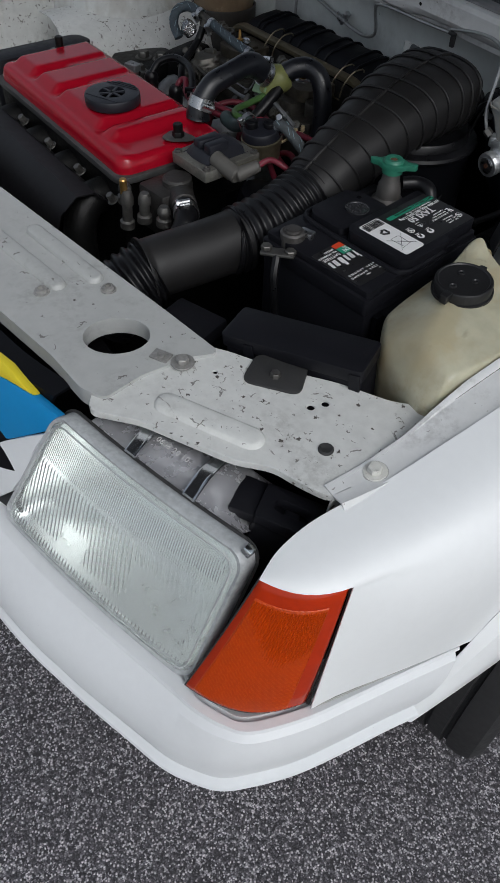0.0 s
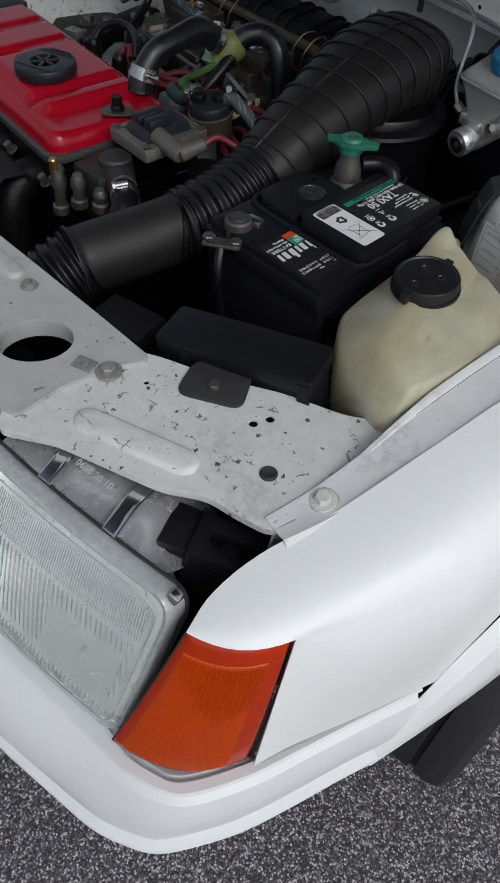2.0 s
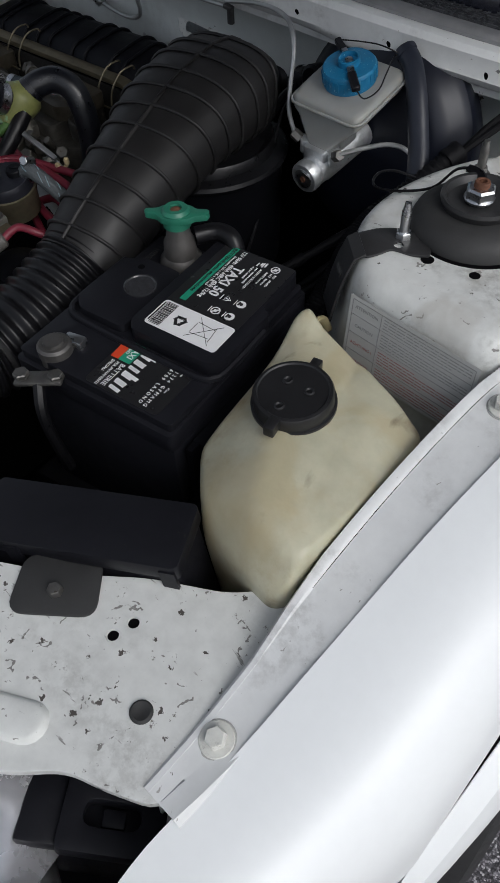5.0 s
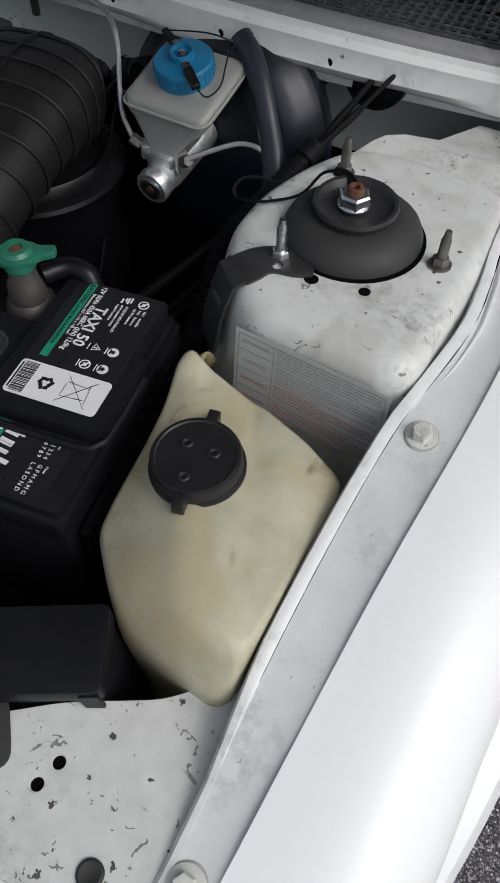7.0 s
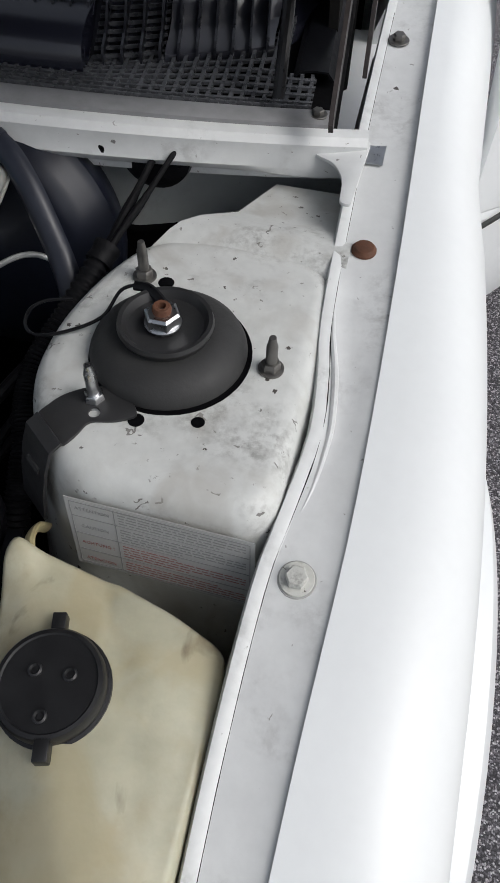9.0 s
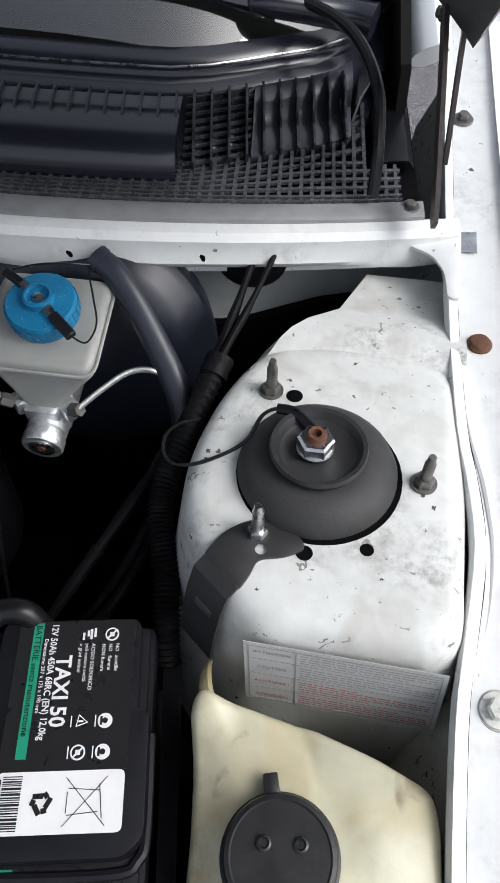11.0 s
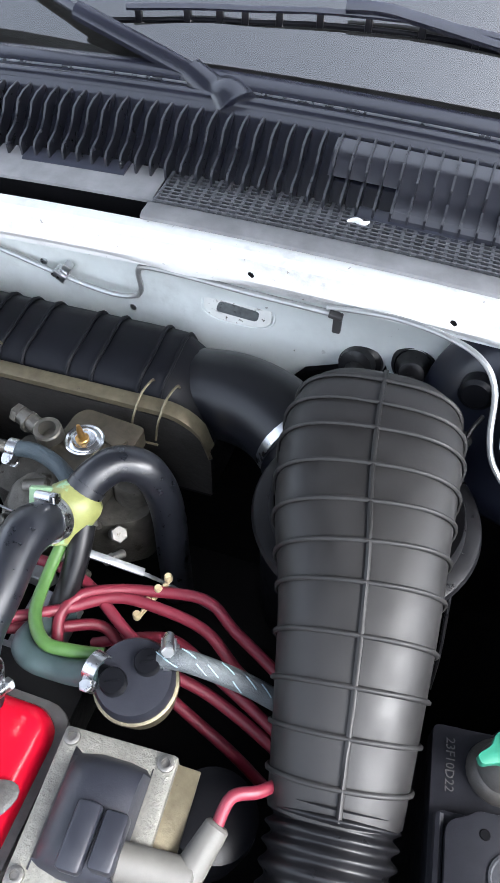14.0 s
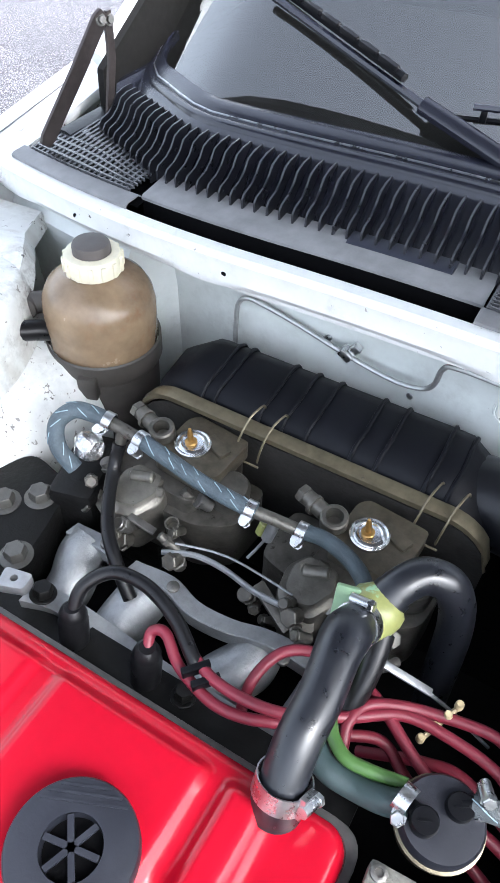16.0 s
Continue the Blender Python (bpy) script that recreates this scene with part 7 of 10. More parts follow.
def build_air_duct():
    duct = thing("air_intake_duct", (0.17, 0.3, 0.75), "large ribbed black plastic air duct with a concertina hose", "air duct")
    keys = [(0.00, 0.110, 0.537, 0.786, 0.046, 0.024), (0.05, 0.111, 0.530, 0.794, 0.060, 0.039), (0.12, 0.113, 0.515, 0.798, 0.0695, 0.046), (0.25, 0.118, 0.482, 0.798, 0.0735, 0.048), (0.42, 0.130, 0.425, 0.793, 0.069, 0.046),
            (0.60, 0.147, 0.365, 0.780, 0.060, 0.044), (0.80, 0.163, 0.295, 0.757, 0.052, 0.043), (1.0, 0.177, 0.232, 0.728, 0.0455, 0.042)]

    def section(v, grow=0.0, n=40):
        x, y, z, w, h = along(keys, v)
        e = 0.02
        q0, q1 = along(keys, max(0, v - e)), along(keys, min(1, v + e))
        d = Vector((q1[0] - q0[0], q1[1] - q0[1], q1[2] - q0[2])).normalized()
        side = d.cross(Vector((0, 0, 1))).normalized()
        up = side.cross(d)
        pts = []
        sq = 0.66 + 0.3 * v
        for k in range(n):
            a = 2 * math.pi * k / n
            ca, sa = math.cos(a), math.sin(a)
            pts.append(Vector((x, y, z)) + side * (w + grow) * math.copysign(abs(ca) ** sq, ca) + up * (h + grow) * math.copysign(abs(sa) ** sq, sa))
        return pts
    bm = bmesh.new()
    rings = [[bm.verts.new(p) for p in section(k / 40)] for k in range(41)]
    ring_faces(bm, rings, True, True, True)
    part("shell", bm, "duct_plastic", duct, "moulded black duct body", smooth=60)
    for v in (0.11, 0.20, 0.281, 0.369, 0.447, 0.527, 0.603, 0.693, 0.775, 0.853, 0.936):
        bm = bmesh.new()
        tube(bm, section(v, 0.0014) + section(v, 0.0014)[:1], 0.0019, 6, 0, caps=False)
        part("rib", bm, "duct_plastic", duct, smooth=60)
    bm = bmesh.new()
    tube(bm, [section(0.03 + 0.96 * k / 30, 0.0010)[10] for k in range(31)], 0.0022, 6, 0)
    part("seam", bm, "duct_plastic", duct, smooth=60)
    # concertina
    line = smooth_line([(0.1765, 0.235, 0.7295), (0.182, 0.205, 0.722), (0.190, 0.16, 0.712), (0.193, 0.11, 0.706), (0.1925, 0.100, 0.7055)], 30)
    bm = bmesh.new()
    tube(bm, line, 0.043, 32, 0, radius=lambda t: 0.0425 + 0.0026 * math.cos(2 * math.pi * 13.5 * t))
    part("concertina", bm, "hose", duct, "black concertina hose", smooth=70)
    bm = bmesh.new()
    tube(bm, [(0.193, 0.112, 0.706), (0.191, 0.06, 0.702), (0.187, 0.0, 0.699), (0.185, -0.03, 0.697)], 0.0415, 32, 6, radius=lambda t: 0.0405 + 0.004 * (1 if t > 0.93 or t < 0.05 else 0) - 0.001 * t)
    part("pipe", bm, "duct_plastic", duct, "smooth black intake pipe", smooth=50)
    line = smooth_line([(0.186, -0.018, 0.694), (0.185, -0.045, 0.684), (0.183, -0.070, 0.667), (0.18, -0.095, 0.64)], 24)
    bm = bmesh.new()
    tube(bm, line, 0.043, 32, 0, radius=lambda t: 0.0435 + 0.0025 * math.cos(2 * math.pi * 9 * t))
    part("front_concertina", bm, "hose", duct, "black concertina hose", smooth=70)
    bm = bmesh.new()
    box(bm, (0.285, -0.015, 0.675), (0.075, 0.05, 0.02), (0, 0, 22), 0.004)
    box(bm, (0.285, -0.015, 0.65), (0.06, 0.04, 0.06), (0, 0, 22), 0.004)
    part("side_clip", bm, "box_plastic", duct)
    drum = thing("air_filter_drum", (0.128, 0.462, 0.6), "round black air filter housing under the duct", "air filter")
    bm = bmesh.new()
    lathe(bm, [(0.088, 0.0), (0.090, 0.10), (0.0925, 0.135)], (0.128, 0.462, 0.605), n=56)
    part("housing", bm, "black_plastic", drum)
    bm = bmesh.new()
    lathe(bm, [(0.0925, 0.133), (0.0965, 0.135), (0.0985, 0.139), (0.0965, 0.143), (0.0915, 0.145), (0.084, 0.146), (0.082, 0.154), (0.080, 0.157), (0.077, 0.155), (0.070, 0.150), (0.03, 0.152)], (0.128, 0.462, 0.605), n=56)
    part("lid", bm, "hose", drum, "glossy black lid with a rolled rim")


build_air_duct()


def build_brake_servo():
    serv = thing("brake_servo", (0.275, 0.63, 0.75), "glossy black round brake servo on the bulkhead", "brake servo")
    ax = Vector((-0.06, -0.97, 0.17)).normalized()
    o = Vector((0.264, 0.628, 0.738))
    bm = bmesh.new()
    lathe(bm, [(0.118, -0.03), (0.126, -0.01), (0.129, 0.0), (0.129, 0.006), (0.122, 0.011), (0.114, 0.026), (0.098, 0.038), (0.070, 0.046), (0.03, 0.048)], o, ax, 56)
    part("shell", bm, "servo_black", serv, "gloss black pressed shell", smooth=50)
    bm = bmesh.new()
    lathe(bm, [(0.016, 0), (0.016, 0.014), (0.012, 0.017), (0.006, 0.017)], o + Vector((-0.078, -0.03, 0.058)), ax, 20)
    part("check_valve", bm, "black_plastic", serv)
    bolt(serv, o + Vector((-0.073, -0.040, 0.0)), ax, 0.006, 0.008, 0.009)
    mc = thing("brake_master_cylinder", (0.262, 0.51, 0.75), "cast metal brake master cylinder with a round end plug", "master cylinder")
    way = Vector((-0.01, 0.985, 0.14)).normalized()
    n0 = Vector((0.264, 0.483, 0.748))
    bm = bmesh.new()
    lathe(bm, [(0.0165, 0.0), (0.0178, 0.002), (0.0178, 0.010), (0.0155, 0.0115), (0.0155, 0.014), (0.0172, 0.0155), (0.0172, 0.024), (0.0185, 0.028), (0.0185, 0.10)], n0, way, 32)
    part("barrel", bm, "cast_bright", mc, "bright cast cylinder", smooth=40)
    bm = bmesh.new()
    lathe(bm, [(0.0115, -0.0008), (0.0115, 0.0005), (0.0098, -0.0012), (0.005, -0.0012)], n0, way, 24)
    part("end_plug", bm, "steel", mc)
    bm = bmesh.new()
    lathe(bm, [(0.0036, -0.002), (0.0036, 0.001)], n0, way, 12)
    part("bleed_hole", bm, "rust", mc)
    bm = bmesh.new()
    box(bm, (0.262, 0.517, 0.7665), (0.030, 0.034, 0.022), (8, 0, 0), 0.004)
    box(bm, (0.242, 0.512, 0.770), (0.014, 0.016, 0.016), (8, 0, 40), 0.003)
    box(bm, (0.284, 0.512, 0.768), (0.014, 0.016, 0.016), (8, 0, -40), 0.003)
    box(bm, (0.263, 0.540, 0.776), (0.034, 0.030, 0.016), (8, 0, 0), 0.004)
    part("port_block", bm, "cast_bright", mc)
    for x, y, z, d in ((0.2375, 0.5065, 0.776, (-0.7, -0.3, 0.6)), (0.2885, 0.5065, 0.774, (0.8, -0.3, 0.5))):
        bm = bmesh.new()
        hexagon(bm, (x, y, z), d, 0.0062, 0.011)
        part("union", bm, "dirty_steel", mc)
    res = thing("brake_fluid_reservoir", (0.262, 0.55, 0.8), "milky plastic brake fluid reservoir with a blue cap", "reservoir")
    bm = bmesh.new()
    def ring_at(z, x0, x1, y0, y1, r=0.010):
        pts = round_poly([(x0, y0), (x1, y0), (x1, y1), (x0, y1)], r, 4)
        return [bm.verts.new((x, y, z + 0.27 * (y - 0.52))) for x, y in pts]
    rings = [ring_at(0.765, 0.250, 0.276, 0.508, 0.56, 0.008), ring_at(0.780, 0.247, 0.279, 0.505, 0.57, 0.008), ring_at(0.799, 0.222, 0.303, 0.515, 0.592, 0.01), ring_at(0.8045, 0.2165, 0.308, 0.5135, 0.596, 0.012),
             ring_at(0.8155, 0.2155, 0.309, 0.513, 0.597, 0.012), ring_at(0.8185, 0.2175, 0.307, 0.515, 0.595, 0.012), ring_at(0.8195, 0.222, 0.302, 0.520, 0.590, 0.010)]
    ring_faces(bm, rings, True, True, True)
    part("bottle", bm, "fluid_tank", res, smooth=45)
    bm = bmesh.new()
    ring = round_poly([(0.2140, 0.5115), (0.3105, 0.5115), (0.3105, 0.5985), (0.2140, 0.5985)], 0.013, 4)
    tube(bm, [(x, y, 0.8125 + 0.27 * (y - 0.52)) for x, y in ring + ring[:1]], 0.0016, 6, 0, caps=False)
    part("seam", bm, "fluid_tank", res)
    up = Vector((0, -0.22, 0.975))
    c = Vector((0.2605, 0.5595, 0.829))
    bm = bmesh.new()
    prof = [(0.0285, 0.0), (0.0292, 0.004), (0.0292, 0.016), (0.0275, 0.0185), (0.012, 0.0195), (0.0118, 0.026), (0.0098, 0.0265), (0.0092, 0.022), (0.004, 0.021)]
    lathe(bm, prof, c, up, 40)
    cap = part("cap", bm, "blue_cap", res, "bright blue screw cap")
    bm = bmesh.new()
    for k in range(28):
        a = 2 * math.pi * k / 28
        b = basis(up)
        p = c + b @ Vector((0.0292 * math.cos(a), 0.0292 * math.sin(a), 0.010))
        box(bm, (0, 0, 0), (1, 1, 1), m=Matrix.Translation(p) @ b.to_4x4() @ pose(0, 0, 0, 0, 0, math.degrees(a)) @ Matrix.Diagonal((0.0012, 0.003, 0.011, 1)))
    tagged(part("grip", bm, "blue_cap", cap, smooth=0), kind="stuff")
    bm = bmesh.new()
    lathe(bm, [(0.005, 0.0205), (0.004, 0.0245), (0.002, 0.025)], c, up, 8)
    part("pin", bm, "steel", cap)
    b = basis(up)
    for p0, p1, w in (((0.008, -0.008, 0.0215), (0.034, -0.030, 0.0185), 0.009), ((-0.010, 0.008, 0.0215), (-0.034, 0.022, 0.0225), 0.007)):
        a0, a1 = c + b @ Vector(p0), c + b @ Vector(p1)
        mid = a0.lerp(a1, 0.62)
        bm = bmesh.new()
        d = (a1 - a0)
        fr = Matrix((d.normalized(), up.cross(d.normalized()), up)).transposed().to_4x4()
        box(bm, (0, 0, 0), (1, 1, 1), m=Matrix.Translation(mid) @ fr @ Matrix.Diagonal((d.length * 0.75, w, 0.006, 1)))
        bmesh.ops.bevel(bm, geom=list(bm.edges), offset=0.0012, segments=1, affect="EDGES")
        part("connector", bm, "box_plastic", res, "small black wire connector")
        bm = bmesh.new()
        box(bm, (0, 0, 0), (1, 1, 1), m=Matrix.Translation(a0.lerp(a1, 0.18)) @ fr @ Matrix.Diagonal((d.length * 0.3, w * 0.8, 0.005, 1)))
        part("tab", bm, "steel", res)
    bm = bmesh.new()
    tube(bm, [c + b @ Vector((0.034, -0.030, 0.0185)), c + b @ Vector((0.044, -0.030, 0.012)), c + b @ Vector((0.048, -0.012, 0.012)), c + b @ Vector((0.040, 0.012, 0.014)), (0.290, 0.596, 0.850), (0.300, 0.600, 0.848)], 0.0008, 6, 6)
    tube(bm, [c + b @ Vector((-0.034, 0.022, 0.0225)), c + b @ Vector((-0.01, 0.034, 0.02)), c + b @ Vector((0.015, 0.036, 0.022)), (0.298, 0.603, 0.849)], 0.0008, 6, 6)
    part("wire", bm, "hose", res)
    # grey sleeve that carries the wires away
    sl = thing("wire_sleeve", (0.33, 0.58, 0.8), "soft grey-blue vinyl sleeve over wires", "sleeve")
    bm = bmesh.new()
    tube(bm, [(0.294, 0.607, 0.853), (0.310, 0.600, 0.845), (0.330, 0.585, 0.825), (0.350, 0.567, 0.797), (0.366, 0.550, 0.775), (0.376, 0.535, 0.755), (0.38, 0.52, 0.73)], 0.0115, 12, 6, flat=0.75, radius=lambda t: 0.0105 + 0.002 * t)
    part("sleeve", bm, "navy_sleeve", sl)
    bm = bmesh.new()
    tube(bm, [(0.2925, 0.608, 0.8538), (0.295, 0.6066, 0.8526), (0.2985, 0.6052, 0.851)], 0.0118, 12, 2, flat=0.75)
    part("end_band", bm, "navy_sleeve", sl)
    # steel brake pipes
    def pipe(pts, r=0.0026, mat="pipe_steel", label="bent grey steel brake pipe"):
        bm = bmesh.new()
        tube(bm, pts, r, 8, 8)
        tagged(part("brake_pipe", bm, mat, None), label, "pipe", "brake pipes")
    pipe([(0.040, 0.590, 0.846), (0.10, 0.582, 0.860), (0.150, 0.566, 0.868), (0.180, 0.552, 0.866), (0.196, 0.540, 0.850), (0.204, 0.526, 0.815), (0.214, 0.514, 0.795), (0.234, 0.503, 0.779)])
    pipe([(0.2935, 0.502, 0.779), (0.310, 0.525, 0.783), (0.330, 0.546, 0.786), (0.352, 0.552, 0.782), (0.375, 0.55, 0.76)])
    pipe([(0.196, 0.56, 0.80), (0.188, 0.535, 0.785), (0.198, 0.50, 0.74), (0.215, 0.46, 0.69), (0.225, 0.42, 0.64), (0.228, 0.40, 0.60)], 0.002, "hose", "thin black vacuum line")
    return pipe


M["servo_black"] = material("gloss_black_paint", (0.010, 0.012, 0.021), 0.33, vary=0.2, bump=0.02, coat=0.0)
M["cast_bright"] = material("bright_cast_metal", (0.72, 0.74, 0.75), 0.38, 0.85, vary=0.25, bump=0.45, bump_scale=260, worn=0.3)
M["pipe_steel"] = material("pipe_steel", (0.42, 0.43, 0.43), 0.42, 0.7, vary=0.2, bump=0.1)
brake_pipe = build_brake_servo()

# pipe along the bulkhead with its clip
brake_pipe([(0.052, 0.588, 0.842), (-0.03, 0.590, 0.838), (-0.10, 0.592, 0.836), (-0.145, 0.596, 0.830), (-0.160, 0.604, 0.815), (-0.168, 0.618, 0.780), (-0.182, 0.622, 0.764), (-0.215, 0.624, 0.757), (-0.271, 0.624, 0.763),
            (-0.34, 0.622, 0.777), (-0.385, 0.618, 0.786), (-0.402, 0.616, 0.786), (-0.411, 0.614, 0.776), (-0.412, 0.612, 0.755), (-0.412, 0.610, 0.71)], 0.0030)
bm = bmesh.new()
box(bm, (-0.271, 0.622, 0.767), (0.016, 0.014, 0.010), (0, 35, 5), 0.0015)
box(bm, (-0.262, 0.624, 0.776), (0.010, 0.010, 0.012), (0, 35, 5), 0.0015)
tagged(part("pipe_clip", bm, "steel", None), "small bright steel pipe clip on the bulkhead", "clip")
bm = bmesh.new()
box(bm, (0.052, 0.586, 0.834), (0.008, 0.006, 0.020), (0, 0, 5), 0.0015)
box(bm, (0.050, 0.585, 0.843), (0.013, 0.008, 0.005), (0, 10, 5), 0.0015)
tagged(part("pipe_hook", bm, "cup_black", None), "black wire hook holding the brake pipe", "clip")


def wrap(parent, line, places, r, long):
    """Bands of tape wound round a cable."""
    line = [Vector(p) for p in line]
    for f in places:
        k = min(len(line) - 2, int(f * (len(line) - 1)))
        d = (line[k + 1] - line[k]).normalized() * long / 2
        bm = bmesh.new()
        tube(bm, [line[k] - d, line[k] - d * 0.3, line[k] + d * 0.4, line[k] + d], r, 12, 2, radius=lambda t: r * (1 + 0.05 * math.sin(9 * t)))
        part("tape_band", bm, "tape", parent)


def build_cables():
    def grommet(name, at, axis, r, label, mat="rubber"):
        bm = bmesh.new()
        lathe(bm, [(r, 0), (r, 0.006), (r * 0.86, 0.010), (r * 0.80, 0.008), (r * 0.76, 0.016), (r * 0.62, 0.020), (r * 0.58, 0.030), (r * 0.4, 0.032)], at, axis, 32)
        tagged(part(name, bm, mat, None), label, "grommet")
    grommet("bulkhead_grommet", (0.068, 0.663, 0.735), (-0.1, -1, 0.25), 0.031, "ribbed black rubber grommet in the bulkhead", "hose")
    grommet("bulkhead_grommet", (0.120, 0.655, 0.752), (0.1, -1, 0.3), 0.022, "round black rubber boot in the bulkhead", "hose")
    bm = bmesh.new()
    tube(bm, [(0.123, 0.640, 0.755), (0.126, 0.60, 0.752), (0.122, 0.57, 0.72), (0.12, 0.55, 0.66)], 0.006, 8, 6)
    tube(bm, [(0.066, 0.645, 0.738), (0.068, 0.60, 0.735), (0.07, 0.57, 0.70), (0.07, 0.55, 0.64)], 0.012, 10, 6)
    tagged(part("control_cable", bm, "hose", None), "black control cable leaving the bulkhead grommet", "cable")
    # loom beside the tower
    bm = bmesh.new()
    line = smooth_line([(0.405, 0.560, 0.80), (0.388, 0.50, 0.775), (0.378, 0.455, 0.762), (0.381, 0.42, 0.752), (0.392, 0.385, 0.74), (0.398, 0.35, 0.725), (0.40, 0.325, 0.69)], 40)
    tube(bm, line, 0.010, 12, 0, radius=lambda t: 0.0098 + 0.0012 * math.cos(2 * math.pi * 62 * t))
    conduit = part("corrugated_conduit", bm, "tape", None, smooth=70)
    tagged(conduit, "black corrugated conduit running past the strut tower", "conduit")
    wrap(conduit, line, (0.03, 0.96), 0.0118, 0.018)
    rnd = random.Random(3)
    for pts, r in (([(0.423, 0.665, 0.835), (0.410, 0.61, 0.812), (0.396, 0.56, 0.783), (0.370, 0.50, 0.75), (0.343, 0.45, 0.725), (0.313, 0.39, 0.695), (0.28, 0.34, 0.655)], 0.0052),
                   ([(0.436, 0.66, 0.838), (0.424, 0.61, 0.816), (0.405, 0.56, 0.792), (0.390, 0.52, 0.764), (0.373, 0.47, 0.735), (0.348, 0.41, 0.705), (0.31, 0.36, 0.655)], 0.0040),
                   ([(0.386, 0.53, 0.745), (0.372, 0.48, 0.73), (0.36, 0.42, 0.705), (0.335, 0.37, 0.685), (0.29, 0.34, 0.645)], 0.004)):
        line = smooth_line([(x + rnd.uniform(-0.004, 0.004), y, z) for x, y, z in pts], 8)
        bm = bmesh.new()
        tube(bm, line, r, 10, 0, radius=lambda t: r * (0.5 + 0.5 * min(1.0, 3 * t)) * (1 + 0.12 * math.sin(40 * t)))
        loom = part("wiring_loom", bm, "tape", None)
        tagged(loom, "black taped wiring loom beside the strut tower", "wiring", "looms beside the tower")
        wrap(loom, line, (0.36, 0.55, 0.78), r * 1.18, 0.012)
    bm = bmesh.new()
    tube(bm, [(0.483, 0.470, 0.8385), (0.468, 0.478, 0.841), (0.452, 0.474, 0.8375), (0.440, 0.458, 0.822), (0.415, 0.443, 0.815), (0.394, 0.438, 0.812), (0.383, 0.446, 0.812), (0.380, 0.462, 0.812), (0.386, 0.478, 0.808), (0.40, 0.492, 0.80)], 0.0014, 6, 8)
    tagged(part("thin_wire", bm, "hose", None), "thin black wire looped over the strut tower", "wire")
    bm = bmesh.new()
    tube(bm, [(0.488, 0.465, 0.8385), (0.474, 0.475, 0.842), (0.461, 0.478, 0.8405)], 0.0038, 8, 6, flat=0.6)
    tagged(part("wire_sheath", bm, "hose", None), "flat black sheath on the wire at the strut mount", "wire")
    bm = bmesh.new()
    lathe(bm, [(0.035, 0), (0.034, 0.008), (0.028, 0.012), (0.015, 0.014)], (0.415, 0.672, 0.826), (0, -1, 0.1), 28)
    tagged(part("loom_grommet", bm, "hose", None), "large black grommet where the loom enters the bulkhead", "grommet")


build_cables()


# ---- engine side of the bay ----
ENGINE = pose(-0.2375, 0.111, 0, 0, 0, 4.2)


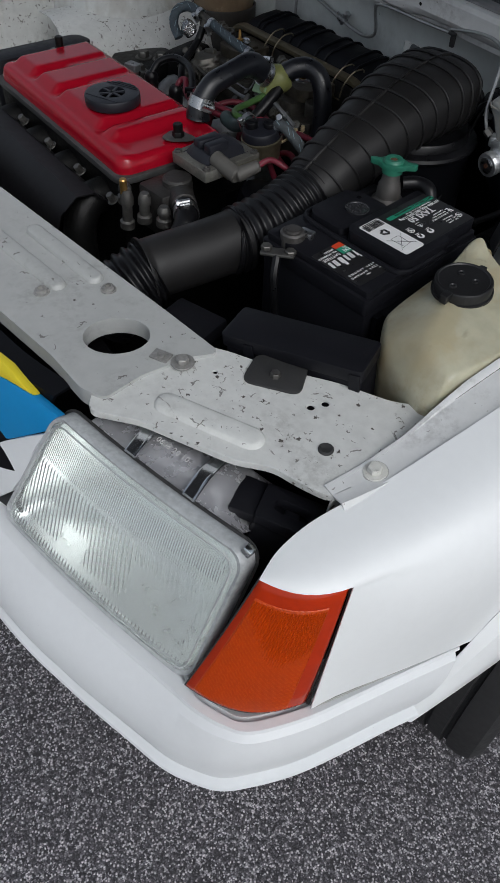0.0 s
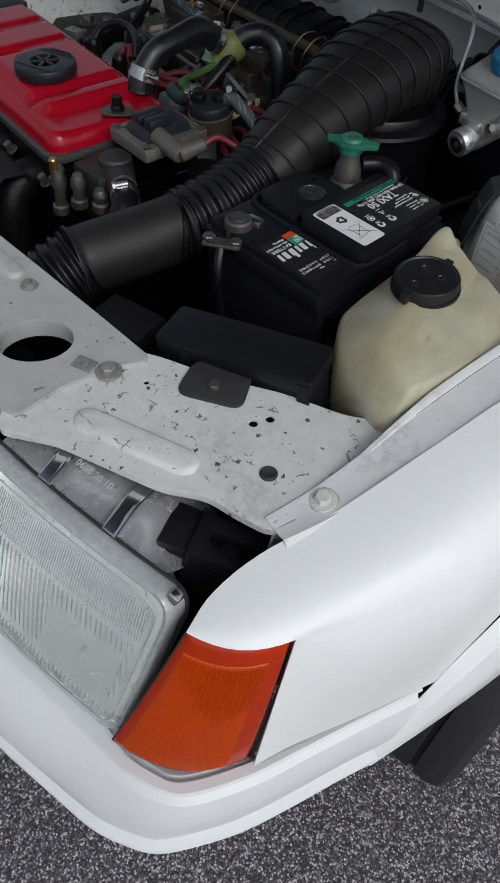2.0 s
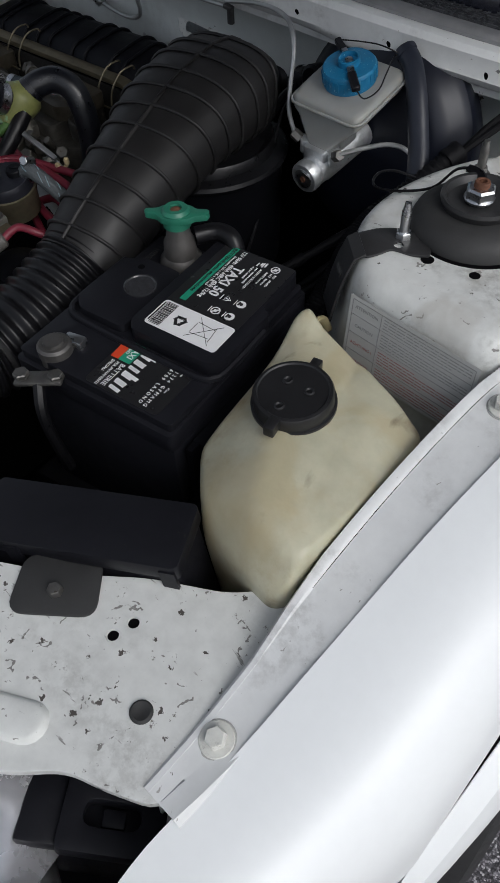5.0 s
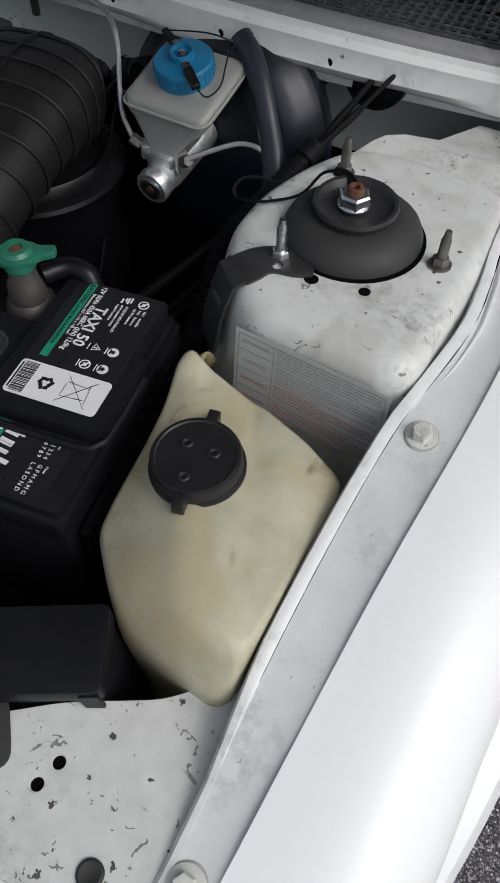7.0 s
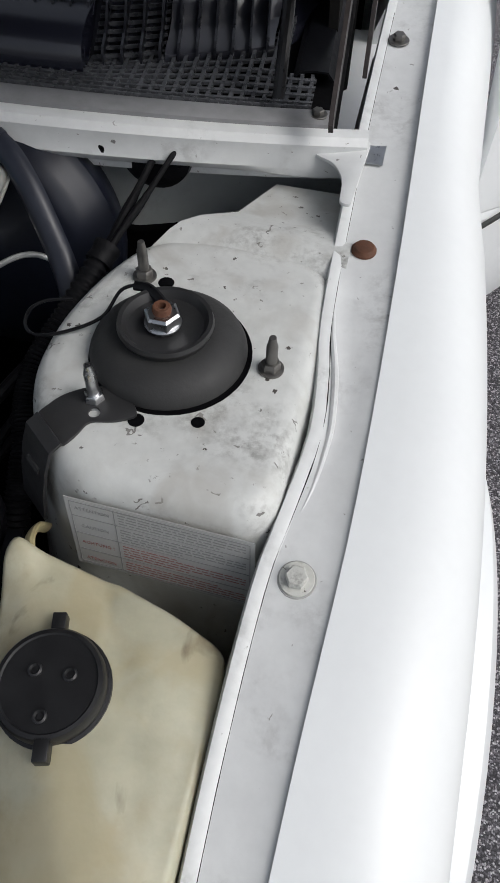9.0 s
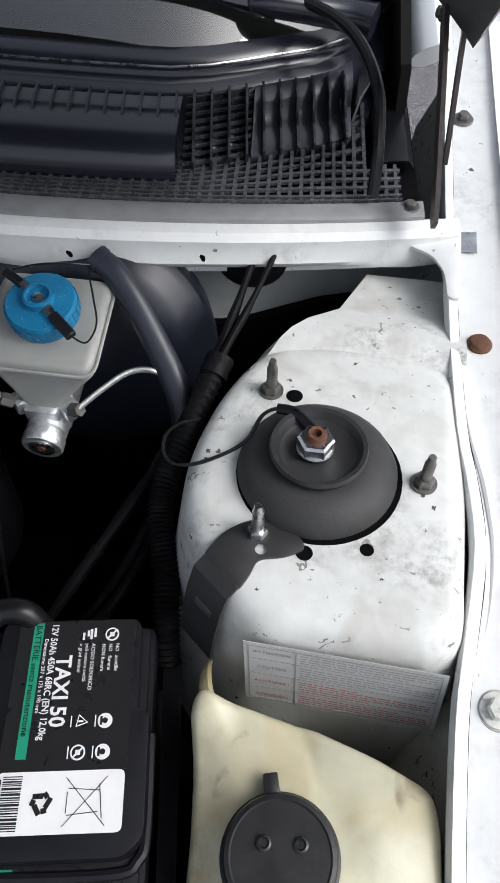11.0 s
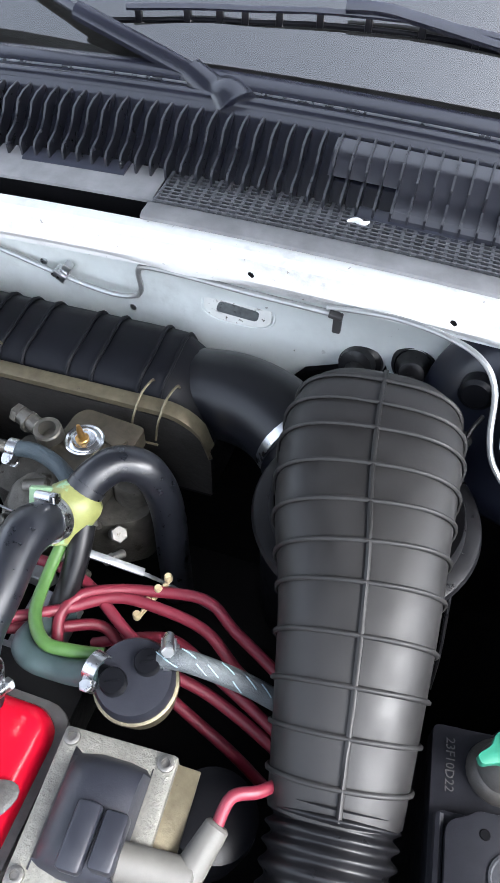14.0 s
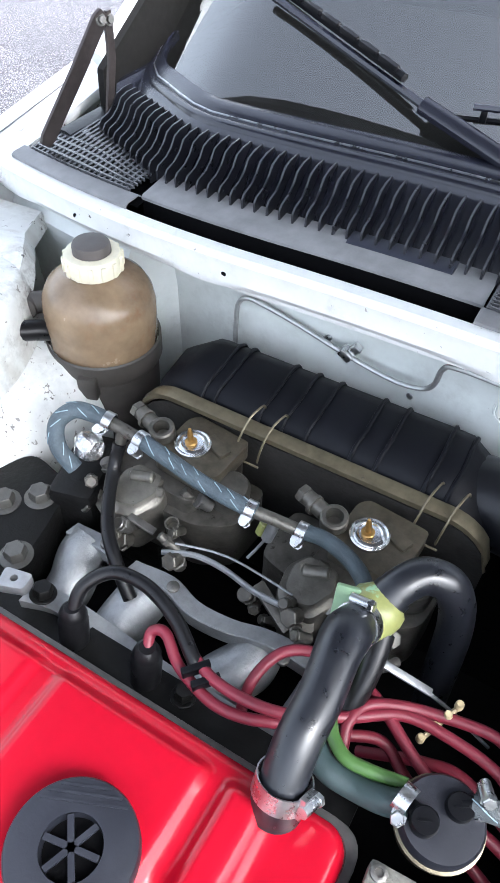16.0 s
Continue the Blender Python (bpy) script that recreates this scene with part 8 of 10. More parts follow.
def build_engine():
    eng = thing("engine", (-0.2375, 0.111, 0.45), "greasy engine with a glossy red rocker cover", "engine")
    # rocker cover: raised pads with valleys between them
    L, W = 0.218, 0.094
    bm = bmesh.new()
    nu, nv = 110, 52

    def smooth(a, b, x):
        t = max(0.0, min(1.0, (x - a) / (b - a)))
        return t * t * (3 - 2 * t)

    def height(u, v):
        edge = min(L - abs(u), W - abs(v))
        r = 0.022
        cx, cy = max(0, abs(u) - (L - r)), max(0, abs(v) - (W - r))
        if cx and cy:
            edge = r - math.hypot(cx, cy)
        wall = math.sqrt(max(0.0, 1 - (1 - min(1.0, max(0.0, edge) / 0.014)) ** 2))
        z = 0.724 + 0.017 * wall
        pad = 0.0
        for a, b in ((-0.195, -0.128), (-0.108, -0.045), (-0.025, 0.108), (0.128, 0.155)):
            pad = max(pad, smooth(a - 0.010, a + 0.006, u) * (1 - smooth(b - 0.006, b + 0.010, u)))
        pad *= smooth(-W + 0.016, -W + 0.040, v) * (1 - smooth(W - 0.026, W - 0.014, v))
        spine = smooth(-0.020, 0.0, v) * (1 - smooth(W - 0.026, W - 0.014, v)) * (1 - smooth(0.10, 0.13, u)) * smooth(-0.20, -0.185, u)
        dip = smooth(0.160, 0.172, u) * smooth(-0.075, -0.05, v) * 0.003
        return z + 0.0115 * max(pad, 0.55 * spine) - dip
    rows = []
    for j in range(nv + 1):
        v = -W + 2 * W * j / nv
        row = []
        for i in range(nu + 1):
            u = -L + 2 * L * i / nu
            r = 0.022
            cx, cy = abs(u) - (L - r), abs(v) - (W - r)
            if cx > 0 and cy > 0:
                d = math.hypot(cx, cy)
                m = max(cx, cy)
                f = m / d if d else 1
                uu, vv = math.copysign(L - r + cx * f, u), math.copysign(W - r + cy * f, v)
            else:
                uu, vv = u, v
            row.append(ENGINE @ Vector((uu, vv, height(uu, vv))))
        rows.append(row)
    skin(bm, rows, 0)
    # skirt
    bmesh.ops.recalc_face_normals(bm, faces=bm.faces)
    rim = [e for e in bm.edges if e.is_boundary]
    ext = bmesh.ops.extrude_edge_only(bm, edges=rim)
    for vtx in ext["geom"]:
        if isinstance(vtx, bmesh.types.BMVert):
            vtx.co.z = 0.712
    cover = part("rocker_cover", bm, "red_paint", eng, "glossy red painted rocker cover", smooth=50)
    bm = bmesh.new()
    plate(bm, round_poly([(-L - 0.008, -W - 0.007), (L + 0.007, -W - 0.007), (L + 0.007, W + 0.007), (-L - 0.008, W + 0.007)], 0.025, 5), 0.010, ENGINE @ pose(0, 0, 0.7165), bevel=0.001)
    part("gasket_flange", bm, "flange_grey", eng)
    for name, at, size in (("head", (0, 0, 0.61), (0.43, 0.19, 0.19)), ("block", (-0.02, -0.02, 0.40), (0.50, 0.26, 0.26)), ("inlet_face", (0, 0.115, 0.655), (0.42, 0.05, 0.05))):
        bm = bmesh.new()
        box(bm, (0, 0, 0), (1, 1, 1), m=ENGINE @ pose(*at) @ Matrix.Diagonal((*size, 1)))
        part(name, bm, "block", eng)
    # exhaust side: dark cover with studs
    for k in range(4):
        u = -0.16 + 0.105 * k
        bm = bmesh.new()
        tube(bm, [ENGINE @ Vector((u, -0.085, 0.665)), ENGINE @ Vector((u + 0.004, -0.125, 0.660)), ENGINE @ Vector((u + 0.012, -0.150, 0.62)), ENGINE @ Vector((u + 0.02, -0.155, 0.52))], 0.026, 14, 6)
        part("exhaust_branch", bm, "block", eng)
        bolt(eng, ENGINE @ Vector((u + 0.045, -0.102, 0.675)), (0, -0.5, 1), 0.0065, 0.012, 0.009)
    bm = bmesh.new()
    skin(bm, [[ENGINE @ Vector((u, v, z)) for v, z in ((-0.104, 0.668), (-0.125, 0.690), (-0.155, 0.693), (-0.185, 0.672), (-0.205, 0.625), (-0.21, 0.52))] for u in (-0.24, -0.17, -0.10, -0.02, 0.06, 0.13, 0.19)], 0.002)
    bmesh.ops.bevel(bm, geom=[e for e in bm.edges if e.calc_face_angle(0) > 0.5], offset=0.004, segments=2, affect="EDGES")
    part("heat_shield", bm, "shield", eng, "dull dark heat shield")
    # timing end
    bm = bmesh.new()
    plate(bm, round_poly([(-0.275, -0.09), (-0.225, -0.10), (-0.225, 0.10), (-0.275, 0.09)], 0.02, 4), 0.20, ENGINE @ pose(0, 0, 0.738), bevel=0.006)
    part("timing_cover", bm, "box_plastic", eng)
    # cover bolts with star washers
    for u, v, tall in ((0.199, 0.018, 0.020), (-0.200, 0.020, 0.024)):
        at = ENGINE @ Vector((u, v, 0.7415))
        bm = bmesh.new()
        out = [(0.024 * (1 + 0.13 * math.cos(3 * a) + 0.08 * math.sin(2 * a)) * math.cos(a), 0.017 * (1 + 0.13 * math.cos(3 * a)) * math.sin(a)) for a in [2 * math.pi * k / 28 for k in range(28)]]
        plate(bm, out, 0.0018, Matrix.Translation(at + Vector((0, 0, 0.0018))) @ pose(0, 0, 0, 0, 0, 40), bevel=0.0004)
        w = part("lock_plate", bm, "dirty_steel", cover)
        bm = bmesh.new()
        hexagon(bm, at + Vector((0, 0, 0.0015)), (0, 0, 1), 0.0092, 0.008)
        lathe(bm, [(0.0072, 0.008), (0.0072, tall), (0.006, tall + 0.001)], at, (0, 0, 1), 18)
        part("cover_bolt", bm, "block", cover)
    # oil filler cap
    c = ENGINE @ Vector((0.066, -0.018, 0.748))
    cap = part("oil_filler_cap", lathe(bmesh.new(), [(0.036, 0.0), (0.0365, 0.006), (0.0425, 0.007), (0.0432, 0.009), (0.0432, 0.0195), (0.0422, 0.0215), (0.0395, 0.0222), (0.0205, 0.0222), (0.0198, 0.0130), (0.006, 0.0130)], c, (0, 0, 1), 56), "cap_navy", cover, "black ribbed oil filler cap")
    # black disc over the cap's floor puts in the shade between the spokes
    part("cap_well", lathe(bmesh.new(), [(0.0196, 0.0134), (0.002, 0.0138)], c, (0, 0, 1), 32), "black_void", cap)
    for k in range(6):
        a = 2 * math.pi * k / 6 + 0.26
        bm = bmesh.new()
        box(bm, (0, 0, 0), (1, 1, 1), m=Matrix.Translation(c + Vector((0, 0, 0.0212))) @ pose(0, 0, 0, 0, 0, math.degrees(a)) @ pose(0.009, 0, 0) @ Matrix.Diagonal((0.021, 0.0042, 0.0022, 1)))
        part("spoke", bm, "cap_navy", cap, smooth=0)
    for k, (y, w) in enumerate(((0.0265, 0.060), (0.0315, 0.050), (-0.0265, 0.060), (0.0365, 0.034))):
        bm = bmesh.new()
        box(bm, (0, 0, 0), (1, 1, 1), m=Matrix.Translation(c + Vector((0, 0, 0.0224))) @ pose(0, 0, 0, 0, 0, 28) @ pose(0, y, 0) @ Matrix.Diagonal((w, 0.0016, 0.0014, 1)))
        part("ridge", bm, "cap_navy", cap, smooth=0)
    return eng, cover


M["flange_grey"] = material("oily_grey_flange", (0.09, 0.09, 0.09), 0.45, 0.5, vary=0.3, bump=0.2)
M["shield"] = material("dark_heat_shield", (0.014, 0.0135, 0.015), 0.45, 0.5, vary=0.4, scale=14, bump=0.2, bump_scale=50, spots=(0.035, 0.03, 0.028), spot_size=30, spot_amount=0.03)
M["cap_navy"] = material("blue_black_plastic", (0.013, 0.014, 0.020), 0.42, vary=0.2, bump=0.1)
engine, rocker_cover = build_engine()


def clamp(at, way, r, parent, screw=(1, 0, 0), w=0.0045, mat="steel"):
    """A band clamp with its screw."""
    bm = bmesh.new()
    lathe(bm, [(r, -w), (r + 0.0011, -w), (r + 0.0011, w), (r, w)], at, way, 32, caps=False)
    sv = Vector(screw).normalized()
    p = Vector(at) + sv * (r + 0.004)
    t = Vector(way).normalized().cross(sv)
    lathe(bm, [(0.0042, -0.008), (0.0042, 0.008)], p, t, 12)
    hexagon(bm, p + t * 0.008, t, 0.0052, 0.004)
    box(bm, (0, 0, 0), (1, 1, 1), m=Matrix.Translation(p - sv * 0.003) @ Matrix((t, Vector(way).normalized(), sv)).transposed().to_4x4() @ Matrix.Diagonal((0.014, w * 2.2, 0.005, 1)))
    return part("hose_clamp", bm, mat, parent, "bright steel hose clamp")


def build_breather():
    h = thing("breather_hose", (-0.09, 0.26, 0.75), "thick black rubber breather hose with a bright clamp", "hose")
    s = Vector((-0.0825, 0.200, 0.742))
    line = [s, s + Vector((-0.001, 0.006, 0.020)), s + Vector((-0.005, 0.030, 0.043)), (-0.090, 0.262, 0.794), (-0.097, 0.300, 0.799), (-0.099, 0.322, 0.789), (-0.098, 0.340, 0.774)]
    bm = bmesh.new()
    tube(bm, line, 0.0175, 24, 8, radius=lambda t: 0.0195 - 0.003 * min(1, t * 6) + 0.0025 * math.exp(-((t - 0.75) / 0.12) ** 2))
    part("tube", bm, "breather_rubber", h, smooth=60)
    clamp(s + Vector((-0.001, 0.008, 0.021)), (-0.05, 0.45, 0.9), 0.0192, h, (0.8, -0.1, 0.15), 0.008)
    v = thing("breather_valve", (-0.100, 0.363, 0.77), "translucent yellow and green plastic valve between two hoses", "valve")
    bm = bmesh.new()
    box(bm, (-0.100, 0.347, 0.765), (0.050, 0.008, 0.050), (-38, 0, 18), 0.002)
    part("green_flange", bm, "flange_green", v, "pale green plastic flange")
    bm = bmesh.new()
    lathe(bm, [(0.010, -0.030), (0.016, -0.022), (0.021, -0.006), (0.0235, 0.006), (0.0225, 0.013), (0.016, 0.020), (0.012, 0.024)], (-0.096, 0.357, 0.764), (0.15, 0.75, 0.62), 28)
    part("body", bm, "valve_green", v)
    clamp((-0.0985, 0.335, 0.778), (0.1, 0.75, -0.5), 0.0178, v, (-0.2, 0.3, 0.9), 0.005)
    h2 = thing("breather_hose", (-0.06, 0.40, 0.78), "black rubber hose arching down past the carburettor", "hose")
    bm = bmesh.new()
    tube(bm, [(-0.093, 0.366, 0.771), (-0.087, 0.382, 0.781), (-0.075, 0.401, 0.784), (-0.057, 0.411, 0.776), (-0.045, 0.413, 0.755), (-0.038, 0.412, 0.72), (-0.034, 0.406, 0.67), (-0.03, 0.40, 0.60)], 0.0155, 20, 8)
    part("tube", bm, "breather_rubber", h2, smooth=60)
    bm = bmesh.new()
    tube(bm, [(-0.0935, 0.3645, 0.770), (-0.0915, 0.370, 0.7738), (-0.089, 0.377, 0.778)], 0.0168, 20, 2)
    part("cuff", bm, "breather_rubber", h2, smooth=60)


M["flange_green"] = material("pale_green_plastic", (0.22, 0.35, 0.20), 0.4, vary=0.15, scale=40)
build_breather()


def build_fuel_pump():
    p = thing("fuel_pump", (0.015, 0.252, 0.74), "round black fuel pump with two clamped hoses", "fuel pump")
    ax = Vector((0.02, -0.12, 1)).normalized()
    o = Vector((0.0150, 0.2575, 0.738))
    bm = bmesh.new()
    lathe(bm, [(0.027, -0.030), (0.0300, -0.006), (0.0318, -0.002), (0.0318, 0.002), (0.0295, 0.003)], o, ax, 44)
    part("rim", bm, "zinc_gold", p, "yellow zinc-plated rim")
    bm = bmesh.new()
    lathe(bm, [(0.0298, 0.0), (0.0295, 0.012), (0.0275, 0.016), (0.008, 0.0168)], o, ax, 44)
    part("body", bm, "cap_navy", p, "blue-black plastic body")
    for d in (Vector((-0.010, -0.010, 0)), Vector((0.006, 0.012, 0))):
        bm = bmesh.new()
        lathe(bm, [(0.0098, 0.012), (0.0098, 0.023), (0.0088, 0.0245), (0.003, 0.0245)], o + d, ax, 24)
        box(bm, tuple(o + d + ax * 0.0248), (0.010, 0.0014, 0.001), (0, 0, 30))
        part("plug", bm, "black_plastic", p)
    for p0, p1 in (((-0.010, -0.010, 0.016), (-0.034, -0.006, 0.010)), ((0.006, 0.012, 0.018), (0.024, 0.022, 0.020))):
        bm = bmesh.new()
        cyl(bm, o + Vector(p0), o + Vector(p1), 0.0070, n=14)
        part("spigot", bm, "black_plastic", p)
    hose_in = thing("fuel_hose", (-0.05, 0.26, 0.74), "grey-black fuel hose with faded lettering", "hose")
    bm = bmesh.new()
    tube(bm, [o + Vector((-0.022, -0.008, 0.017)), (-0.022, 0.2455, 0.746), (-0.043, 0.245, 0.736), (-0.066, 0.244, 0.736), (-0.079, 0.252, 0.734), (-0.083, 0.272, 0.720), (-0.080, 0.30, 0.69)], 0.0098, 16, 8)
    part("tube", bm, "hose_grey", hose_in)
    clamp(o + Vector((-0.0265, -0.0065, 0.017)), (-1, 0.15, 0), 0.0102, hose_in, (0.1, -0.7, -0.2), 0.005)
    hose_out = thing("fuel_hose", (0.06, 0.28, 0.74), "grey braided fuel hose with blue flecks", "hose")
    line = [o + Vector((0.014, 0.017, 0.019)), (0.045, 0.277, 0.762), (0.068, 0.283, 0.750), (0.092, 0.288, 0.735), (0.118, 0.292, 0.715)]
    bm = bmesh.new()
    tube(bm, line, 0.0080, 18, 10)
    tb = part("tube", bm, "braid_grey", hose_out)
    flecks(line, 0.0080, 9, tb)
    clamp(o + Vector((0.020, 0.020, 0.0192)), (1, 0.4, -0.15), 0.0086, hose_out, (-0.3, 0.4, 0.9), 0.005)
    green = thing("green_hose", (-0.05, 0.29, 0.73), "bright green rubber hose curling to the fuel pump", "hose")
    bm = bmesh.new()
    tube(bm, [(-0.094, 0.335, 0.748), (-0.091, 0.305, 0.742), (-0.082, 0.274, 0.742), (-0.062, 0.256, 0.745), (-0.040, 0.257, 0.746), (-0.014, 0.264, 0.746)], 0.0052, 14, 8)
    part("tube", bm, "green_hose", green)
    bm = bmesh.new()
    tube(bm, [(-0.082, 0.352, 0.758), (-0.078, 0.330, 0.742), (-0.078, 0.305, 0.722), (-0.084, 0.285, 0.70)], 0.010, 14, 8)
    tagged(part("vacuum_hose", bm, "hose", None), "black rubber hose under the breather valve", "hose")


def flecks(line, r, n, parent, mat="fleck_blue"):
    """Coloured threads in the braid."""
    pts = smooth_line(line, 10)
    for k in range(n):
        i = int(3 + (len(pts) - 8) * k / n)
        d = (pts[i + 2] - pts[i]).normalized()
        up = (Vector((0, -0.3, 1)) - d * d.dot(Vector((0, -0.3, 1)))).normalized()
        side = d.cross(up)
        a = 0.7 * math.sin(k * 2.3)
        line_k = []
        for q in (-1, 0, 1):
            ang = a + 0.35 * q
            line_k.append(pts[i + 1] + d * (0.0055 * q) + (up * math.cos(ang) + side * math.sin(ang)) * (r + 0.0003))
        bm = bmesh.new()
        tube(bm, line_k, 0.0005, 5, 3)
        part("thread", bm, mat, parent)


M["hose_grey"] = material("grey_rubber_hose", (0.030, 0.05, 0.052), 0.5, vary=0.25, bump=0.15)
M["braid_grey"] = material("grey_braid", (0.075, 0.085, 0.09), 0.6, vary=0.3, scale=150, bump=0.6, bump_scale=800)
M["fleck_blue"] = material("pale_blue_thread", (0.24, 0.33, 0.37), 0.6, vary=0.15)
build_fuel_pump()


def build_coil():
    c = thing("ignition_coil", (0.035, 0.165, 0.73), "black ignition coil on a dull laminated metal frame", "ignition coil")
    F = pose(0.0355, 0.166, 0, 0, 0, 7.5)
    bm = bmesh.new()
    plate(bm, round_poly([(-0.042, -0.050), (0.040, -0.050), (0.040, 0.050), (-0.042, 0.050)], 0.003, 2), 0.016, F @ pose(0, 0, 0.745), [round_poly([(-0.028, -0.034), (0.024, -0.034), (0.024, 0.034), (-0.028, 0.034)], 0.003, 2)], bevel=0.001)
    part("frame", bm, "frame_metal", c, "dull speckled metal frame", smooth=30)
    bm = bmesh.new()
    box(bm, tuple(F @ Vector((0.042, 0.012, 0.736))), (0.028, 0.070, 0.004), (0, 8, 7.5), 0.001)
    part("mounting_plate", bm, "zinc_gold", c)
    bm = bmesh.new()
    rows = []
    for k in range(13):
        y = -0.038 + 0.076 * k / 12
        r = 0.026 * math.sqrt(max(0.05, 1 - abs(2 * (k / 12) - 1) ** 4))
        rows.append([F @ Vector((-0.030 + (0.004 if k in (0, 12) else 0), y, 0.733)), F @ Vector((-0.030, y, 0.746)), F @ Vector((-0.024, y, 0.733 + r)), F @ Vector((-0.010, y, 0.739 + r)), F @ Vector((0.010, y, 0.739 + r)), F @ Vector((0.022, y, 0.735 + r)), F @ Vector((0.026, y, 0.746)), F @ Vector((0.026, y, 0.733))])
    rings = [[bm.verts.new(p) for p in r] for r in rows]
    ring_faces(bm, rings, True, True, True)
    part("winding_block", bm, "cap_navy", c, "blue-black moulded winding", smooth=50)
    bm = bmesh.new()
    box(bm, tuple(F @ Vector((0.000, -0.016, 0.768))), (0.016, 0.040, 0.012), (0, 0, 7.5), 0.003)
    box(bm, tuple(F @ Vector((0.018, -0.014, 0.765))), (0.016, 0.034, 0.014), (0, 0, 7.5), 0.003)
    part("terminal_tower", bm, "cap_navy", c)
    for u, v in ((-0.035, 0.043), (0.033, 0.043), (-0.035, -0.043), (0.033, -0.043)):
        bm = bmesh.new()
        lathe(bm, [(0.0058, 0), (0.0058, 0.003), (0.0045, 0.0036), (0.003, 0.0036), (0.0028, 0.002)], F @ Vector((u, v, 0.745)), n=16)
        part("screw", bm, "dirty_steel", c)
    bm = bmesh.new()
    cyl(bm, F @ Vector((0.022, -0.020, 0.752)), F @ Vector((0.070, -0.016, 0.742)), 0.0115, 0.0115, 20, 0.002)
    cyl(bm, F @ Vector((0.066, -0.016, 0.742)), F @ Vector((0.078, 0.016, 0.752)), 0.0105, 0.0085, 20, 0.002)
    part("lead_boot", bm, "boot_grey", c, "grey rubber lead boot")
    bm = bmesh.new()
    tube(bm, [F @ Vector((0.077, 0.014, 0.751)), F @ Vector((0.082, 0.032, 0.757)), (0.128, 0.220, 0.752), (0.142, 0.240, 0.735)], 0.0042, 12, 6)
    part("lead", bm, "red_lead", c, "dark red ignition lead")
    # junction and pipes next to the cover's end
    j = thing("coolant_outlet", (0.04, 0.10, 0.68), "dirty cast metal coolant outlet with pipe stubs", "coolant outlet")
    bm = bmesh.new()
    cyl(bm, (0.020, 0.105, 0.70), (0.085, 0.085, 0.705), 0.021, 0.019, 20, 0.002)
    cyl(bm, (0.035, 0.10, 0.66), (0.035, 0.10, 0.725), 0.026, 0.022, 20, 0.003)
    box(bm, (0.03, 0.08, 0.68), (0.06, 0.05, 0.07), (0, 0, 10), 0.006)
    part("casting", bm, "dirty_cast", j)
    for x, y, z, tall in ((0.052, 0.036, 0.68, 0.045), (0.030, 0.018, 0.665, 0.06), (0.075, 0.055, 0.68, 0.03), (0.006, 0.028, 0.69, 0.03)):
        bm = bmesh.new()
        lathe(bm, [(0.011, 0), (0.011, 0.010), (0.0075, 0.012), (0.0075, tall * 0.6), (0.0095, tall * 0.62), (0.0095, tall * 0.8), (0.006, tall)], (x, y, z), (0.05, 0.05, 1), 14)
        part("sensor", bm, "dirty_steel", j, "dull metal sensor")
    bm = bmesh.new()
    lathe(bm, [(0.0055, 0), (0.0055, 0.02), (0.004, 0.022)], (0.030, 0.018, 0.718), (0, 0, 1), 12)
    part("brass_pin", bm, "brass", j)
    bm = bmesh.new()
    tube(bm, [(0.085, 0.085, 0.705), (0.115, 0.07, 0.70), (0.13, 0.04, 0.67), (0.13, 0.0, 0.60)], 0.017, 16, 6)
    part("stub_hose", bm, "hose", j)
    clamp((0.098, 0.080, 0.7035), (1, -0.4, -0.1), 0.0175, j, (0.2, -0.2, 0.9), 0.006)
    d = thing("distributor_cap", (0.10, 0.16, 0.66), "round black distributor cap under the air duct", "distributor")
    bm = bmesh.new()
    lathe(bm, [(0.034, -0.04), (0.034, 0.0), (0.032, 0.012), (0.022, 0.016), (0.008, 0.016)], (0.098, 0.205, 0.69), (0.2, 0.1, 1), 32)
    part("cap", bm, "black_plastic", d)


M["frame_metal"] = material("dull_frame_metal", (0.19, 0.186, 0.165), 0.5, 0.55, vary=0.3, scale=60, bump=0.5, bump_scale=400, spots=(0.16, 0.15, 0.12), spot_size=150, spot_amount=0.08)
M["boot_grey"] = material("grey_rubber_boot", (0.085, 0.081, 0.073), 0.6, vary=0.2, bump=0.1)
build_coil()


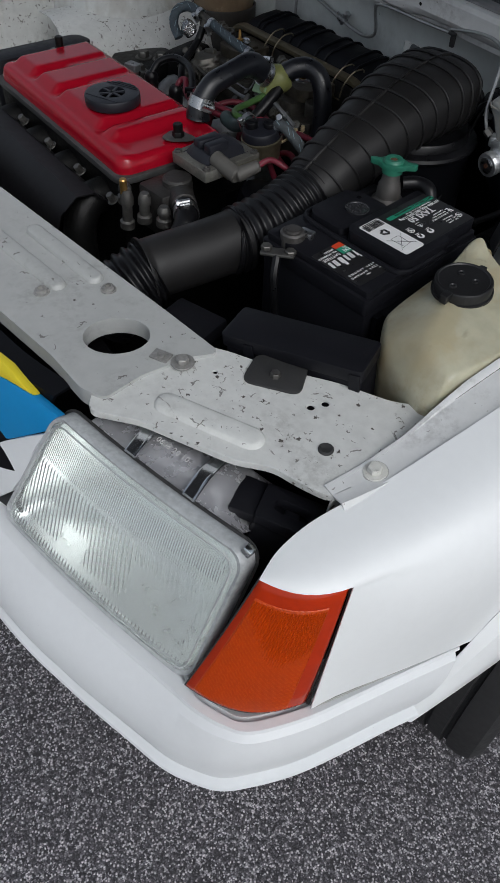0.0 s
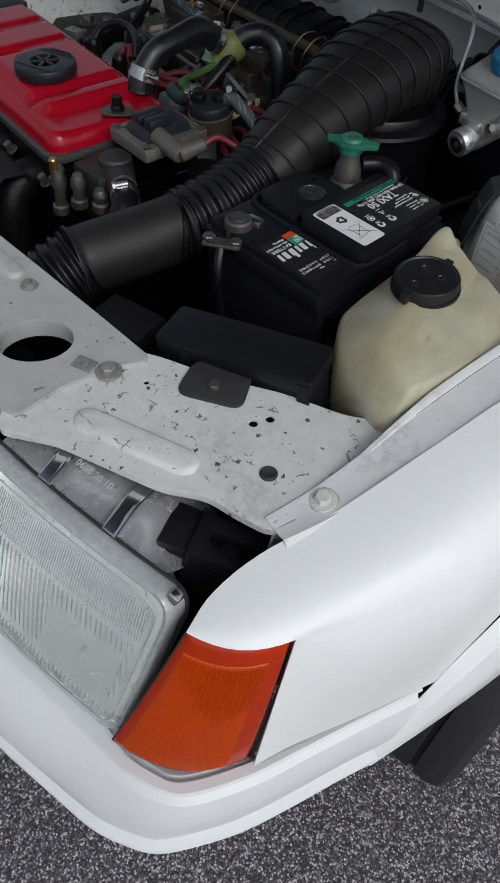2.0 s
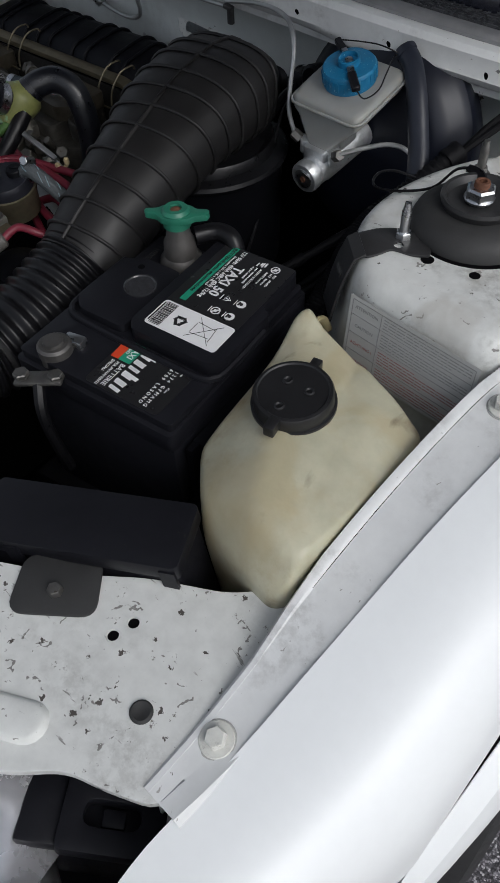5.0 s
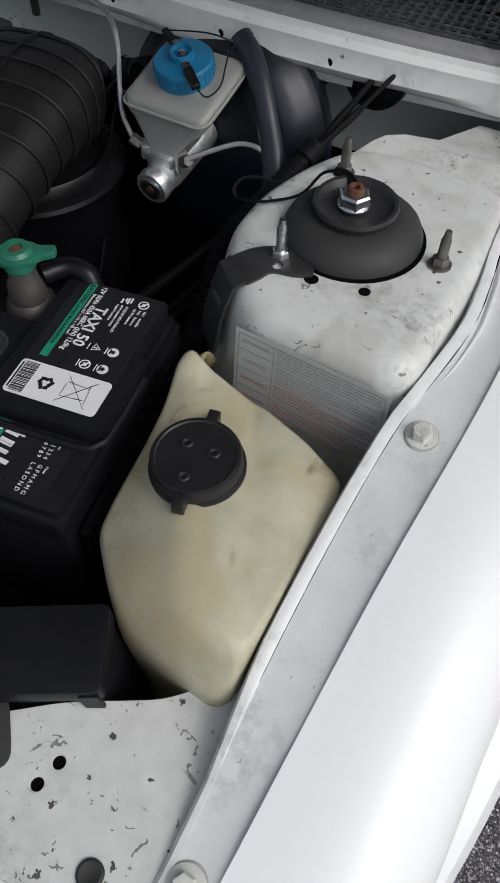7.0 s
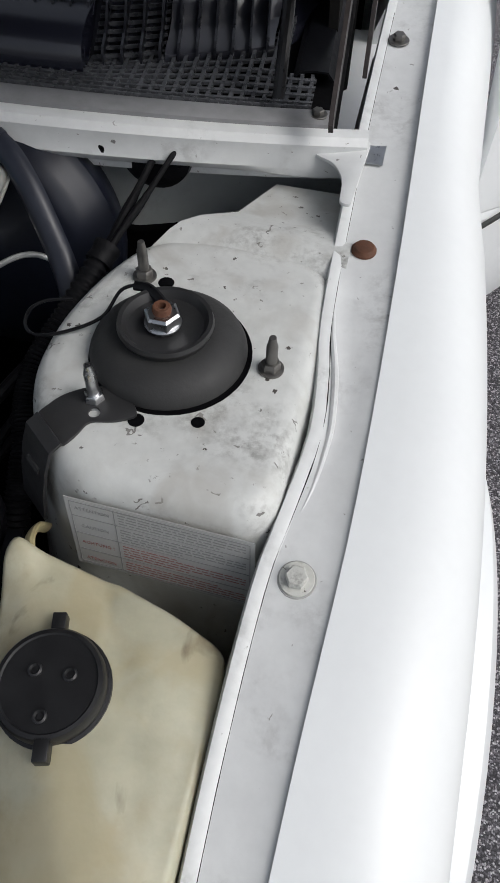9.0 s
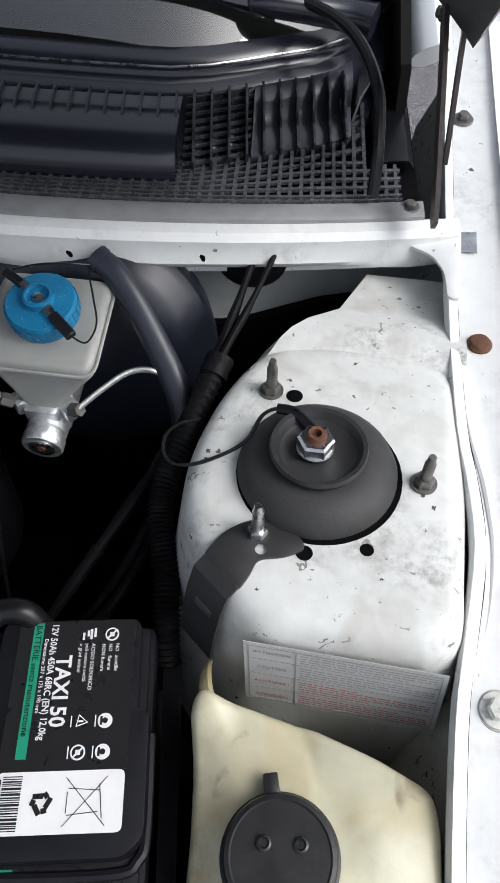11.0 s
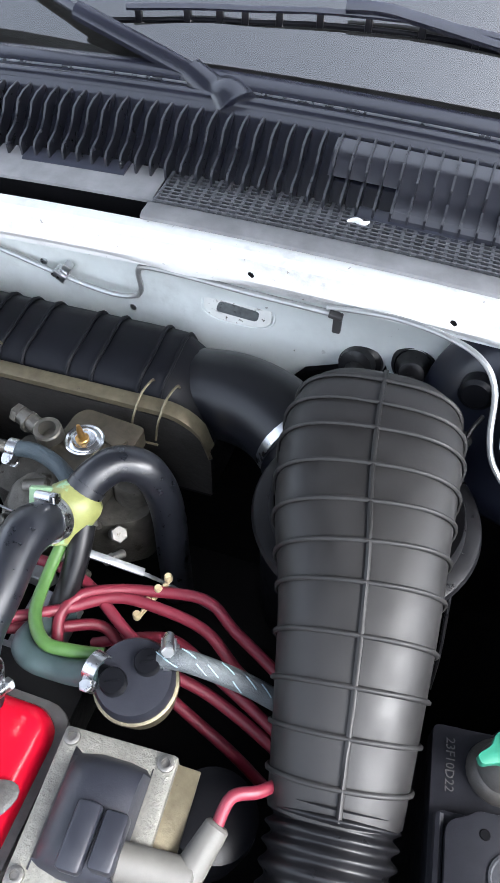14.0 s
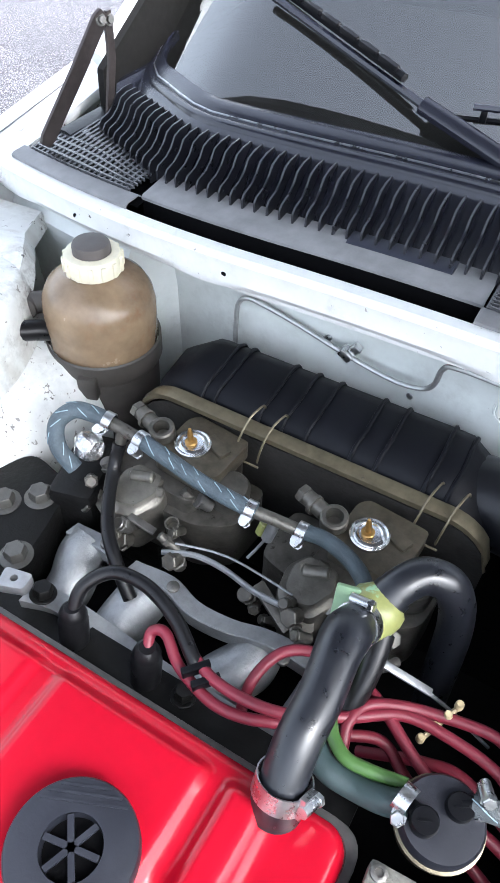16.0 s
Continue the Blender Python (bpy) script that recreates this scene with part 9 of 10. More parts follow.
def build_carburettor(disc):
    d = Vector(disc)
    c = thing("carburettor", (d.x, d.y, 0.65), "oil-stained metal carburettor with a bright round cover on top", "carburettor", "twin carburettors")
    F = pose(d.x, d.y, 0, 0, 0, 3)
    bm = bmesh.new()
    plate(bm, round_poly([(-0.028, -0.030), (0.028, -0.034), (0.044, -0.020), (0.046, 0.036), (-0.018, 0.040), (-0.026, 0.030)], 0.006, 3), 0.020, F @ pose(0, 0, 0.733), bevel=0.0025)
    box(bm, tuple(F @ Vector((0.022, 0.012, 0.7345))), (0.030, 0.014, 0.004), (0, 0, -18), 0.001)
    part("top_cover", bm, "carb_top", c, "brown oil-stained top cover", smooth=40)
    bm = bmesh.new()
    plate(bm, round_poly([(-0.040, -0.050), (0.030, -0.050), (0.040, 0.040), (-0.030, 0.040)], 0.01, 3), 0.10, F @ pose(0, 0, 0.713), bevel=0.004)
    part("body", bm, "carb", c, smooth=40)
    # dark castings that fill the space round the body
    bm = bmesh.new()
    plate(bm, round_poly([(-0.088, -0.046), (-0.030, -0.060), (0.040, -0.058), (0.075, -0.036), (0.078, 0.020), (-0.085, 0.020)], 0.012, 3), 0.07, F @ pose(0, 0, 0.692), bevel=0.005)
    part("casting", bm, "carb", c, smooth=40)
    bm = bmesh.new()
    lathe(bm, [(0.020, 0), (0.020, 0.026), (0.017, 0.030), (0.006, 0.031)], F @ Vector((0.052, -0.010, 0.690)), (0.1, -0.1, 1), 24)
    part("choke_housing", bm, "carb", c, smooth=40)
    bm = bmesh.new()
    box(bm, tuple(F @ Vector((-0.048, -0.088, 0.688))), (0.052, 0.012, 0.010), (12, 10, -22), 0.0015)
    cyl(bm, F @ Vector((-0.020, -0.096, 0.690)), F @ Vector((-0.016, -0.104, 0.700)), 0.006, 0.006, 14, 0.001)
    part("linkage", bm, "carb_light", c, "dull metal linkage block")
    # bright ringed cover with its brass pin
    bm = bmesh.new()
    lathe(bm, [(0.0190, 0.0), (0.0190, 0.0035), (0.0175, 0.0045), (0.0158, 0.0035), (0.0145, 0.0045), (0.0120, 0.0052), (0.0105, 0.0040), (0.003, 0.0042)], (d.x, d.y, 0.734), (0, 0, 1), 40)
    cover = part("bright_cover", bm, "steel_bright", c, "bright zinc-plated round cover")
    bm = bmesh.new()
    lathe(bm, [(0.0065, 0.004), (0.0065, 0.0065), (0.0035, 0.0075), (0.0028, 0.017), (0.0016, 0.022)], (d.x - 0.001, d.y - 0.001, 0.734), (-0.12, 0.05, 1), 12)
    part("pin", bm, "brass", cover, "brass pin")
    # fuel inlet: eye and banjo union
    e = F @ Vector((-0.034, -0.006, 0.742))
    bm = bmesh.new()
    lathe(bm, [(0.0135, -0.010), (0.0135, 0.004), (0.012, 0.0055), (0.0085, 0.0055), (0.0080, 0.0), (0.007, -0.008)], e, (0.05, -0.15, 1), 28)
    part("inlet_eye", bm, "carb_light", c, "round metal inlet eye")
    bm = bmesh.new()
    q = e + Vector((-0.017, 0.004, -0.002))
    cyl(bm, e + Vector((-0.011, 0.002, -0.002)), q + Vector((-0.018, 0.004, 0.001)), 0.0085, 0.0085, 16, 0.001)
    hexagon(bm, q + Vector((-0.018, 0.004, 0.001)), (-1, 0.2, 0.1), 0.0098, 0.008)
    cyl(bm, e + Vector((-0.022, 0.004, -0.002)), e + Vector((-0.026, 0.005, -0.002)), 0.0105, 0.0105, 18)
    part("inlet_union", bm, "carb_light", c)
    # front bowl with its domed cover
    bm = bmesh.new()
    o = F @ Vector((-0.026, -0.062, 0.0))
    rings = []
    shape = round_poly([(-0.024, -0.020), (-0.006, -0.034), (0.018, -0.026), (0.030, 0.004), (0.022, 0.030), (-0.018, 0.030), (-0.030, 0.010)], 0.006, 3)
    for f, z in ((1.0, 0.655), (1.0, 0.702), (0.96, 0.706), (0.80, 0.709), (0.72, 0.716), (0.45, 0.718)):
        rings.append([bm.verts.new((o.x + x * f, o.y + y * f, z + 0.12 * y)) for x, y in shape])
    ring_faces(bm, rings, True, True, True)
    part("bowl", bm, "carb_light", c, "grey-brown cast bowl", smooth=40)
    bm = bmesh.new()
    cyl(bm, o + Vector((-0.012, 0.006, 0.716)), o + Vector((0.012, 0.014, 0.722)), 0.007, 0.006, 14, 0.002)
    part("boss", bm, "carb_light", c)
    # throttle side: brackets, screws and levers
    rnd = random.Random(int(abs(d.x) * 1000))
    for k in range(18):
        u, v, z = rnd.uniform(-0.085, 0.075), rnd.uniform(-0.105, -0.030), rnd.uniform(0.665, 0.708)
        p = F @ Vector((u, v, z))
        bm = bmesh.new()
        ax = (rnd.uniform(-0.5, 0.5), rnd.uniform(-1, 0), rnd.uniform(0.3, 1))
        r = rnd.uniform(0.004, 0.0078)
        cyl(bm, p, p + Vector(ax).normalized() * rnd.uniform(0.012, 0.026), r, r, 12, 0.001)
        hexagon(bm, p + Vector(ax).normalized() * 0.012, ax, r * 1.3, 0.005)
        part("fitting", bm, rnd.choice(("carb", "carb", "carb_light", "dirty_steel")), c)
    for k in range(3):
        p = F @ Vector((rnd.uniform(-0.05, 0.04), rnd.uniform(-0.095, -0.06), 0.685 + 0.008 * k))
        bm = bmesh.new()
        box(bm, tuple(p), (0.030, 0.010, 0.003), (rnd.uniform(-20, 40), rnd.uniform(-20, 20), rnd.uniform(-40, 30)), 0.0008)
        part("lever", bm, "dirty_steel", c)
    bm = bmesh.new()
    lathe(bm, [(0.0075, 0), (0.0075, 0.014), (0.0058, 0.014), (0.0055, 0.004)], F @ Vector((0.022, -0.068, 0.685)), (0.1, -0.2, 1), 18)
    part("open_stub", bm, "carb_light", c)


M["carb_top"] = material("brown_oily_top", (0.095, 0.083, 0.062), 0.42, 0.5, vary=0.4, scale=35, bump=0.2, spots=(0.22, 0.15, 0.06), spot_size=30, spot_amount=0.06)
M["carb_light"] = material("grey_oily_casting", (0.135, 0.128, 0.112), 0.42, 0.65, vary=0.35, bump=0.3, bump_scale=200, spots=(0.05, 0.042, 0.03), spot_size=80, spot_amount=0.06)
build_carburettor((-0.341, 0.438, 0.738))
build_carburettor((-0.141, 0.445, 0.738))


def build_fuel_rail():
    r = thing("fuel_line", (-0.3, 0.39, 0.76), "grey-blue braided fuel hose joining both carburettors", "hose")
    left = [(-0.415, 0.345, 0.735), (-0.432, 0.344, 0.755), (-0.442, 0.356, 0.772), (-0.436, 0.374, 0.779), (-0.418, 0.382, 0.778), (-0.400, 0.386, 0.774)]
    bm = bmesh.new()
    tube(bm, left, 0.0085, 18, 8)
    t0 = part("hose_end", bm, "blue_braid", r)
    flecks(left, 0.0085, 8, t0)
    mid = [(-0.366, 0.391, 0.766), (-0.330, 0.388, 0.765), (-0.285, 0.386, 0.762), (-0.245, 0.390, 0.757), (-0.232, 0.392, 0.755)]
    bm = bmesh.new()
    tube(bm, mid, 0.0080, 18, 8)
    t1 = part("hose", bm, "blue_braid", r)
    flecks(mid, 0.0080, 12, t1)
    right = [(-0.192, 0.405, 0.745), (-0.170, 0.408, 0.748), (-0.145, 0.402, 0.752), (-0.125, 0.392, 0.754), (-0.110, 0.38, 0.752)]
    bm = bmesh.new()
    tube(bm, right, 0.0076, 16, 8)
    part("hose_end", bm, "braid_dark", r)
    bm = bmesh.new()
    tube(bm, [(-0.402, 0.386, 0.774), (-0.384, 0.389, 0.770), (-0.364, 0.391, 0.766)], 0.0065, 12, 4)
    cyl(bm, (-0.387, 0.388, 0.771), (-0.387, 0.382, 0.752), 0.0055)
    part("tee", bm, "carb", r)
    bm = bmesh.new()
    tube(bm, [(-0.234, 0.392, 0.755), (-0.212, 0.399, 0.750), (-0.190, 0.405, 0.745)], 0.0062, 12, 4)
    part("tee", bm, "carb_light", r)
    clamp((-0.402, 0.386, 0.7745), (1, 0.2, -0.2), 0.0086, r, (-0.3, -0.6, -0.4), 0.0045)
    clamp((-0.366, 0.3905, 0.766), (1, 0, -0.1), 0.0086, r, (0, -0.8, -0.5), 0.0045)
    clamp((-0.237, 0.391, 0.756), (1, 0.2, -0.1), 0.0086, r, (0, -0.8, -0.5), 0.0045)
    clamp((-0.190, 0.4055, 0.745), (1, 0.1, 0), 0.0080, r, (0, -0.8, -0.5), 0.0045)
    bm = bmesh.new()
    tube(bm, [(-0.387, 0.382, 0.756), (-0.386, 0.370, 0.735), (-0.372, 0.345, 0.722), (-0.350, 0.318, 0.715), (-0.325, 0.300, 0.705), (-0.30, 0.288, 0.68)], 0.0068, 12, 8)
    tagged(part("rubber_pipe", bm, "hose", None), "thin black rubber pipe from the fuel tee", "hose")
    bm = bmesh.new()
    bmesh.ops.create_icosphere(bm, subdivisions=3, radius=0.015, matrix=Matrix.Translation((-0.414, 0.366, 0.748)))
    for vv in bm.verts:
        vv.co += Vector(noise.noise_vector(vv.co * 120)) * 0.004
    tagged(part("foil_plug", bm, "foil", None, smooth=0), "crumpled bright foil wrapped round a union", "foil")
    bm = bmesh.new()
    cyl(bm, (-0.222, 0.398, 0.716), (-0.215, 0.402, 0.748), 0.0058, 0.0058, 16, 0.0006)
    tube(bm, [(-0.222, 0.398, 0.718), (-0.229, 0.392, 0.700), (-0.234, 0.384, 0.690)], 0.0016, 6, 4)
    tagged(part("return_spring", bm, "cast_alu", None), "grey wound throttle return spring", "spring")
    bm = bmesh.new()
    cyl(bm, (-0.232, 0.402, 0.712), (-0.229, 0.405, 0.728), 0.0055, 0.0055, 12, 0.001)
    tagged(part("idle_screw", bm, "valve_green", None), "small yellow plastic idle screw cap", "screw cap")
    # throttle rod
    bm = bmesh.new()
    tube(bm, [(-0.300, 0.336, 0.700), (-0.272, 0.350, 0.702), (-0.240, 0.354, 0.702), (-0.200, 0.349, 0.706), (-0.165, 0.351, 0.710)], 0.0030, 8, 6)
    tube(bm, [(-0.29, 0.345, 0.712), (-0.24, 0.362, 0.712), (-0.17, 0.362, 0.714)], 0.0012, 6, 4)
    tagged(part("throttle_rod", bm, "cast_alu", None), "pale metal throttle rod between the carburettors", "throttle rod")
    bm = bmesh.new()
    box(bm, (-0.051, 0.343, 0.731), (0.052, 0.007, 0.003), (10, 30, 18), 0.0008)
    tube(bm, [(-0.034, 0.350, 0.716), (-0.01, 0.36, 0.69), (0.03, 0.37, 0.65)], 0.0018, 6, 4)
    tagged(part("throttle_cable_end", bm, "cast_alu", None), "pale flat end of the throttle cable", "cable")


M["braid_dark"] = material("dark_blue_braid", (0.035, 0.05, 0.06), 0.55, vary=0.3, bump=0.4, bump_scale=700)
M["foil"] = material("crumpled_foil", (0.75, 0.75, 0.76), 0.22, 1.0, vary=0.2, bump=1.0, bump_scale=250)
build_fuel_rail()


def build_manifold():
    m = thing("inlet_manifold", (-0.25, 0.3, 0.6), "grey cast aluminium inlet manifold with four runners", "manifold")
    line = smooth_line([(-0.405, 0.318, 0.676), (-0.362, 0.322, 0.678), (-0.345, 0.318, 0.677), (-0.322, 0.314, 0.686), (-0.279, 0.319, 0.690), (-0.244, 0.312, 0.689), (-0.207, 0.316, 0.690), (-0.180, 0.324, 0.692), (-0.150, 0.329, 0.692), (-0.12, 0.33, 0.69)], 5)
    for seg, a, b in (("flange_bar", 15, 46), ("flange_bar", 0, 8)):
        bm = bmesh.new()
        rows = []
        for p in line[a:b]:
            rows.append([p + Vector((0, -0.008, -0.020)), p + Vector((0, -0.009, -0.001)), p + Vector((0, -0.008, 0.0)), p + Vector((0.002, 0.007, 0.0)), p + Vector((0.002, 0.008, -0.002)), p + Vector((0.002, 0.008, -0.03))])
        rings = [[bm.verts.new(q) for q in r] for r in rows]
        ring_faces(bm, rings, True, True, True)
        part(seg, bm, "cast_alu", m, "pale cast flange", smooth=40)
    for x0, x1, r in ((-0.385, -0.375, 0.024), (-0.302, -0.305, 0.026), (-0.180, -0.195, 0.026), (-0.108, -0.11, 0.024)):
        bm = bmesh.new()
        tube(bm, [(x0, 0.322, 0.658), (x0, 0.306, 0.655), (x1, 0.280, 0.645), (x1, 0.250, 0.634), (x1, 0.215, 0.628)], r, 24, 6)
        part("runner", bm, "cast_alu", m, smooth=60)
        bm = bmesh.new()
        lathe(bm, [(0.0062, 0), (0.0062, 0.004), (0.004, 0.0055)], (x0 + 0.031, 0.3165, 0.688), (0, 0.05, 1), 14)
        part("flange_nut", bm, "dirty_steel", m)
    bm = bmesh.new()
    foot = smooth_line([(-0.375, 0.233, 0.692), (-0.345, 0.245, 0.688), (-0.300, 0.250, 0.678), (-0.255, 0.252, 0.672), (-0.215, 0.254, 0.670), (-0.16, 0.258, 0.668), (-0.09, 0.262, 0.665)], 5)
    rings = []
    for p in foot:
        rings.append([bm.verts.new(p + Vector(q)) for q in ((0, -0.010, -0.02), (0, -0.010, 0.0), (0, 0.009, 0.001), (0, 0.010, -0.02))])
    ring_faces(bm, rings, True, True, True)
    part("head_flange", bm, "cast_alu", m, smooth=40)
    for p, r in (((-0.357, 0.238, 0.700), 0.0095), ((-0.198, 0.240, 0.690), 0.0085)):
        bm = bmesh.new()
        hexagon(bm, p, (0, 0.15, 1), r, 0.010, r * 1.3)
        part("nut", bm, "block", m)
    bm = bmesh.new()
    plate(bm, round_poly([(-0.385, 0.213), (-0.362, 0.224), (-0.366, 0.240), (-0.392, 0.232)], 0.004, 3), 0.012, pose(0, 0, 0.722), [circle((-0.377, 0.2275), 0.0035, 12)], bevel=0.001)
    part("lifting_eye", bm, "cast_alu", m, "pale metal lug with a hole")
    # spark plug boots and leads
    for bx, by in ((-0.311, 0.233), (-0.236, 0.242)):
        b = thing("spark_plug_boot", (bx, by, 0.70), "black rubber spark plug boot", "plug boot", "spark plug boots")
        bm = bmesh.new()
        lathe(bm, [(0.0135, -0.045), (0.0135, -0.012), (0.0118, -0.008), (0.0125, -0.002), (0.0105, 0.004), (0.007, 0.008)], (bx, by, 0.722), (0.05, 0.1, 1), 20)
        part("boot", bm, "hose", b)

    def lead(pts, mat="red_lead", label="dark red ignition lead", r=0.0048):
        bm = bmesh.new()
        tube(bm, pts, r, 12, 8)
        tagged(part("ignition_lead", bm, mat, None), label, "ignition lead", "ignition leads")
    lead([(-0.311, 0.234, 0.725), (-0.311, 0.250, 0.742), (-0.296, 0.271, 0.750), (-0.265, 0.278, 0.750), (-0.228, 0.270, 0.746), (-0.200, 0.256, 0.738), (-0.192, 0.252, 0.734)], "hose", "black sleeved ignition lead", 0.0062)
    lead([(-0.236, 0.243, 0.725), (-0.240, 0.254, 0.734), (-0.228, 0.258, 0.738), (-0.204, 0.245, 0.730), (-0.168, 0.238, 0.726), (-0.140, 0.243, 0.725), (-0.112, 0.258, 0.723), (-0.075, 0.280, 0.712), (-0.045, 0.300, 0.700), (-0.017, 0.290, 0.69), (0.03, 0.276, 0.672), (0.09, 0.262, 0.65), (0.14, 0.25, 0.61)])
    lead([(-0.200, 0.257, 0.736), (-0.173, 0.250, 0.736), (-0.142, 0.252, 0.735), (-0.110, 0.263, 0.733), (-0.074, 0.292, 0.722), (-0.040, 0.320, 0.718), (-0.002, 0.326, 0.716), (0.040, 0.324, 0.712), (0.075, 0.308, 0.700), (0.11, 0.30, 0.69), (0.16, 0.285, 0.665)])
    lead([(-0.152, 0.258, 0.690), (-0.153, 0.272, 0.716), (-0.150, 0.295, 0.722), (-0.140, 0.314, 0.721), (-0.116, 0.326, 0.719), (-0.076, 0.325, 0.716), (-0.050, 0.314, 0.716), (-0.018, 0.299, 0.71), (0.02, 0.287, 0.70), (0.06, 0.285, 0.69), (0.11, 0.275, 0.675), (0.16, 0.262, 0.65)])
    lead([(-0.064, 0.262, 0.690), (-0.066, 0.270, 0.712), (-0.072, 0.288, 0.722), (-0.067, 0.308, 0.722), (-0.050, 0.322, 0.720), (-0.021, 0.336, 0.716), (0.028, 0.348, 0.715), (0.060, 0.336, 0.706), (0.105, 0.318, 0.70), (0.16, 0.30, 0.675)])
    lead([(-0.06, 0.30, 0.655), (-0.01, 0.31, 0.688), (0.02, 0.312, 0.698), (0.060, 0.300, 0.692), (0.11, 0.285, 0.68), (0.16, 0.27, 0.655)])
    comb = thing("lead_comb", (-0.009, 0.340, 0.70), "cream plastic comb spacing the ignition leads", "lead comb")
    for x, y, z in ((-0.007, 0.351, 0.722), (-0.011, 0.340, 0.718), (-0.016, 0.329, 0.712), (-0.021, 0.318, 0.704)):
        bm = bmesh.new()
        lathe(bm, [(0.0026, -0.004), (0.0036, -0.002), (0.0036, 0.003), (0.0028, 0.005)], (x, y, z), (0, 0, 1), 12)
        part("bead", bm, "comb_cream", comb)
    bm = bmesh.new()
    tube(bm, [(-0.007, 0.351, 0.718), (-0.021, 0.318, 0.700)], 0.0022, 6, 0)
    part("stem", bm, "comb_cream", comb)
    for x, y, z in ((-0.190, 0.249, 0.736), (-0.178, 0.246, 0.733)):
        bm = bmesh.new()
        box(bm, (x, y, z), (0.006, 0.024, 0.010), (0, 0, -35), 0.001)
        tagged(part("lead_clip", bm, "black_plastic", None), "small black clip holding two ignition leads", "clip", "lead clips")


M["comb_cream"] = material("cream_comb", (0.42, 0.34, 0.2), 0.5, vary=0.2)
build_manifold()


def build_air_box():
    a = thing("carburettor_air_box", (-0.26, 0.54, 0.6), "long black ribbed plastic air box over a metal plate", "air box")
    # pressed metal plate with rounded ends, facing the carburettors
    w = Vector((0.34, 0.030, -0.004)).normalized()
    o = Vector((-0.445, 0.472, 0.0))
    bm = bmesh.new()
    rows, face = [], []
    n = 48
    for k in range(n + 1):
        t = k / n
        x = 0.405 * t
        e = min(t, 1 - t) * 0.405
        drop = 0.050 * (1 - math.sqrt(max(0.0, 1 - max(0.0, 1 - e / 0.05) ** 2)))
        top = 0.745 - drop
        p = o + w * x
        face.append([(p.x, p.y + 0.004, 0.62), (p.x, p.y + 0.003, top - 0.016)])
        rows.append([(p.x, p.y + 0.003, top - 0.014), (p.x, p.y - 0.003, top - 0.009), (p.x, p.y - 0.003, top - 0.003), (p.x, p.y + 0.004, top), (p.x, p.y + 0.012, top - 0.001)])
    skin(bm, rows, 0.002)
    part("plate", bm, "zinc_gold", a, "tarnished metal back plate with a rolled edge", smooth=50)
    bm = bmesh.new()
    skin(bm, face, 0.002)
    part("plate_face", bm, "dirty_cast", a, "dark oily plate")
    # box behind it
    bm = bmesh.new()
    rings = []

    def sect(t, grow=0.0):
        p = Vector((-0.432, 0.488, 0.0)).lerp(Vector((-0.045, 0.520, 0.0)), t)
        e = min(1.0, min(t + 0.02, 1.05 - t) / 0.10)
        tall = (0.752 + 0.006 * t - 0.045 * max(0, t - 0.85) / 0.15) - 0.02 * (1 - e)
        deep = 0.100 - 0.018 * (1 - e) - 0.02 * max(0, t - 0.8)
        g = grow
        return [p + Vector(q) for q in ((-0.004, 0.0, 0.60 - tall + tall), (0, -0.001 - g, tall - 0.020), (0, 0.010, tall - 0.004 + g), (0, 0.035, tall + 0.002 + g), (-0.004, deep * 0.7, tall + 0.004 + g), (-0.006, deep * 0.9, tall - 0.004 + g), (-0.007, deep + g, tall - 0.020), (-0.007, deep, 0.60))]
    rings = [[bm.verts.new(q) for q in sect(k / 40)] for k in range(41)]
    ring_faces(bm, rings, True, True, True)
    part("shell", bm, "airbox_black", a, "dark ribbed plastic shell", smooth=50)
    for t in (0.15, 0.19, 0.33, 0.40, 0.47, 0.60, 0.67, 0.80, 0.86):
        bm = bmesh.new()
        tube(bm, sect(t, 0.001)[1:7], 0.0024, 6, 3)
        part("rib", bm, "airbox_black", a)
    for t in (0.40, 0.88):
        p = o + w * (0.405 * t - 0.01)
        for s in (-0.012, 0.014):
            bm = bmesh.new()
            q = p + w * s
            tube(bm, [q + Vector((-0.004, -0.016, 0.718)), q + Vector((-0.002, -0.012, 0.738)), q + Vector((0, 0.004, 0.756)), q + Vector((0.003, 0.022, 0.760)), q + Vector((0.004, 0.026, 0.755))], 0.0013, 6, 6)
            part("wire_clip", bm, "zinc_gold", a, "bent wire spring clip")
        bm = bmesh.new()
        tube(bm, [p + w * -0.016 + Vector((-0.004, -0.020, 0.716)), p + w * 0.018 + Vector((-0.004, -0.020, 0.716))], 0.0013, 6, 0)
        part("clip_bar", bm, "zinc_gold", a)
    # elbow to the drum
    e = thing("air_box_elbow", (0.0, 0.54, 0.70), "black moulded elbow with two band clamps", "elbow")
    line = [(-0.085, 0.575, 0.700), (-0.045, 0.575, 0.709), (-0.005, 0.567, 0.713), (0.030, 0.550, 0.711), (0.055, 0.531, 0.706), (0.082, 0.509, 0.700)]
    bm = bmesh.new()
    tube(bm, line, 0.042, 28, 8, radius=lambda t: 0.048 - 0.004 * t + 0.0025 * (math.cos(t * 95) if t > 0.72 else 0))
    part("pipe", bm, "elbow_plastic", e, smooth=60)
    clamp((0.040, 0.5435, 0.709), (0.78, -0.62, -0.1), 0.0455, e, (-0.3, -0.6, -0.6), 0.005)
    clamp((0.068, 0.521, 0.7035), (0.8, -0.6, -0.15), 0.0452, e, (-0.3, -0.6, -0.6), 0.005)


M["airbox_black"] = material("soft_black_plastic", (0.006, 0.0065, 0.009), 0.5, spec=0.14, vary=0.25, bump=0.05, bump_scale=200)
build_air_box()


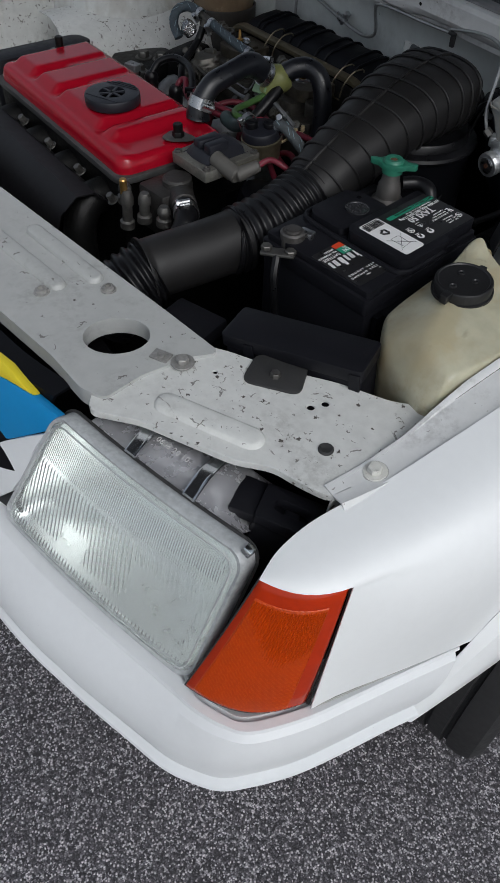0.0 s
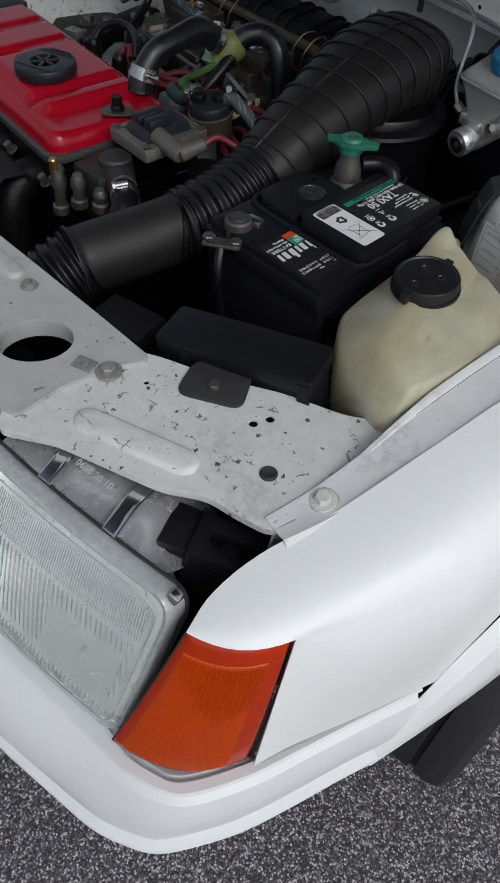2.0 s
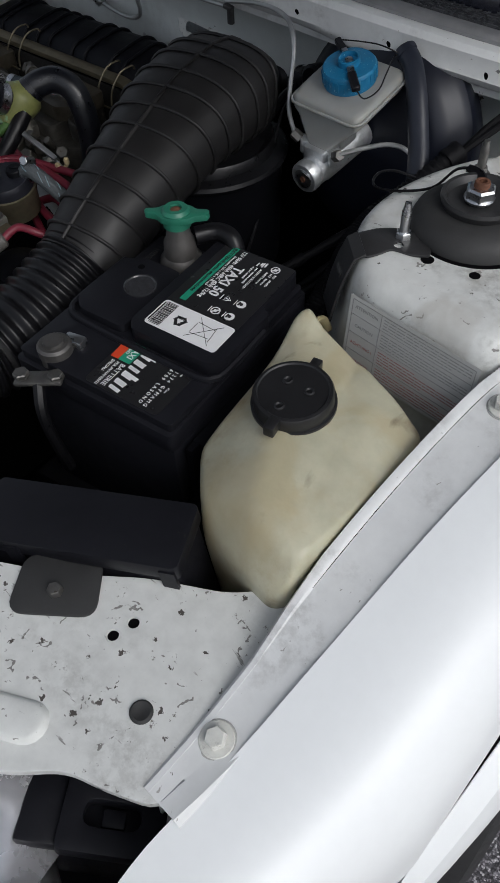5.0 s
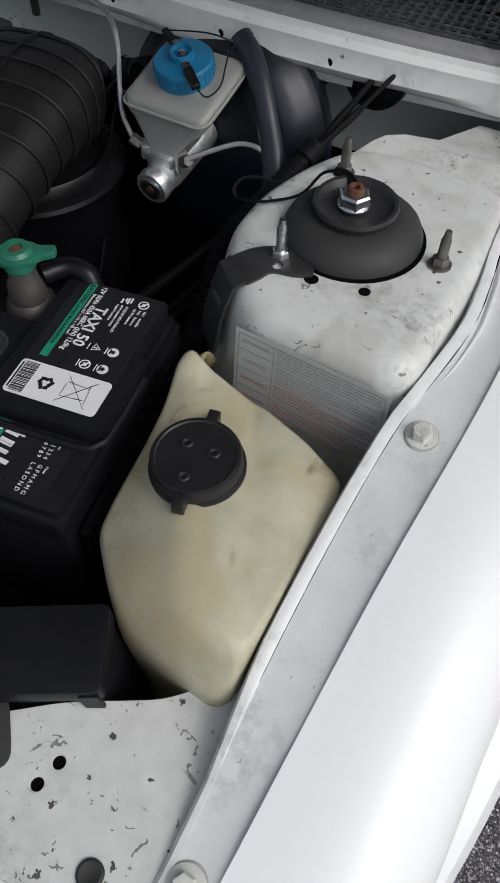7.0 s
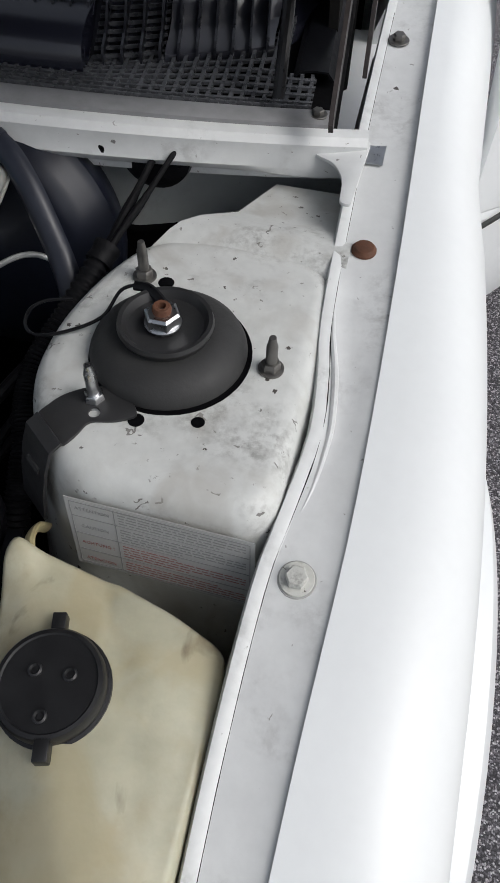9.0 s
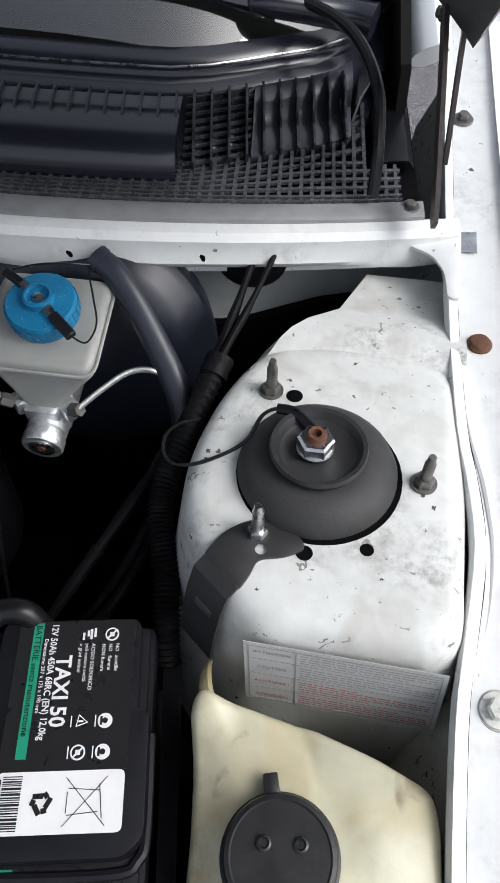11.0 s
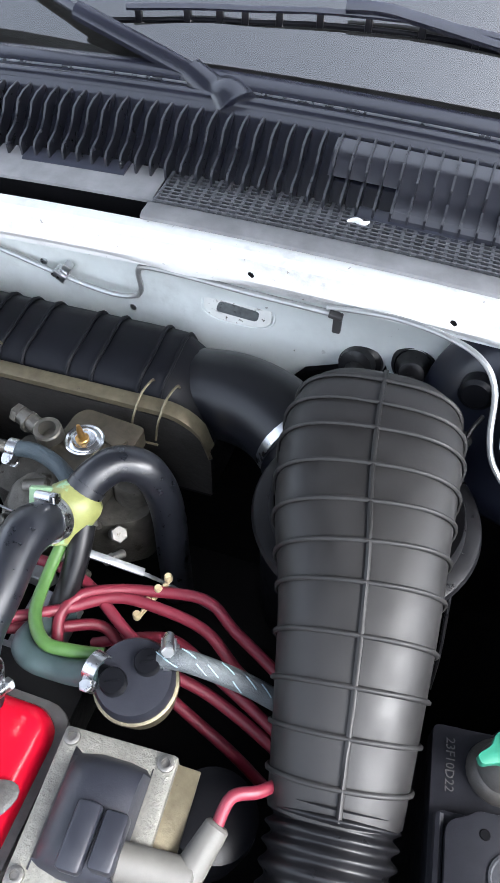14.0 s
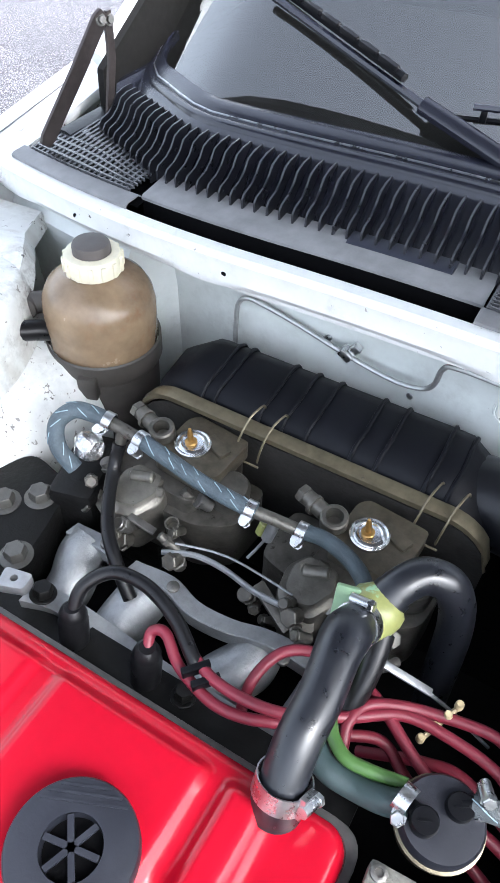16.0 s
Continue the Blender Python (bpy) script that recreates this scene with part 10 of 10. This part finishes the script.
def build_expansion_tank():
    t = thing("coolant_expansion_tank", (-0.53, 0.512, 0.6), "brown-stained coolant tank with a cream screw cap", "coolant tank")
    o = (-0.530, 0.512, 0.0)
    bm = bmesh.new()
    lathe(bm, [(0.056, 0.60), (0.0605, 0.735), (0.0625, 0.740), (0.063, 0.760), (0.0635, 0.785), (0.061, 0.800), (0.054, 0.813), (0.042, 0.822), (0.030, 0.826), (0.027, 0.828), (0.027, 0.834)], o, (0, 0, 1), 48)
    part("tank", bm, "tank_brown", t, smooth=60)
    bm = bmesh.new()
    c = part("cap", lathe(bm, [(0.030, 0.829), (0.031, 0.832), (0.031, 0.846), (0.029, 0.850), (0.021, 0.851), (0.020, 0.849)], o, (0, 0, 1), 40), "cap_cream", t, "cream plastic screw cap")
    for k in range(14):
        a = 2 * math.pi * k / 14
        bm = bmesh.new()
        box(bm, (o[0] + 0.0312 * math.cos(a), o[1] + 0.0312 * math.sin(a), 0.839), (0.004, 0.006, 0.017), (0, 0, math.degrees(a)), 0.0015)
        part("grip", bm, "cap_cream", c)
    bm = bmesh.new()
    lathe(bm, [(0.0205, 0.848), (0.0205, 0.858), (0.019, 0.861), (0.015, 0.862), (0.005, 0.8615)], o, (0, 0, 1), 32)
    part("pressure_insert", bm, "insert_brown", c, "dark grey-brown insert")
    bm = bmesh.new()
    lathe(bm, [(0.0655, 0.715), (0.0665, 0.717), (0.0665, 0.741), (0.0645, 0.743)], o, (0, 0, 1), 48, caps=False)
    box(bm, (-0.502, 0.452, 0.715), (0.022, 0.012, 0.030), (0, 0, 25), 0.002)
    part("strap", bm, "strap_black", t, "dark strap round the tank")
    bm = bmesh.new()
    lathe(bm, [(0.058, 0.55), (0.0615, 0.714), (0.060, 0.718)], o, (0, 0, 1), 40, caps=False)
    part("lower_cup", bm, "strap_black", t)
    bm = bmesh.new()
    lathe(bm, [(0.014, 0), (0.014, 0.010), (0.010, 0.012), (0.006, 0.012), (0.005, 0.018)], (-0.600, 0.470, 0.775), (0.3, -0.95, 0.1), 24)
    part("side_union", bm, "strap_black", t)
    bm = bmesh.new()
    cyl(bm, (-0.597, 0.474, 0.776), (-0.572, 0.492, 0.782), 0.013, 0.011, 16)
    part("side_pipe", bm, "strap_black", t)
    # right-hand chassis pressings below the tower
    bm = bmesh.new()
    rows = []
    for y in (0.16, 0.24, 0.32, 0.40, 0.46):
        rows.append([(-0.66, y, 0.74), (-0.60, y, 0.745), (-0.55 + 0.12 * (y - 0.3), y, 0.735), (-0.525 + 0.12 * (y - 0.3), y, 0.715), (-0.50 + 0.12 * (y - 0.3), y, 0.66), (-0.49, y, 0.55)])
    skin(bm, rows, 0.002)
    part("chassis_pressing", bm, "bay_white", car, "chipped white chassis pressing")
    bm = bmesh.new()
    tube(bm, [(-0.66, 0.30, 0.79), (-0.60, 0.40, 0.775), (-0.57, 0.45, 0.765), (-0.555, 0.48, 0.75)], 0.012, 12, 6)
    tagged(part("coolant_pipe", bm, "hose", None), "black coolant hose running to the tank", "hose")
    # black engine mounting with three bolts
    em = thing("engine_mounting", (-0.45, 0.30, 0.6), "black engine mounting with large hexagon bolts", "engine mount")
    bm = bmesh.new()
    plate(bm, round_poly([(-0.53, 0.26), (-0.45, 0.20), (-0.40, 0.24), (-0.42, 0.31), (-0.435, 0.35), (-0.50, 0.36)], 0.02, 4), 0.09, pose(0, 0, 0.690), bevel=0.008)
    part("casting", bm, "block", em)
    for x, y in ((-0.448, 0.320), (-0.472, 0.294), (-0.414, 0.256)):
        bolt(em, (x, y, 0.690), r=0.0112, h=0.011, washer=0.0165, mat="mount_bolt")
    bm = bmesh.new()
    box(bm, (-0.43, 0.37, 0.66), (0.05, 0.09, 0.10), (0, 0, 20), 0.01)
    box(bm, (-0.40, 0.42, 0.62), (0.09, 0.10, 0.12), (0, 0, 10), 0.01)
    part("arm", bm, "block", em)


M["insert_brown"] = material("grey_brown_insert", (0.075, 0.065, 0.06), 0.5, vary=0.2)
M["strap_black"] = material("brown_black_strap", (0.05, 0.045, 0.04), 0.5, vary=0.3, bump=0.1)
M["mount_bolt"] = material("dull_black_bolt", (0.10, 0.098, 0.092), 0.42, 0.7, vary=0.25, bump=0.2)
build_expansion_tank()


# ---- raised bonnet and its hinges ----
def build_bonnet():
    rows = []
    for k in range(45):
        a = 0.655 * math.sin(math.pi / 2 * (k - 22) / 22)
        d = 0.655 - abs(a)
        hem = 0.947 + 0.175 * (1 - math.exp(-d / 0.15))
        hem += 0.13 * max(0.0, min(1.0, (-a - 0.25) / 0.3))
        row = []
        for s in (0.0, 0.012, 0.03, 0.25, 0.55, 0.85, 0.95):
            p = MIDDLE + ACROSS * (0.052 + a * (1 - 0.07 * s)) + MIDDLE_WAY * (0.105 - 0.04 * (1 - math.exp(-d / 0.15)) - 0.79 * s)
            row.append(Vector((p.x, p.y, hem + 0.54 * s + 0.04 * math.sin(math.pi * s))))
        rows.append(row)
    bm = bmesh.new()
    skin(bm, rows, 0.012)
    bonnet = part("bonnet", bm, "bonnet_inner", car, "raised bonnet, its grey underside towards the bay")
    # flat hinge arms and links: base, head
    for side, base, head, foot, top in ((1, (0.5705, 0.685, 0.872), (0.560, 0.830, 0.972), (0.585, 0.800, 0.862), (0.580, 0.845, 0.970)), (-1, (-0.722, 0.640, 0.872), (-0.700, 0.728, 0.988), (-0.712, 0.740, 0.872), (-0.700, 0.742, 0.985))):
        for name, p, q, w in (("hinge_arm", base, head, 0.011), ("hinge_link", foot, top, 0.006)):
            p, q = Vector(p), Vector(q)
            d = (q - p).normalized()
            wide = Vector((1, 0, 0)).cross(d).normalized() * w
            knee = p.lerp(q, 0.55) + Vector((0, 0.006, 0.004))
            bm = bmesh.new()
            skin(bm, [[c - wide * f, c - wide * 0.5 * f, c + wide * 0.5 * f, c + wide * f] for c, f in ((p - d * 0.01, 0.6), (p, 1.0), (knee, 1.0), (q, 1.0), (q + d * 0.01, 0.6))], 0.004)
            arm = part(name, bm, "hinge_brown", bonnet, "dark brown steel hinge arm" if w > 0.01 else "")
            bolt(arm, q + Vector((-side * 0.004, 0, 0)), (-side, -0.2, 0.2), 0.005, 0.004, 0.007)


M["bonnet_inner"] = material("bonnet_underside", (0.06, 0.06, 0.062), 0.45, vary=0.12, bump=0.0, bump_scale=80, spots=(0.08, 0.08, 0.08), spot_size=60, spot_amount=0.02)
M["hinge_brown"] = material("hinge_steel", (0.06, 0.05, 0.048), 0.45, 0.4, vary=0.3, bump=0.2)
build_bonnet()
